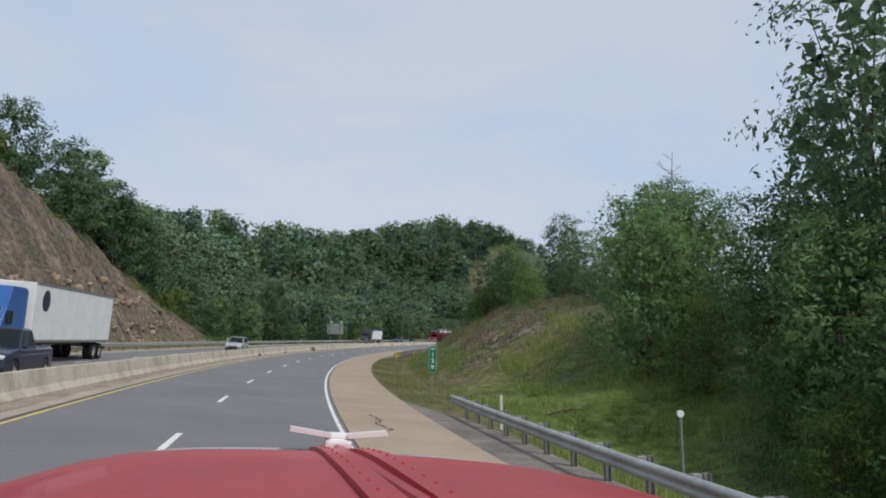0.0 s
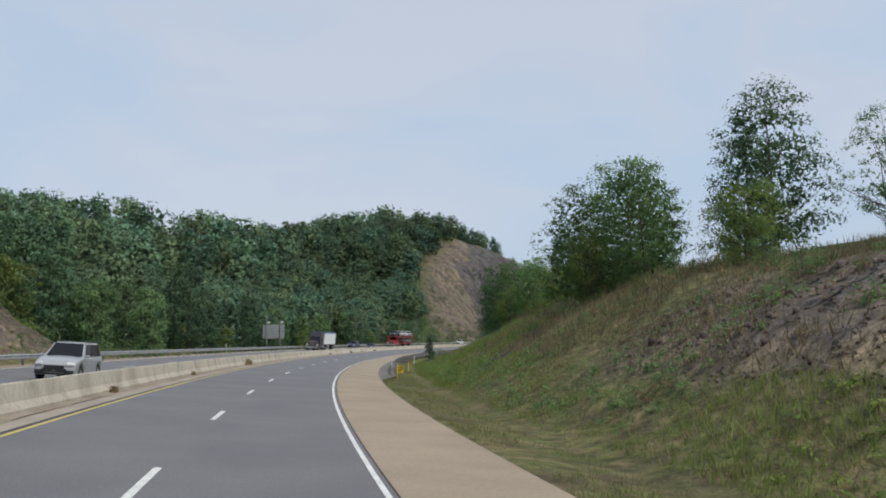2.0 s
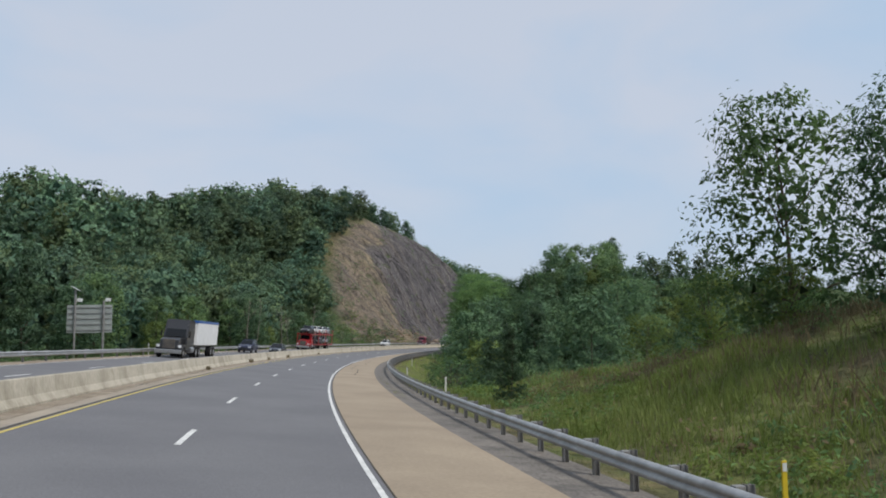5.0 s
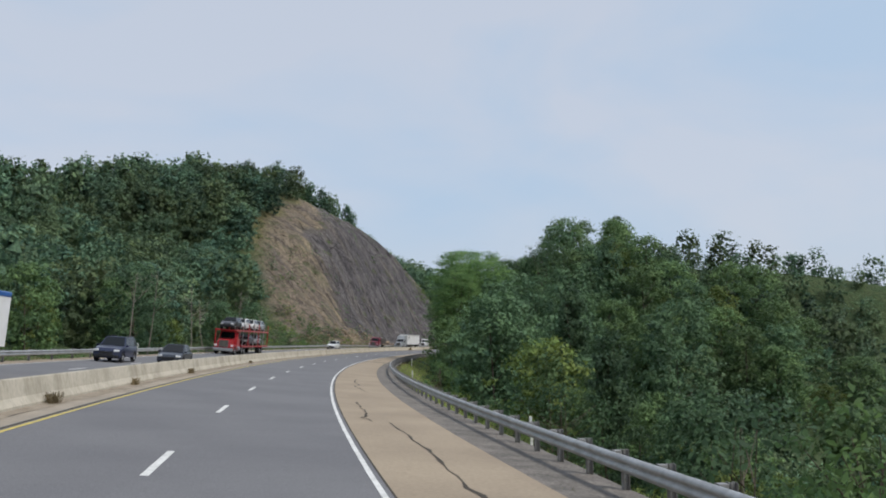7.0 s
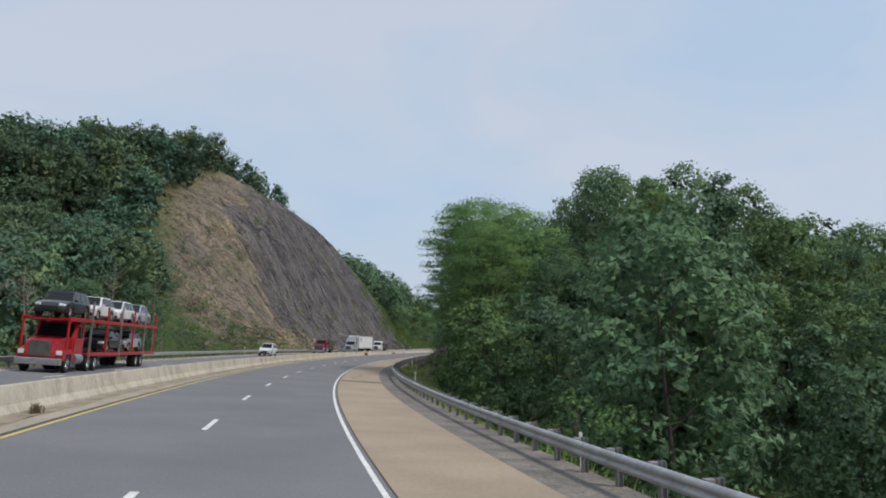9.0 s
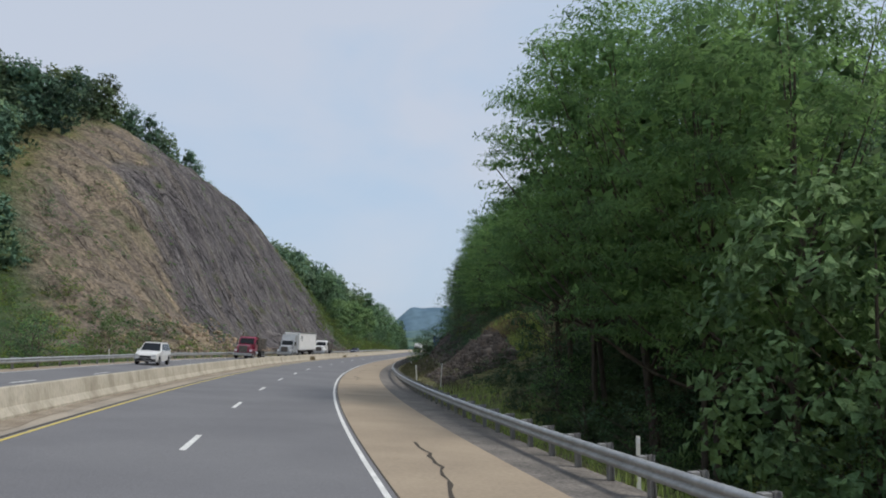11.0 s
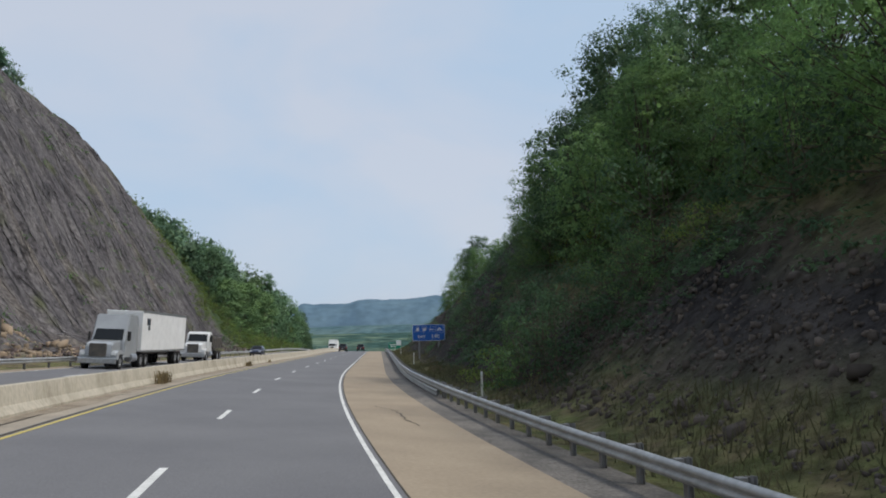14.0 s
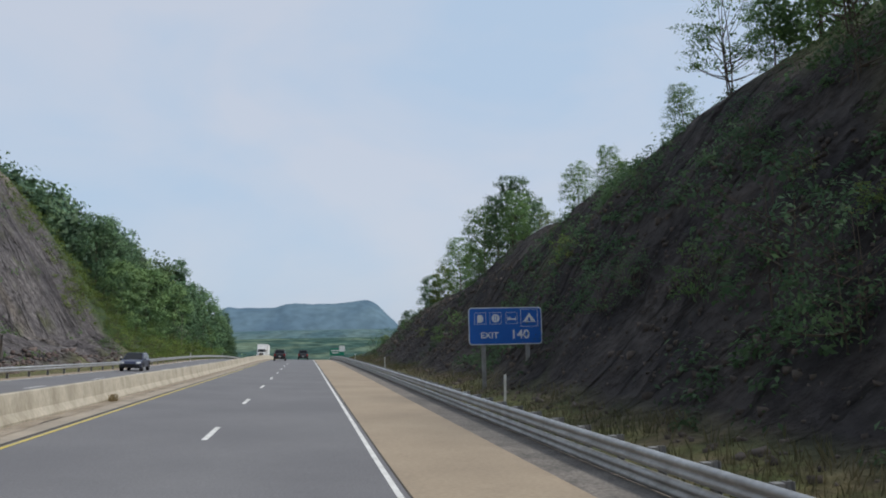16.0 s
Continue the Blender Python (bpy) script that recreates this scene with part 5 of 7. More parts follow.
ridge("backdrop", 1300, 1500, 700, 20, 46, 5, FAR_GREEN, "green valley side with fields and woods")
# ---------------------------------------------------------------- vehicles
def paint(name, col, rough=0.3):
    return mat(name, col, rough, 0.0, other=tuple(c * 0.85 for c in col), scale=1.2, spec=0.45, coat=0.35)


GLASS = mat("dark_window_glass", (0.012, 0.014, 0.016), 0.12, spec=0.28)
RUBBER = mat("tyre_rubber", (0.02, 0.02, 0.021), 0.9, other=(0.035, 0.034, 0.033), scale=6.0)
ALLOY = mat("alloy_metal", (0.55, 0.56, 0.57), 0.35, 0.85, other=(0.42, 0.42, 0.43), scale=5.0)
CHROME = mat("chrome", (0.75, 0.76, 0.77), 0.15, 1.0)
BLACK = mat("black_trim", (0.02, 0.02, 0.022), 0.55, other=(0.03, 0.03, 0.03), scale=5.0)
LAMP = mat("clear_lamp_lens", (0.75, 0.76, 0.76), 0.15, spec=0.7)
RED_LAMP = mat("red_lamp_lens", (0.35, 0.015, 0.015), 0.2, spec=0.6)
PLATE = mat("pale_number_plate", (0.6, 0.6, 0.58), 0.5)
DIRTY = mat("dirty_steel", (0.10, 0.095, 0.09), 0.7, 0.4, other=(0.16, 0.14, 0.12), scale=2.0)
NAVY, GREY_BLUE, DARK_GREY = paint("navy_car_paint", (0.018, 0.024, 0.06)), paint("slate_car_paint", (0.03, 0.037, 0.052)), paint("charcoal_car_paint", (0.03, 0.031, 0.035))
SILVER, WHITE_PAINT = paint("silver_car_paint", (0.36, 0.38, 0.40)), paint("white_vehicle_paint", (0.74, 0.74, 0.73))
RED_PAINT, BLUE_PAINT, MAROON = paint("red_truck_paint", (0.42, 0.022, 0.03)), paint("blue_truck_paint", (0.03, 0.13, 0.42)), paint("dark_red_truck_paint", (0.22, 0.02, 0.05))
TRAILER_WHITE = mat("white_trailer_skin", (0.84, 0.84, 0.83), 0.45, other=(0.76, 0.76, 0.75), scale=0.8, fine=(3.0, 0.04))


def slab(bm, corners, thick):
    """A thin pane on four corners, standing proud by thick."""
    c = [Vector(p) for p in corners]
    n = (c[1] - c[0]).cross(c[3] - c[0]).normalized() * thick
    a = [bm.verts.new(p - n * 0.5) for p in c]
    b = [bm.verts.new(p + n) for p in c]
    fs = [bm.faces.new(b), bm.faces.new(list(reversed(a)))]
    for i in range(4):
        fs.append(bm.faces.new((a[i], a[(i + 1) % 4], b[(i + 1) % 4], b[i])))
    bmesh.ops.recalc_face_normals(bm, faces=fs)


def wheel(parent, x, y, r, w, side):
    """A wheel: tyre with a rounded shoulder, and its rim."""
    bm = bmesh.new()
    prof = [(r * 0.62, -w / 2), (r * 0.93, -w / 2), (r, -w / 2 + 0.04), (r, w / 2 - 0.04), (r * 0.93, w / 2), (r * 0.62, w / 2)]
    n = 20
    rings = [[bm.verts.new((x + b, y + a * math.cos(2 * math.pi * i / n), r + a * math.sin(2 * math.pi * i / n))) for i in range(n)] for a, b in prof]
    for k in range(len(prof)):
        p, q = rings[k], rings[(k + 1) % len(prof)]
        for i in range(n):
            bm.faces.new((p[i], p[(i + 1) % n], q[(i + 1) % n], q[i]))
    bmesh.ops.recalc_face_normals(bm, faces=bm.faces)
    wh = new("wheel")
    wh.parent = parent
    part("tyre", bm, RUBBER, wh, smooth=False)
    bm = bmesh.new()
    cyl(bm, (x - side * 0.02, y, r), (x + side * (w / 2 - 0.03), y, r), r * 0.6, r * 0.6, 16)
    cyl(bm, (x + side * (w / 2 - 0.04), y, r), (x + side * (w / 2 + 0.01), y, r), r * 0.16, r * 0.14, 8)
    for k in range(5):
        a = 2 * math.pi * k / 5
        box(bm, 0, 0, r * 0.33, 0.03, r * 0.14, r * 0.5, 0, Matrix.Translation((x + side * (w / 2 - 0.02), y, r)) @ Matrix.Rotation(a, 4, "X"))
    part("rim", bm, ALLOY, wh)
    return wh


def lerp(a, b, t):
    return tuple(p + (q - p) * t for p, q in zip(a, b))


def pane(corners, u0, u1, v0, v1):
    """A patch of a four-cornered face."""
    a, b, c, d = corners

    def at(u, v):
        return lerp(lerp(a, b, u), lerp(d, c, u), v)
    return [at(u0, v0), at(u1, v0), at(u1, v1), at(u0, v1)]


def car(label, category, colour, L=4.6, W=1.85, H=1.7, kind="suv"):
    """A car or light truck, its nose to +y."""
    ob = tagged(new(category), label, category)
    r = 0.36 if kind != "sedan" else 0.32
    belt = H * (0.60 if kind == "sedan" else 0.62)
    hood = H * (0.55 if kind == "sedan" else 0.60)
    f, b = L / 2, -L / 2
    axle_f, axle_b = f - 0.19 * L, b + 0.19 * L
    bm = bmesh.new()
    low = 0.22 if kind == "sedan" else 0.28
    prof = [(b + 0.06, low + 0.12), (b, 0.55), (b + 0.03, belt - 0.06), (b + 0.12, belt), (f - 0.30 * L, belt), (f - 0.27 * L, hood + 0.05), (f - 0.16 * L, hood + 0.0), (f - 0.22, hood - 0.12), (f - 0.04, hood - 0.27), (f, 0.5), (f - 0.03, low + 0.1), (f - 0.15, low)]
    for ax in (axle_f, axle_b):
        arc = [(ax + (r + 0.07) * math.cos(a), r + (r + 0.07) * math.sin(a)) for a in [math.pi * k / 8 for k in range(9)]]
        prof += [(p, max(low, q)) for p, q in arc]
    prof.append((b + 0.15, low))
    prism(bm, prof, -W / 2, W / 2)
    for cut in (-0.42, -0.25, 0, 0.25, 0.42):
        bmesh.ops.bisect_plane(bm, geom=bm.verts[:] + bm.edges[:] + bm.faces[:], plane_co=(cut * W, 0, 0), plane_no=(1, 0, 0))
    es = [e for e in bm.edges if abs(e.verts[0].co.x - e.verts[1].co.x) < 1e-4 and abs(e.verts[0].co.x) > W * 0.49 and min(v.co.z for v in e.verts) > 0.5]
    bmesh.ops.bevel(bm, geom=es, offset=0.11, segments=3, affect="EDGES", profile=0.6)
    part("body", bm, colour, ob, smooth=False)
    back = {"sedan": 0.13 * L, "suv": 0.02 * L, "pickup": 0.42 * L, "hatch": 0.03 * L}[kind]
    y0, y1 = b + back, f - (0.23 if kind in ("sedan", "hatch") else 0.27) * L
    ty0, ty1 = y0 + {"sedan": 0.16 * L, "suv": 0.07 * L, "pickup": 0.03 * L, "hatch": 0.14 * L}[kind], y1 - {"sedan": 0.21, "hatch": 0.20, "suv": 0.16, "pickup": 0.12}[kind] * L
    w0, w1 = W / 2 - 0.04, W / 2 - 0.24
    base = [(-w0, y0, belt - 0.02), (w0, y0, belt - 0.02), (w0, y1, belt - 0.02), (-w0, y1, belt - 0.02)]
    top = [(-w1, ty0, H), (w1, ty0, H), (w1, ty1, H), (-w1, ty1, H)]
    bm = bmesh.new()
    va, vb = [bm.verts.new(p) for p in base], [bm.verts.new(p) for p in top]
    bm.faces.new(vb)
    for i in range(4):
        bm.faces.new((va[i], va[(i + 1) % 4], vb[(i + 1) % 4], vb[i]))
    bmesh.ops.recalc_face_normals(bm, faces=bm.faces)
    bmesh.ops.bevel(bm, geom=[e for e in bm.edges if min(v.co.z for v in e.verts) > belt], offset=0.06, segments=3, affect="EDGES")
    part("roof", bm, colour, ob)
    front_face, rear_face = [base[2], base[3], top[3], top[2]], [base[0], base[1], top[1], top[0]]
    bm = bmesh.new()
    slab(bm, pane(front_face, 0.05, 0.95, 0.08, 0.92), 0.012)
    part("windscreen", bm, GLASS, ob)
    bm = bmesh.new()
    slab(bm, pane(rear_face, 0.08, 0.92, 0.18, 0.88), 0.012)
    part("rear_window", bm, GLASS, ob)
    for face, flip in (([base[1], base[2], top[2], top[1]], 1), ([base[3], base[0], top[0], top[3]], -1)):
        cuts = ((0.06, 0.46), (0.50, 0.93)) if kind in ("sedan", "pickup", "hatch") else ((0.04, 0.26), (0.29, 0.60), (0.63, 0.93))
        for c0, c1 in cuts:
            u0, u1 = (c0, c1) if flip > 0 else (1 - c1, 1 - c0)
            bm = bmesh.new()
            slab(bm, pane(face, u0, u1, 0.12, 0.88), 0.01)
            part("side_window", bm, GLASS, ob)
        bm = bmesh.new()
        box(bm, flip * (W / 2 + 0.07), y1 - 0.12, belt + 0.06, 0.2, 0.1, 0.14, 0.03)
        part("mirror", bm, colour, ob)
    bm = bmesh.new()
    box(bm, 0, f - 0.02, hood * 0.62, W * 0.5, 0.08, hood * 0.16, 0.02)
    box(bm, 0, f - 0.005, low + 0.2, W * 0.62, 0.06, 0.15, 0.02)
    part("grille", bm, BLACK, ob)
    for zz, yy, name in ((low + 0.13, f - 0.02, "front_bumper"), (low + 0.2, b + 0.03, "rear_bumper")):
        bm = bmesh.new()
        box(bm, 0, yy, zz, W * 0.94, 0.14, 0.2, 0.04)
        part(name, bm, BLACK if kind != "sedan" else colour, ob)
    for side in (-1, 1):
        bm = bmesh.new()
        box(bm, side * W * 0.385, f - 0.12, hood * 0.76, W * 0.19, 0.3, 0.13, 0.05)
        part("headlight", bm, LAMP, ob)
        bm = bmesh.new()
        box(bm, side * W * 0.42, b + 0.03, belt * 0.82, W * 0.13, 0.1, 0.26, 0.02)
        part("tail_light", bm, RED_LAMP, ob)
        for ay in (axle_f, axle_b):
            wheel(ob, side * (W / 2 - 0.12), ay, r, 0.22, side)
    bm = bmesh.new()
    box(bm, 0, b - 0.01, belt * 0.62, 0.32, 0.02, 0.16)
    part("number_plate", bm, PLATE, ob)
    if kind == "suv":
        for side in (-1, 1):
            bm = bmesh.new()
            cyl(bm, (side * (w1 - 0.06), ty0 + 0.1, H + 0.05), (side * (w1 - 0.06), ty1 - 0.15, H + 0.05), 0.02)
            part("roof_rail", bm, BLACK, ob)
    if kind == "pickup":
        bm = bmesh.new()
        box(bm, 0, b + 0.24 * L, belt + 0.005, W * 0.8, 0.36 * L, 0.03)
        part("load_bed", bm, BLACK, ob)
    for child in ob.children:                            # nose, tail and flanks drawn in, roof and bonnet crowned
        if child.type == "MESH":
            for v in child.data.vertices:
                x, y, z = v.co
                k = min(1.0, abs(y) / (L / 2)) ** 3
                q = min(1.0, abs(x) / (W / 2))
                v.co = (x * (1 - 0.07 * k - 0.05 * max(0.0, (z - belt * 0.7) / H)), y - math.copysign(0.13 * q ** 3 * k, y), z + 0.05 * (1 - q * q) * (z > belt * 0.75))
    return ob


def axle(ob, y, W=2.45, r=0.5, dual=True):
    for side in (-1, 1):
        wheel(ob, side * (W / 2 - 0.14), y, r, 0.28, side)
        if dual:
            wheel(ob, side * (W / 2 - 0.44), y, r, 0.26, side)


def tractor(ob, colour, front, conventional=True, sleeper=True, high=3.7):
    """The cab and frame of a lorry from its front bumper backwards: hood, cab, roof fairing, lights."""
    W = 2.4
    hood_len = 1.9 if conventional else 1.5
    bm = bmesh.new()
    prism(bm, [(front - 0.05, 0.75), (front - 0.0, 1.0), (front - 0.10, 1.62), (front - 0.6, 1.82), (front - hood_len, 1.95), (front - hood_len, 0.75)], -0.85, 0.85)
    bmesh.ops.bevel(bm, geom=bm.edges[:], offset=0.06, segments=2, affect="EDGES")
    part("hood", bm, colour, ob)
    for side in (-1, 1):
        bm = bmesh.new()
        prism(bm, [(front - 0.1, 0.65), (front - 0.12, 1.1), (front - 0.45, 1.28), (front - 1.35, 1.28), (front - 1.7, 1.0), (front - 1.7, 0.65), (front - 1.5, 0.65), (front - 1.35, 1.02), (front - 0.6, 1.02), (front - 0.45, 0.65)], side * 0.8, side * W / 2)
        part("fender", bm, colour, ob)
        bm = bmesh.new()
        box(bm, side * 0.98, front - 0.1, 1.08, 0.3, 0.14, 0.24, 0.04)
        part("headlight", bm, LAMP, ob)
    bm = bmesh.new()
    box(bm, 0, front + 0.0, 1.3, 1.1, 0.1, 0.85, 0.04)
    part("grille", bm, DIRTY, ob, "dark slatted grille")
    bm = bmesh.new()
    box(bm, 0, front + 0.06, 0.6, W, 0.25, 0.36, 0.05)
    part("front_bumper", bm, ALLOY, ob)
    cab0, cab1 = front - hood_len, front - hood_len - (2.9 if sleeper else 1.6)
    bm = bmesh.new()
    prism(bm, [(cab0 + 0.05, 0.8), (cab0 + 0.02, 1.9), (cab0 - 0.45, 2.75), (cab0 - 0.9, high if sleeper else 2.95), (cab1, high if sleeper else 2.95), (cab1, 0.8)], -W / 2 + 0.08, W / 2 - 0.08)
    bmesh.ops.bevel(bm, geom=[e for e in bm.edges if max(v.co.z for v in e.verts) > 1.5], offset=0.08, segments=2, affect="EDGES")
    part("cab", bm, colour, ob)
    bm = bmesh.new()
    slab(bm, [(W / 2 - 0.25, cab0 + 0.02, 1.98), (-W / 2 + 0.25, cab0 + 0.02, 1.98), (-W / 2 + 0.3, cab0 - 0.40, 2.68), (W / 2 - 0.3, cab0 - 0.40, 2.68)], 0.03)
    part("windscreen", bm, GLASS, ob)
    for side in (-1, 1):
        bm = bmesh.new()
        box(bm, side * (W / 2 - 0.07), cab0 - 0.85, 2.25, 0.03, 0.75, 0.6, 0.01)
        part("side_window", bm, GLASS, ob)
        bm = bmesh.new()
        box(bm, side * (W / 2 + 0.12), cab0 - 0.25, 2.2, 0.12, 0.1, 0.6, 0.03)
        part("mirror", bm, BLACK, ob)
        bm = bmesh.new()
        cyl(bm, (side * 1.0, cab1 - 0.12, 0.9), (side * 1.0, cab1 - 0.12, 3.5), 0.07)
        part("exhaust", bm, CHROME, ob)
        bm = bmesh.new()
        cyl(bm, (side * 1.0, cab1 + 0.3, 0.75), (side * 1.0, cab1 + 1.5, 0.75), 0.3)
        part("fuel_tank", bm, ALLOY, ob)
    bm = bmesh.new()
    for side in (-1, 1):
        box(bm, side * 0.42, (front - 0.3 + cab1 - 2.6) / 2, 0.85, 0.1, front - 0.3 - cab1 + 2.6, 0.24)
    part("chassis", bm, DIRTY, ob)
    axle(ob, front - 0.95, W, dual=False)
    return cab1


def van_trailer(ob, y0, y1, colour=TRAILER_WHITE, high=4.05):
    """A box trailer from y0 (front) back to y1."""
    bm = bmesh.new()
    box(bm, 0, (y0 + y1) / 2, (1.15 + high) / 2, 2.55, y0 - y1, high - 1.15, 0.04)
    part("trailer_box", bm, colour, ob)
    for zz in (1.17, high - 0.03):
        for side in (-1, 1):
            bm = bmesh.new()
            box(bm, side * 1.28, (y0 + y1) / 2, zz, 0.03, y0 - y1, 0.14)
            part("side_rail", bm, ALLOY, ob)
    bm = bmesh.new()
    for side in (-1, 1):
        box(bm, side * 0.5, (y0 + y1) / 2, 1.02, 0.1, y0 - y1 - 0.4, 0.22)
        box(bm, side * 0.6, y0 - 2.9, 0.75, 0.12, 0.12, 0.8)
    box(bm, 0, y1 + 0.06, 0.72, 2.2, 0.1, 0.12)
    part("undercarriage", bm, DIRTY, ob)
    for k in (1.6, 2.85):
        axle(ob, y1 + k)
    bm = bmesh.new()
    box(bm, 0, y1 + 2.2, 1.0, 1.6, 2.6, 0.24)
    part("axle_frame", bm, BLACK, ob)


def semi(label, colour, logo=None, logo_shape="round", trailer=13.0):
    """A lorry with its box trailer, nose to +y."""
    ob = tagged(new("semi_truck"), label, "truck")
    front = 10.0
    cab1 = tractor(ob, colour, front)
    for k in (0.9, 2.2):
        axle(ob, cab1 - k)
    y0 = cab1 - 0.5
    van_trailer(ob, y0, y0 - trailer)
    if logo:
        for side in (-1, 1):
            bm = bmesh.new()
            if logo_shape == "round":
                cyl(bm, (side * 1.27, y0 - 1.6, 3.2), (side * 1.29, y0 - 1.6, 3.2), 0.55, 0.55, 24)
            else:
                box(bm, side * 1.28, y0 - 1.6, 3.3, 0.02, 0.9, 0.5)
                box(bm, side * 1.28, y0 - 1.75, 2.85, 0.02, 0.5, 0.3)
            part("trailer_mark", bm, logo, ob, "plain dark emblem on the trailer side")
    return ob


def dump_truck(label, colour, bed_colour, bed_high=2.7, sleeper=False, long=0.0):
    ob = tagged(new("dump_truck"), label, "truck")
    front = 4.4
    cab1 = tractor(ob, colour, front, sleeper=False)
    y0, y1 = cab1 - 0.3, cab1 - 5.0 - long
    bm = bmesh.new()
    prism(bm, [(y0, 1.25), (y0, bed_high + 0.15), (y1, bed_high), (y1 - 0.25, 1.25)], -1.2, 1.2)
    bmesh.ops.bevel(bm, geom=bm.edges[:], offset=0.04, segments=1, affect="EDGES")
    part("dump_body", bm, bed_colour, ob)
    for side in (-1, 1):
        for k in range(5):
            bm = bmesh.new()
            box(bm, side * 1.22, y0 - 0.4 - k * (y0 - y1 - 0.6) / 4, (1.3 + bed_high) / 2, 0.08, 0.1, bed_high - 1.4)
            part("rib", bm, bed_colour, ob)
    bm = bmesh.new()
    box(bm, 0, y0 + 0.45, bed_high + 0.22, 2.3, 1.3, 0.1, 0.03)
    part("cab_shield", bm, bed_colour, ob)
    bm = bmesh.new()
    for side in (-1, 1):
        box(bm, side * 0.42, (y0 + y1) / 2, 1.02, 0.1, y0 - y1, 0.2)
    part("bed_frame", bm, DIRTY, ob)
    for k in (0.9, 2.2):
        axle(ob, y1 + k)
    return ob


def tanker_hauler(label):
    """A tractor with a white high-sided tipping trailer under a blue cover."""
    ob = tagged(new("semi_truck"), label, "truck")
    cab1 = tractor(ob, DARK_GREY, 8.0, high=3.6)
    for k in (0.9, 2.2):
        axle(ob, cab1 - k)
    y0, y1 = cab1 - 0.5, cab1 - 10.0
    bm = bmesh.new()
    prism(bm, [(y0, 1.2), (y0 - 0.1, 3.45), (y1, 3.45), (y1, 1.2)], -1.25, 1.25)
    part("trailer_box", bm, TRAILER_WHITE, ob)
    bm = bmesh.new()
    box(bm, 0, (y0 + y1) / 2, 3.5, 2.56, y0 - y1, 0.24, 0.05)
    part("cover", bm, BLUE_PAINT, ob, "blue tarpaulin cover")
    bm = bmesh.new()
    box(bm, 0, (y0 + y1) / 2, 1.02, 1.1, y0 - y1 - 0.3, 0.24)
    part("undercarriage", bm, DIRTY, ob)
    for k in (1.2, 2.45):
        axle(ob, y1 + k)
    return ob


def park(ob, s, off, oncoming=True):
    """Stands a vehicle on the road, tilted with its bank."""
    side = math.degrees(math.atan(float(bank(s))))
    up = math.degrees(math.atan(float(grade(s + 2) - grade(s - 2)) / 4))
    m = pose(*on_road(s, off, 0.004), 0, 0, facing(s)) @ pose(0, 0, 0, up, side)
    ob.matrix_basis = m @ (pose(0, 0, 0, 0, 0, 180) if oncoming else Matrix())
    return ob


OUTER, INNER_LANE = -14.0, -10.5
park(semi("blue lorry with a long white box trailer on the opposite road", BLUE_PAINT, NAVY, trailer=14.2), 47.0, OUTER)
park(car("dark navy pickup truck on the opposite road", "pickup truck", NAVY, 5.6, 2.0, 1.85, "pickup"), 33.2, INNER_LANE)
park(car("silver-grey compact SUV on the opposite road", "car", SILVER, 4.5, 1.85, 1.68, "suv"), 93.0, INNER_LANE)
park(tanker_hauler("dark lorry with a white tipping trailer and blue cover"), 217.0, OUTER)
park(car("dark navy SUV on the opposite road", "car", NAVY, 4.8, 1.9, 1.75, "suv"), 246.0, OUTER)
park(car("slate-blue saloon car beside the median barrier", "car", GREY_BLUE, 4.5, 1.82, 1.45, "sedan"), 249.0, INNER_LANE)
park(car("white SUV with roof rails on the opposite road", "car", WHITE_PAINT, 4.8, 1.9, 1.8, "suv"), 361.0, OUTER)
park(dump_truck("dark red dump truck with a grey dump body", MAROON, DIRTY), 403.0, OUTER)
park(semi("silver-grey lorry with a white box trailer on the opposite road", SILVER, GREY_BLUE, "square", trailer=13.6), 435.0, OUTER)
park(dump_truck("white dump truck with a low dark body", WHITE_PAINT, DIRTY, 2.4), 457.0, OUTER)
park(car("dark blue saloon on the opposite road", "car", NAVY, 4.5, 1.82, 1.5, "hatch"), 496.0, OUTER)
park(semi("white lorry far off on the opposite road", WHITE_PAINT), 640.0, INNER_LANE)
park(car("white car far off on the opposite road", "car", WHITE_PAINT, 4.6, 1.85, 1.5, "sedan"), 668.0, OUTER)
park(car("charcoal SUV driving ahead on the grey asphalt", "car", DARK_GREY, 4.7, 1.9, 1.75, "suv"), 556.0, -3.7, False)
park(car("dark grey SUV driving ahead beside the edge line", "car", DARK_GREY, 4.6, 1.88, 1.72, "suv"), 572.0, -0.1, False)


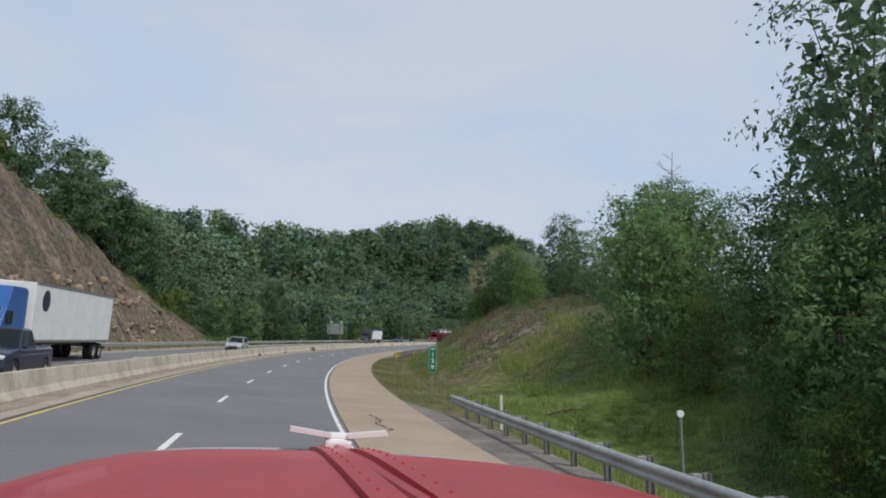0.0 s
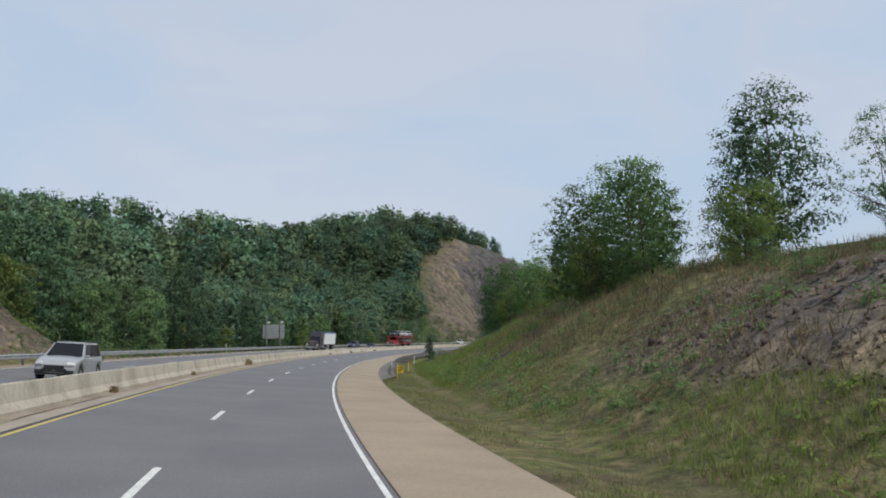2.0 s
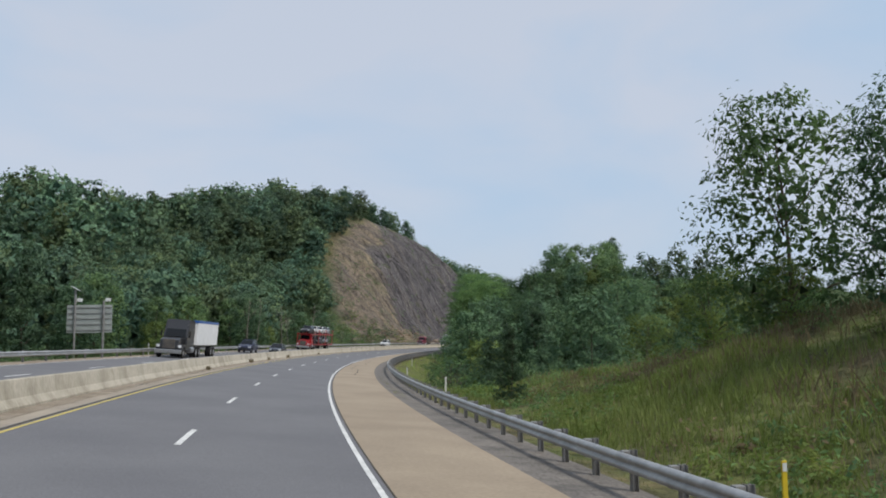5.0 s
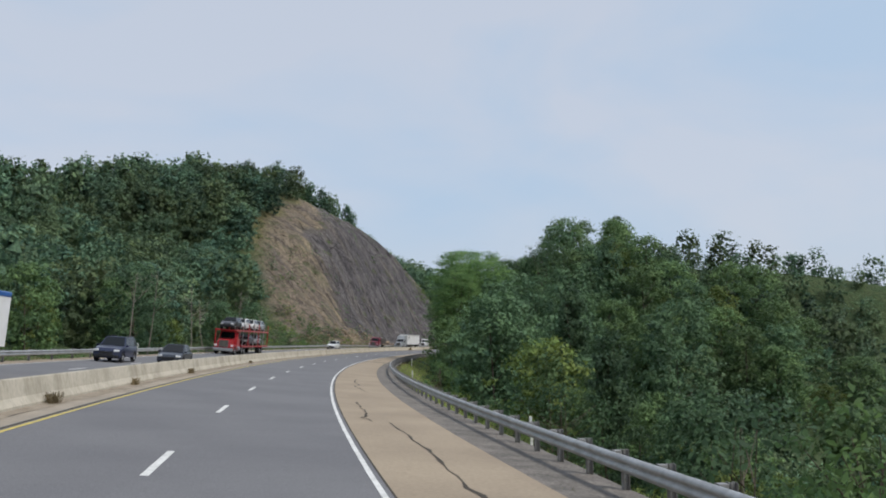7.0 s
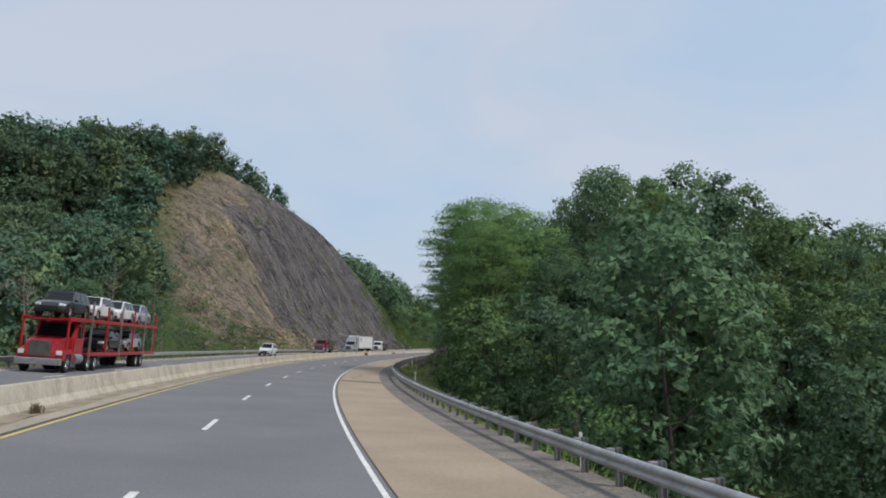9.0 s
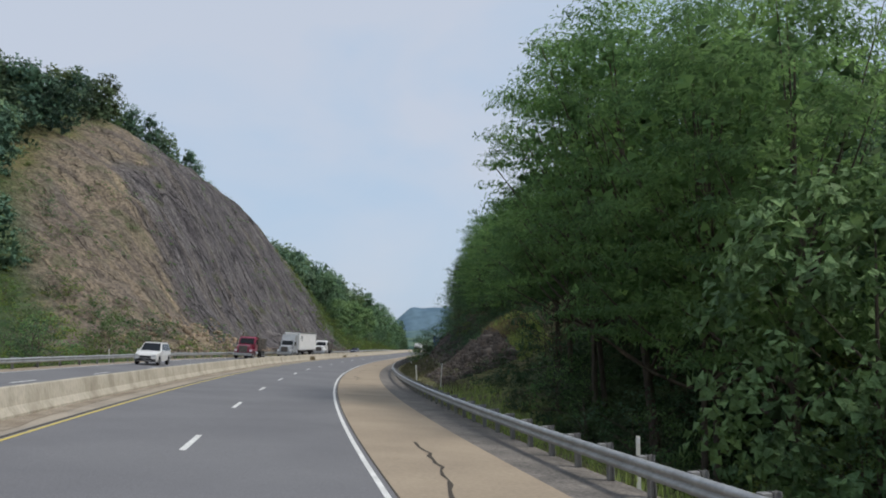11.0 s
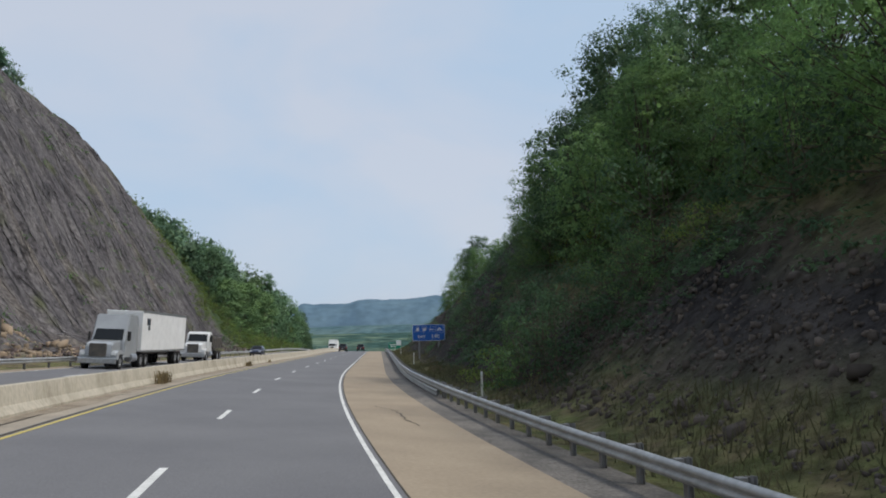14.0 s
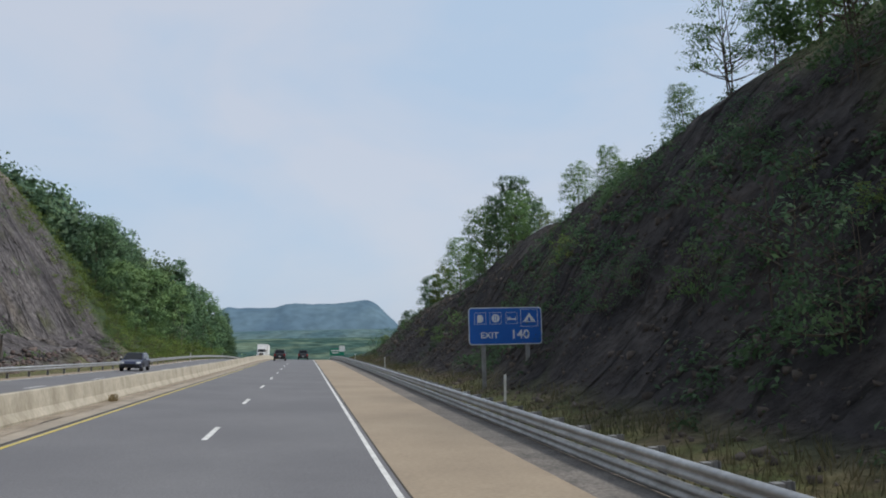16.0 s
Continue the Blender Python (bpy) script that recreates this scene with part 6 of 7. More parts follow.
def car_carrier(label):
    """A red lorry with an open two-deck car trailer; the cars on it are things of their own."""
    ob = tagged(new("car_carrier"), label, "truck")
    cab1 = tractor(ob, RED_PAINT, 11.0, sleeper=False)
    for k in (0.9, 2.2):
        axle(ob, cab1 - k)
    y0, y1 = cab1 - 0.3, cab1 - 16.5
    for z, a, c, name in ((2.95, 10.6, y1, "upper_deck"), (1.0, y0, y1, "lower_deck")):
        bm = bmesh.new()
        for side in (-1, 1):
            box(bm, side * 1.0, (a + c) / 2, z, 0.45, a - c, 0.1, 0.01)
            box(bm, side * 1.25, (a + c) / 2, z, 0.08, a - c, 0.22, 0.01)
        for k in range(9):
            box(bm, 0, a - 0.2 - k * (a - c - 0.4) / 8, z - 0.06, 2.4, 0.1, 0.1)
        part(name, bm, RED_PAINT, ob)
    for side in (-1, 1):
        for k in range(6):
            y = y0 - 0.4 - k * (y0 - y1 - 0.8) / 5
            bm = bmesh.new()
            box(bm, side * 1.25, y, 2.4, 0.1, 0.14, 3.0 if k % 2 else 3.4, 0, Matrix.Rotation(0.0, 4, "X"))
            part("upright", bm, RED_PAINT if k % 2 else ALLOY, ob)
        bm = bmesh.new()
        cyl(bm, (side * 1.2, 10.5, 1.2), (side * 1.2, 10.5, 3.0), 0.07)
        part("head_ramp_post", bm, RED_PAINT, ob)
    bm = bmesh.new()
    box(bm, 0, (y0 + y1) / 2, 0.8, 0.9, y0 - y1, 0.2)
    part("undercarriage", bm, DIRTY, ob)
    for k in (3.6, 4.9):
        axle(ob, y1 + k, r=0.45)
    return ob


carrier = park(car_carrier("red lorry with a loaded open two-deck car trailer"), 295.0, OUTER)
for label, colour, kind, y, z in (("charcoal car riding on the carrier's upper deck", DARK_GREY, "suv", 8.2, 3.0), ("white car riding on the carrier's upper deck", WHITE_PAINT, "suv", 3.2, 3.0),
                                  ("white hatchback riding on the carrier's upper deck", WHITE_PAINT, "hatch", -1.8, 3.0), ("silver car riding on the carrier's upper deck", SILVER, "sedan", -6.4, 3.0),
                                  ("charcoal car riding on the carrier's lower deck", DARK_GREY, "sedan", 0.6, 1.05), ("silver car riding on the carrier's lower deck", SILVER, "hatch", -4.4, 1.05)):
    load = car(label, "car", colour, 4.5, 1.8, 1.5, kind)
    load.matrix_basis = carrier.matrix_basis @ pose(0, y, z)
# ---------------------------------------------------------------- signs, marker posts, small things
SIGN_GREEN = mat("green_sign_sheeting", (0.0, 0.20, 0.12), 0.45, other=(0.0, 0.17, 0.10), scale=2.0)
SIGN_BLUE = mat("blue_sign_sheeting", (0.015, 0.13, 0.50), 0.45, other=(0.015, 0.11, 0.43), scale=1.5)
SIGN_WHITE = mat("white_sign_sheeting", (0.75, 0.77, 0.78), 0.5, other=(0.66, 0.68, 0.69), scale=3.0)
SIGN_YELLOW = mat("yellow_sign_sheeting", (0.75, 0.50, 0.02), 0.5, other=(0.68, 0.44, 0.03), scale=3.0)
YELLOW_POST = mat("yellow_post_plastic", (0.70, 0.52, 0.03), 0.55, other=(0.6, 0.44, 0.04), scale=3.0)
WHITE_POST = mat("white_post_plastic", (0.72, 0.72, 0.68), 0.6, other=(0.58, 0.57, 0.53), scale=4.0)
SIGN_BACK = mat("grey_sign_back", (0.40, 0.43, 0.42), 0.6, 0.1, other=(0.33, 0.36, 0.35), scale=1.0)


def rounded(bm, x, z, w, h, r, y0, y1):
    """A plate with round corners, its middle at x, z, from y0 to y1."""
    pts = []
    for cx, cz, a0 in ((w / 2 - r, h / 2 - r, 0), (-w / 2 + r, h / 2 - r, 90), (-w / 2 + r, -h / 2 + r, 180), (w / 2 - r, -h / 2 + r, 270)):
        for k in range(5):
            a = radians(a0 + 22.5 * k)
            pts.append((x + cx + r * math.cos(a), z + cz + r * math.sin(a)))
    va, vb = [bm.verts.new((p, y0, q)) for p, q in pts], [bm.verts.new((p, y1, q)) for p, q in pts]
    fs = [bm.faces.new(va), bm.faces.new(list(reversed(vb)))]
    n = len(pts)
    for i in range(n):
        fs.append(bm.faces.new((va[i], va[(i + 1) % n], vb[(i + 1) % n], vb[i])))
    bmesh.ops.recalc_face_normals(bm, faces=fs)


def words(text, x, z, size, y, parent, material, wide=1.0):
    """Lettering of the built-in font as a mesh, reading from -y."""
    cu = bpy.data.curves.new("lettering", "FONT")
    cu.body, cu.size, cu.extrude, cu.align_x, cu.align_y, cu.offset = text, size, 0.004, "CENTER", "CENTER", size * 0.018
    tmp = new("lettering_curve", cu)
    me = bpy.data.meshes.new_from_object(tmp.evaluated_get(bpy.context.evaluated_depsgraph_get()))
    bpy.data.objects.remove(tmp)
    bpy.data.curves.remove(cu)
    me.materials.clear()
    me.materials.append(material)
    ob = new("lettering", me)
    ob.parent = parent
    ob.matrix_basis = pose(x, y, z, 90) @ Matrix.Diagonal((wide, 1, 1, 1))
    return ob


def u_post(parent, x, z0, z1, material=POST, w=0.06, y=0.03):
    bm = bmesh.new()
    box(bm, x, y, (z0 + z1) / 2, w, 0.04, z1 - z0, 0.008)
    return part("post", bm, material, parent)


# mile marker
mile = tagged(new("mile_marker"), "tall narrow green mile marker sign on a steel post", "sign")
bm = bmesh.new()
rounded(bm, 0, 1.95, 0.36, 1.3, 0.03, -0.004, 0.004)
part("border", bm, SIGN_WHITE, mile, "white border")
bm = bmesh.new()
rounded(bm, 0, 1.95, 0.335, 1.275, 0.025, -0.009, 0.0)
part("panel", bm, SIGN_GREEN, mile)
words("MILE", 0, 2.46, 0.125, -0.014, mile, SIGN_WHITE)
for i, d in enumerate("139"):
    words(d, 0, 2.17 - 0.32 * i, 0.33, -0.014, mile, SIGN_WHITE)
u_post(mile, 0, -0.3, 2.5)
mile.matrix_basis = pose(*spot(41.0, 6.95), 0, 1.6, facing(41) - 8)

# service sign
service = tagged(new("service_sign"), "blue motorway service sign with white symbols on two posts", "sign")
SW, SH, SZ = 3.66, 1.83, 3.35
bm = bmesh.new()
rounded(bm, 0, SZ, SW, SH, 0.16, -0.01, 0.01)
part("border", bm, SIGN_WHITE, service, "white border")
bm = bmesh.new()
rounded(bm, 0, SZ, SW - 0.09, SH - 0.09, 0.13, -0.018, 0.0)
part("panel", bm, SIGN_BLUE, service)
words("EXIT", -0.80, SZ - 0.46, 0.40, -0.026, service, SIGN_WHITE, 1.1)
words("140", 0.72, SZ - 0.44, 0.60, -0.026, service, SIGN_WHITE, 1.05)


def symbol(x, draw, size=0.56, edge=0.015):
    """A square symbol panel with a thin white edge, and its white shape."""
    bm = bmesh.new()
    h = size / 2
    for p, q, w, d in ((0, h, size, edge), (0, -h, size, edge), (h, 0, edge, size), (-h, 0, edge, size)):
        box(bm, x + p, -0.022, SZ + 0.38 + q, w, 0.008, d)
    frame_ob = part("symbol", bm, SIGN_WHITE, service, "white symbol in a thin white frame")
    bm = bmesh.new()
    draw(bm, x, SZ + 0.38)
    part("shape", bm, SIGN_WHITE, frame_ob)


def plate(bm, pts, y=-0.024):
    va, vb = [bm.verts.new((p, y - 0.004, q)) for p, q in pts], [bm.verts.new((p, y + 0.004, q)) for p, q in pts]
    n = len(pts)
    fs = [bm.faces.new(va), bm.faces.new(list(reversed(vb)))]
    for i in range(n):
        fs.append(bm.faces.new((va[i], va[(i + 1) % n], vb[(i + 1) % n], vb[i])))
    bmesh.ops.recalc_face_normals(bm, faces=fs)


def fuel(bm, x, z):
    plate(bm, [(x - 0.14, z - 0.2), (x + 0.08, z - 0.2), (x + 0.08, z + 0.18), (x - 0.1, z + 0.18), (x - 0.14, z + 0.1)])
    plate(bm, [(x + 0.10, z - 0.15), (x + 0.15, z - 0.15), (x + 0.15, z + 0.12), (x + 0.10, z + 0.15)])


def meal(bm, x, z):
    cyl(bm, (x, -0.02, z), (x, -0.028, z), 0.2, 0.2, 24)


def cutlery(bm, x, z):
    for k in (-0.05, 0.05):
        box(bm, x + k, -0.032, z, 0.028, 0.006, 0.27)


def bed(bm, x, z):
    box(bm, x, -0.024, z - 0.05, 0.4, 0.008, 0.07)
    for k in (-0.2, 0.2):
        box(bm, x + k, -0.024, z - 0.03, 0.03, 0.008, 0.2)
    box(bm, x - 0.1, -0.024, z + 0.03, 0.1, 0.008, 0.06)


def tent(bm, x, z):
    plate(bm, [(x - 0.30, z - 0.16), (x - 0.1, z - 0.16), (x, z + 0.06), (x + 0.1, z - 0.16), (x + 0.30, z - 0.16), (x + 0.02, z + 0.22), (x - 0.02, z + 0.22)])
    box(bm, x, -0.024, z - 0.19, 0.66, 0.008, 0.03)


symbol(-1.25, fuel)
symbol(-0.48, meal)
symbol(0.32, bed)
symbol(1.20, tent, 0.84, 0.02)
bm = bmesh.new()
cutlery(bm, -0.48, SZ + 0.38)
part("cutlery", bm, SIGN_BLUE, service)
for x in (-1.1, 1.1):
    bm = bmesh.new()
    box(bm, x, 0.09, 1.2, 0.2, 0.15, 5.0, 0.01)
    part("post", bm, POST, service)
service.matrix_basis = pose(*on_road(462, 10.0, 0.15), 0, 0, facing(462) - 4)

# sign backs seen from behind, with lamps
board = tagged(new("highway_sign"), "grey back of a large sign with lamps on two posts", "sign")
bm = bmesh.new()
box(bm, 0, 0, 5.2, 4.3, 0.06, 2.75, 0.02)
part("panel", bm, SIGN_BACK, board)
for k in range(5):
    bm = bmesh.new()
    box(bm, 0, -0.06, 4.1 + 0.55 * k, 4.2, 0.06, 0.06)
    part("stiffener", bm, POST, board)
for x in (-1.35, 1.35):
    bm = bmesh.new()
    cyl(bm, (x, -0.14, -1.5), (x, -0.14, 7.0 if x > 0 else 8.1), 0.11)
    part("post", bm, POST, board)
    bm = bmesh.new()
    box(bm, x + 0.35, 0.05, 7.05, 0.5, 0.3, 0.35, 0.08)
    part("lamp", bm, LAMP, board, "pale warning lamp")
bm = bmesh.new()
box(bm, 0, 0, 0, 0.9, 0.7, 0.05, 0.01, Matrix.Translation((-1.35, -0.1, 8.2)) @ Matrix.Rotation(0.5, 4, "Y"))
part("solar_panel", bm, SIGN_BACK, board)
board.matrix_basis = pose(*on_road(215, -23.2, -2.1), 0, 0, facing(215) + 3)

# green direction signs far off
far_sign = tagged(new("direction_sign"), "green direction sign on two posts with a small route shield", "sign")
bm = bmesh.new()
rounded(bm, 0, 4.2, 4.6, 2.2, 0.2, -0.02, 0.02)
part("panel", bm, SIGN_GREEN, far_sign)
for k, w in ((0.4, 2.6), (-0.3, 1.9)):
    bm = bmesh.new()
    box(bm, -0.6, -0.03, 4.2 + k, w, 0.02, 0.34)
    part("lettering_bar", bm, SIGN_WHITE, far_sign)
bm = bmesh.new()
rounded(bm, 1.6, 5.2, 1.8, 1.9, 0.3, -0.05, -0.03)
part("route_shield", bm, SIGN_WHITE, far_sign)
for x in (-1.5, 1.5):
    u_post(far_sign, x, -2.0, 5.0, w=0.2)
far_sign.matrix_basis = pose(*on_road(690, 10.5, -0.3), 0, 0, facing(690))

# striped marker and flared end where the long guardrail begins
marker = tagged(new("object_marker"), "yellow and black striped marker on a yellow post", "sign")
bm = bmesh.new()
box(bm, 0, 0, 0.5, 0.09, 0.05, 1.5, 0.015)
part("post", bm, YELLOW_POST, marker)
bm = bmesh.new()
rounded(bm, 0.30, 0.68, 0.46, 0.56, 0.03, -0.034, -0.028)
part("panel", bm, SIGN_YELLOW, marker)
for k in range(3):
    bm = bmesh.new()
    c = -0.16 + 0.19 * k
    pts = [(0.08, 0.42 + c + 0.10), (0.52, 0.42 + c + 0.44), (0.52, 0.42 + c + 0.54), (0.08, 0.42 + c + 0.20)]
    pts = [(p, min(max(q, 0.415), 0.945)) for p, q in pts]
    if len({round(q, 3) for _, q in pts}) > 2:
        plate(bm, pts, -0.038)
        part("stripe", bm, BLACK, marker)
    else:
        bm.free()
marker.matrix_basis = pose(*spot(123.0, 6.45, 0.0), 0, 0, facing(123))
flare = tagged(new("guardrail_end"), "flat steel end plate of the guardrail", "guardrail", kind="structure")
bm = bmesh.new()
box(bm, 0, 0, 0.42, 0.02, 1.1, 0.62, 0.01)
box(bm, 0.0, 0.5, 0.1, 0.05, 0.05, 0.9)
part("end_plate", bm, STEEL, flare)
flare.matrix_basis = pose(*on_road(123.4, 6.12, -0.02), 0, 0, facing(123))

# delineators


def delineator(high, width, material, label):
    ob = tagged(new("delineator"), label, "marker post", "marker posts along the verge")
    bm = bmesh.new()
    box(bm, 0, 0, high / 2 - 0.2, width, 0.035, high + 0.4, 0.012)
    part("post", bm, material, ob)
    bm = bmesh.new()
    box(bm, 0, -0.022, high - 0.1, width * 0.8, 0.008, 0.13)
    part("reflector", bm, SIGN_WHITE, ob)
    return ob


first = delineator(1.25, 0.10, WHITE_POST, "white flexible marker post behind the guardrail")
for i, (s, o) in enumerate(((29.5, 7.9), (177, 8.0), (211.5, 8.0), (260, 8.1), (308.5, 7.9), (357, 7.8), (405.5, 7.8), (454, 7.9), (502, 7.9), (550, 7.9))):
    m = pose(*spot(s, o, 0.0), 0, 2 * math.sin(i * 2.1), facing(s))
    if i == 0:
        first.matrix_basis = m
    else:
        copy_thing(first, m)
yellow_one = delineator(1.2, 0.09, YELLOW_POST, "yellow flexible marker post behind the guardrail")
yellow_one.matrix_basis = pose(*spot(144, 7.9), 0, 1, facing(144))
far_first = delineator(1.1, 0.09, WHITE_POST, "small white marker post beyond the far guardrail")
for i in range(15):
    s = 20 + 48.6 * i
    m = pose(*on_road(s, -17.25, 0.0), 0, 0, facing(s))
    if i == 0:
        far_first.matrix_basis = m
    else:
        copy_thing(far_first, m)
pole = tagged(new("marker_pole"), "slim steel pole with a round white reflector", "marker post")
bm = bmesh.new()
cyl(bm, (0, 0, -0.3), (0, 0, 1.95), 0.03)
part("pole", bm, POST, pole)
bm = bmesh.new()
cyl(bm, (0, -0.03, 1.98), (0, 0.03, 1.98), 0.075, 0.075, 16)
part("reflector", bm, SIGN_WHITE, pole)
pole.matrix_basis = pose(*spot(16.0, 8.4), 0, -1, facing(16))
slim = tagged(new("marker_pole"), "slim leaning white marker pole behind the guardrail", "marker post")
bm = bmesh.new()
cyl(bm, (0, 0, -0.3), (0, 0, 1.6), 0.03)
part("pole", bm, WHITE_POST, slim)
bm = bmesh.new()
cyl(bm, (0, -0.03, 1.6), (0, 0.03, 1.6), 0.05, 0.05, 12)
part("reflector", bm, SIGN_WHITE, slim)
slim.matrix_basis = pose(*spot(345.5, 8.6), 0, 5, facing(345))

# dry weeds along the foot of the median wall
for i, (s, size) in enumerate(((127.5, 0.8), (128.6, 0.6), (190, 0.4), (211, 0.5), (222, 0.45), (236, 0.5), (262, 0.4), (410.5, 0.9), (411.6, 0.75), (442, 0.6), (455, 0.4), (104, 0.35), (86, 0.4), (440.8, 0.5))):
    gen = np.random.default_rng(500 + i)
    n = 110
    a, h = gen.uniform(0, 6.28, n), 0.62 * size * gen.uniform(0.3, 1.15, n)
    p0 = gen.normal(size=(n, 3)) * [0.14 * size, 0.4 * size, 0]
    tip = np.stack([np.cos(a) * h * 0.3, np.sin(a) * h * 0.3, h], 1)
    w = np.stack([-np.sin(a), np.cos(a), 0 * a], 1) * 0.006 * (1 + size)
    me = mesh_np("dry_weed", np.stack([p0 - w, p0 + w, p0 + tip + w * 1.5, p0 + tip * 1.04 - w * 1.5], 1).reshape(-1, 3), np.arange(4 * n).reshape(-1, 4), STRAW)
    weed = tagged(new("weed_clump", me), "dry weed clump at the foot of the median barrier", "weeds", "weeds along the median barrier")
    weed.matrix_basis = pose(*on_road(s, -6.75, -0.02), 0, 0, facing(s))

# crack patches and stains on the shoulder
STAIN = mat("dark_tar_patch", (0.12, 0.10, 0.08), 0.9, other=(0.2, 0.165, 0.12), scale=2.0)
for s0, s1, o0, o1 in ((296.5, 299.0, 1.95, 4.8), (333, 333.25, 2.2, 4.6), (118.5, 118.65, 2.6, 4.4), (345, 345.2, 2.0, 4.7)):
    tagged(new("tar_patch", strip("tar_patch", o0, o1, -0.002, STAIN, ss=np.linspace(s0, s1, 3))), "dark tar patch across the paved shoulder", "road patch", kind="structure")
for seed, s0, o0, length in ((1, 197, 3.2, 14), (2, 211, 2.7, 9), (3, 228, 3.4, 16), (4, 22, 3.0, 5), (5, 352, 3.2, 8), (6, 372, 2.8, 10), (7, 394, 3.6, 7), (8, 300, 3.4, 12)):
    gen = np.random.default_rng(seed)
    k = np.linspace(s0, s0 + length, 22)
    o = o0 + np.cumsum(gen.normal(size=22) * 0.09)
    w = np.abs(gen.normal(size=22)) * 0.02 + 0.012
    v = []
    for a, b, c in zip(k, o, w):
        v += [on_road(a, b - c, 0.002), on_road(a, b + c, 0.002)]
    me = mesh_np("crack", np.array(v), np.array([(2 * i, 2 * i + 1, 2 * i + 3, 2 * i + 2) for i in range(21)]), JOINT)
    tagged(new("road_crack", me), "winding dark crack in the paved shoulder", "road crack", kind="structure")
drift = np.arange(-60, 640, 1.5)
me, ds, do = sheet("dirt_drift", drift, np.linspace(-6.96, -6.45, 3), lambda S, O: road_z(S, O) + 0.004, DIRT)
for v, a, b in zip(me.vertices, ds, do):
    if b > -6.5:                                         # its edge wanders
        v.co = on_road(a, b + 0.32 * float(fbm(np.array(a / 3.0), np.array(1.0), 91, 3)), 0.004)
tagged(new("dirt_drift", me), "washed dirt and gravel along the barrier's foot", "dirt", kind="structure")
# seam between asphalt and the pale strip, and along the shoulder
for o, w, label in ((-5.86, 0.05, "dark worn seam beside the yellow line"), (-6.55, 0.03, "dark joint along the median strip"), (1.84, 0.02, "joint between road and shoulder")):
    tagged(new("road_seam", strip("road_seam", o - w, o + w, 0.003, JOINT)), label, "road seam", kind="structure")
# ---------------------------------------------------------------- the red truck's front end, standing where the drive begins
HOOD_RED = mat("worn_red_enamel", (0.40, 0.026, 0.034), 0.42, other=(0.31, 0.022, 0.028), scale=1.3, fine=(20.0, 0.1), spec=0.3, coat=0.15)
BRIGHT = mat("polished_aluminium", (0.86, 0.86, 0.86), 0.3, 0.25, other=(0.78, 0.78, 0.78), scale=9.0)
PRIMER = mat("grey_edge_seal", (0.30, 0.32, 0.32), 0.6, other=(0.22, 0.23, 0.23), scale=8.0)
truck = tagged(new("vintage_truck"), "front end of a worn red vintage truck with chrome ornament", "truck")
HX, Y_FRONT, Y_BACK = 0.25, 2.62, 0.55           # middle of the hood, its nose and its cowl


def hood_z(x, y):
    """The hood's top: a crowned sheet that falls towards the nose and the sides."""
    t = (y - Y_BACK) / (Y_FRONT - Y_BACK)
    half = 0.86 + 0.20 * (1 - t)
    k = min(1.0, abs(x - HX) / half)
    return 1.99 - 0.085 * t - 0.05 * t ** 6 - 0.04 * k ** 2 - 0.20 * k ** 7


bm = bmesh.new()
nx, ny = 28, 20
grid = []
for j in range(ny + 1):
    t = j / ny
    y = Y_BACK + (Y_FRONT - Y_BACK) * t
    half = 0.86 + 0.20 * (1 - t)
    grid.append([bm.verts.new((HX + half * (2 * i / nx - 1), y - 0.10 * abs(2 * i / nx - 1) ** 4 * t, hood_z(HX + half * (2 * i / nx - 1), y))) for i in range(nx + 1)])
for j in range(ny):
    for i in range(nx):
        bm.faces.new((grid[j][i], grid[j][i + 1], grid[j + 1][i + 1], grid[j + 1][i]))
edge = [grid[0], [r[-1] for r in grid], list(reversed(grid[-1])), list(reversed([r[0] for r in grid]))]
for line in edge:
    low = [bm.verts.new((v.co.x, v.co.y, v.co.z - 0.05)) for v in line]
    for a in range(len(line) - 1):
        bm.faces.new((line[a], line[a + 1], low[a + 1], low[a]))
hood_part = part("hood", bm, HOOD_RED, truck, smooth=True)
bm = bmesh.new()
for i in range(nx):
    a, b = (HX + 0.86 * (2 * k / nx - 1) for k in (i, i + 1))
    ya, yb = (Y_FRONT - 0.10 * abs(2 * k / nx - 1) ** 4 + 0.012 for k in (i, i + 1))
    cyl(bm, (a, ya, hood_z(a, Y_FRONT) - 0.012), (b, yb, hood_z(b, Y_FRONT) - 0.012), 0.022, 0.022, 6)
part("edge_seal", bm, PRIMER, hood_part, "grey seal along the hood's front edge")
bm = bmesh.new()
for k in range(15):
    x = HX - 0.80 + 1.60 * k / 14
    y = Y_FRONT - 0.10 * abs((x - HX) / 0.86) ** 4 - 0.02
    bmesh.ops.create_uvsphere(bm, u_segments=8, v_segments=5, radius=0.009, matrix=Matrix.Translation((x, y, hood_z(x, Y_FRONT - 0.02))))
part("edge_rivets", bm, PRIMER, hood_part)
bm = bmesh.new()
bmesh.ops.create_uvsphere(bm, u_segments=8, v_segments=5, radius=0.004)
rivet = bpy.data.meshes.new("rivet")
bm.to_mesh(rivet)
bm.free()
rivet.materials.append(HOOD_RED)
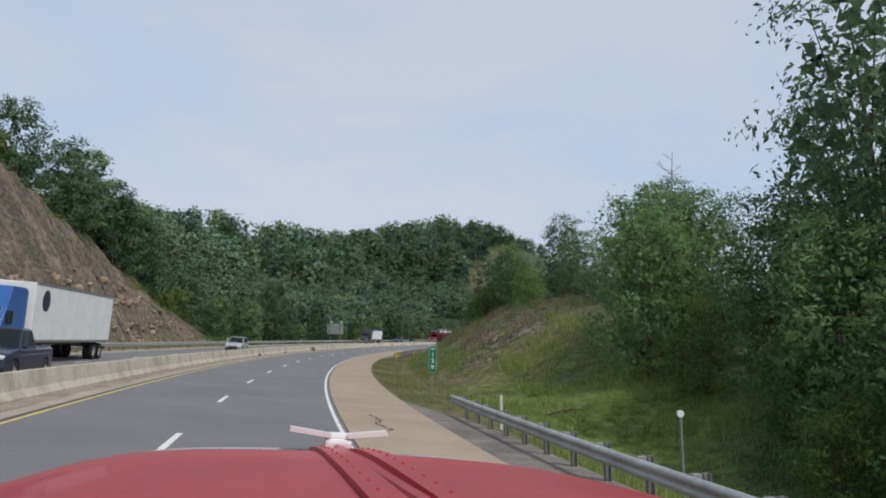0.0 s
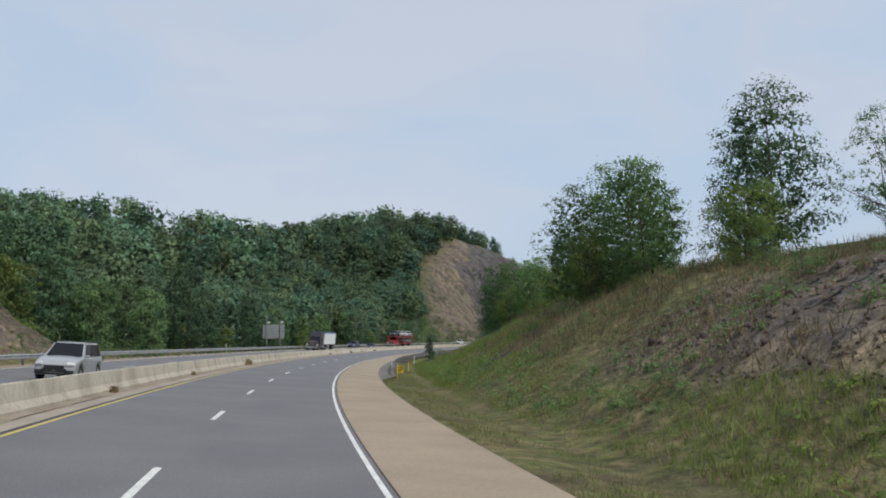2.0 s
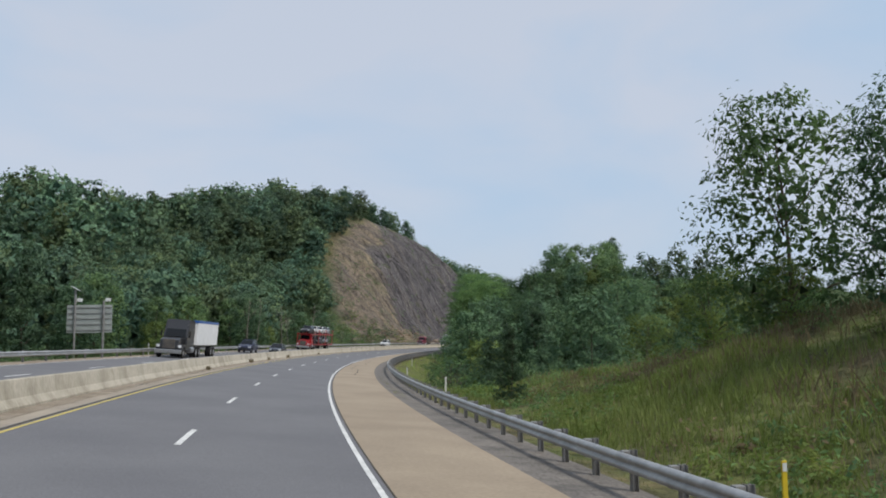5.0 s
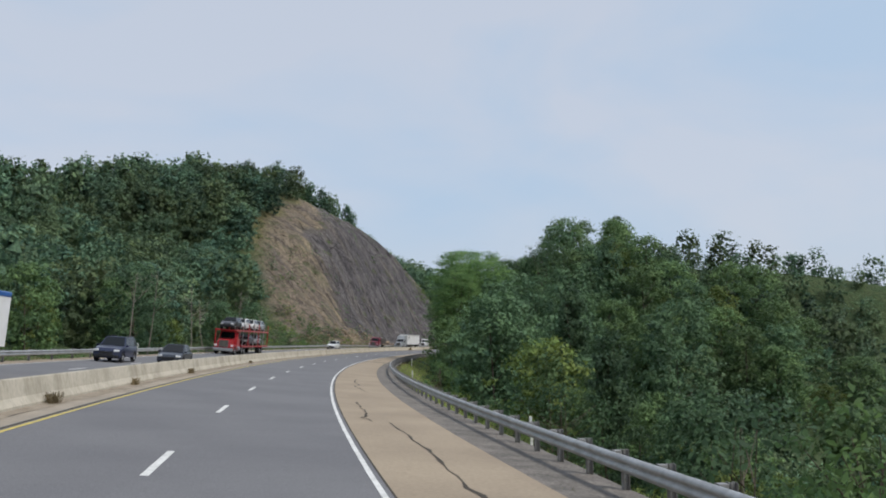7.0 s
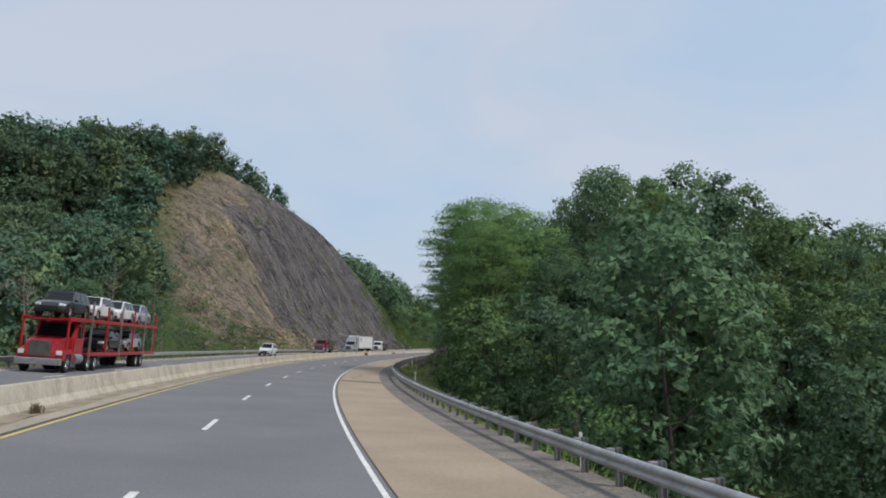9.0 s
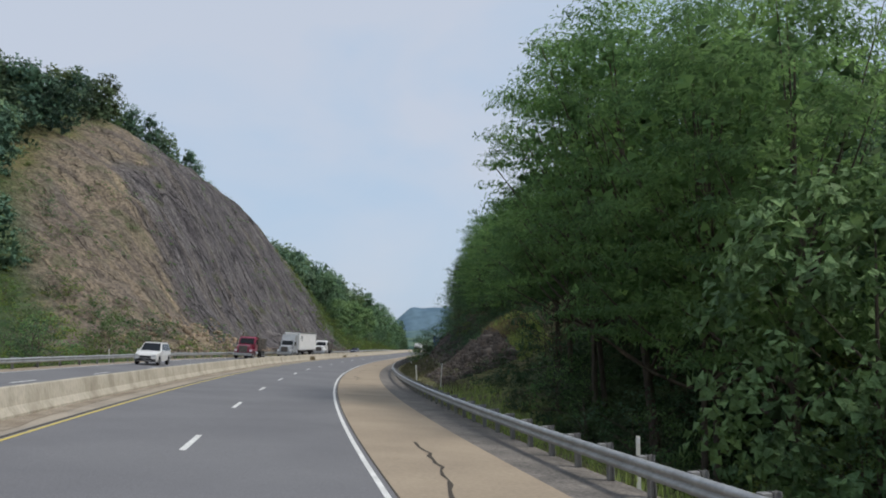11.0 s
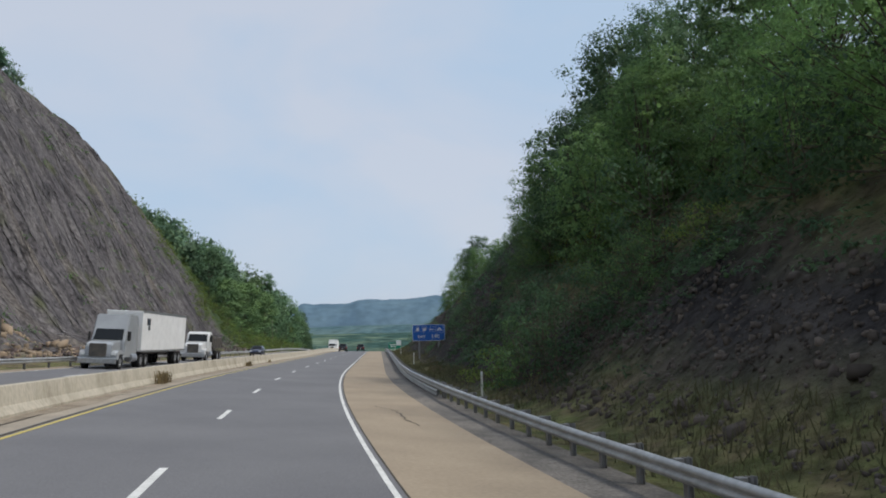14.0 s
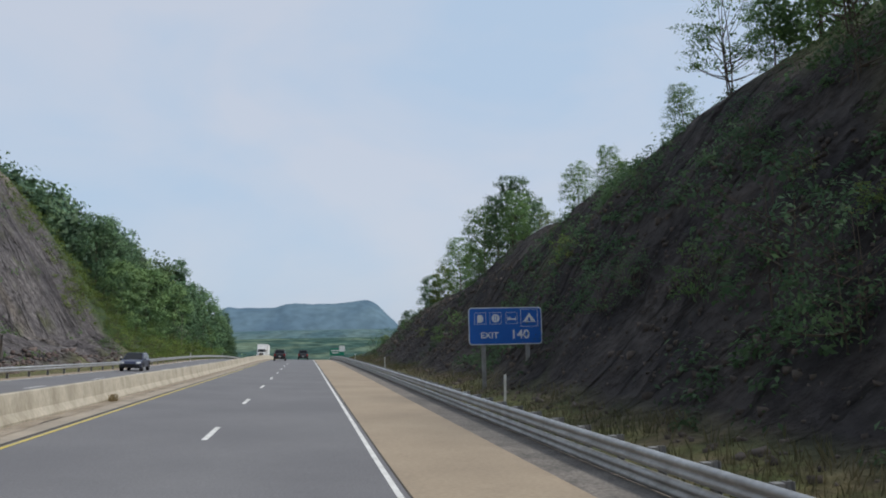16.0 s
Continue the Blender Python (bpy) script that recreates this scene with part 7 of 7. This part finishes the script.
for side in (-1, 1):                                     # the raised hinge strips with their rivets
    bm = bmesh.new()
    xs, ys = HX + side * 0.055, [Y_BACK + (Y_FRONT - 0.04 - Y_BACK) * k / 14 for k in range(15)]
    prism(bm, [(y, hood_z(xs, y) + 0.012) for y in ys] + [(y, hood_z(xs, y) - 0.01) for y in reversed(ys)], xs - 0.03, xs + 0.03)
    part("hinge_strip", bm, HOOD_RED, hood_part)
    for k in range(18):
        y = Y_BACK + 0.08 + (Y_FRONT - Y_BACK - 0.16) * k / 17
        x = HX + side * 0.06
        piece("rivet", rivet, hood_part, Matrix.Translation((x, y, hood_z(x, y) + 0.012)))
bm = bmesh.new()
cyl(bm, (HX, Y_BACK, hood_z(HX, Y_BACK) + 0.012), (HX, Y_FRONT - 0.05, hood_z(HX, Y_FRONT - 0.05) + 0.012), 0.02, 0.016, 10)
part("hinge_tube", bm, HOOD_RED, hood_part)
ornament = new("ornament")
ornament.parent = truck
tagged(ornament, "polished chrome winged ornament")
bm = bmesh.new()
box(bm, HX, Y_FRONT - 0.05, 1.878, 0.085, 0.07, 0.06, 0.012)
box(bm, HX, Y_FRONT - 0.05, 1.905, 0.07, 0.05, 0.04, 0.012)
part("ornament_base", bm, BRIGHT, ornament)
for side in (-1, 1):
    bm = bmesh.new()
    prism(bm, [(Y_FRONT - 0.085, -0.007), (Y_FRONT - 0.02, -0.004), (Y_FRONT - 0.02, 0.004), (Y_FRONT - 0.085, 0.007)], 0.0, 0.125,
          Matrix.Translation((HX + side * 0.025, 0, 1.918)) @ Matrix.Rotation(-side * 0.12 if side > 0 else 0.12, 4, "Y") @ Matrix.Diagonal((side, 1, 1, 1)))
    part("wing", bm, BRIGHT, ornament)
for side in (-1, 1):                                     # sides, fenders and wheels below
    bm = bmesh.new()
    prism(bm, [(Y_BACK, 1.2), (Y_BACK, 1.72), (Y_FRONT - 0.12, 1.62), (Y_FRONT - 0.12, 0.75), (1.2, 0.75)], HX + side * 0.82, HX + side * 0.855)
    part("hood_side", bm, HOOD_RED, truck)
    bm = bmesh.new()
    arc = [(1.75 + 0.72 * math.cos(a), 0.55 + 0.60 * math.sin(a)) for a in [math.pi * k / 10 for k in range(11)]]
    inner = [(1.75 + 0.66 * math.cos(a), 0.55 + 0.54 * math.sin(a)) for a in [math.pi * k / 10 for k in range(10, -1, -1)]]
    prism(bm, arc + inner, HX + side * 0.92, HX + side * 1.2)
    part("fender", bm, HOOD_RED, truck)
    wheel(truck, HX + side * 1.04, 1.75, 0.5, 0.26, side)
    bm = bmesh.new()
    cyl(bm, (HX + side * 0.98, Y_FRONT - 0.35, 1.25), (HX + side * 0.98, Y_FRONT - 0.1, 1.25), 0.08, 0.14, 16)
    part("headlight", bm, CHROME, truck)
bm = bmesh.new()
box(bm, HX, Y_FRONT - 0.14, 1.22, 1.2, 0.08, 0.95, 0.03)
for k in range(9):
    box(bm, HX - 0.5 + 0.125 * k, Y_FRONT - 0.09, 1.2, 0.03, 0.04, 0.85)
part("grille", bm, CHROME, truck)
bm = bmesh.new()
box(bm, HX, Y_FRONT + 0.12, 0.6, 2.3, 0.14, 0.24, 0.03)
for side in (-1, 1):
    box(bm, HX + side * 0.4, 1.55, 0.62, 0.12, 2.9, 0.2)
part("bumper_and_frame", bm, DIRTY, truck)
truck.matrix_basis = pose(-0.16, 0, 0.015, 0, math.degrees(math.atan(0.083)) * 0.95)
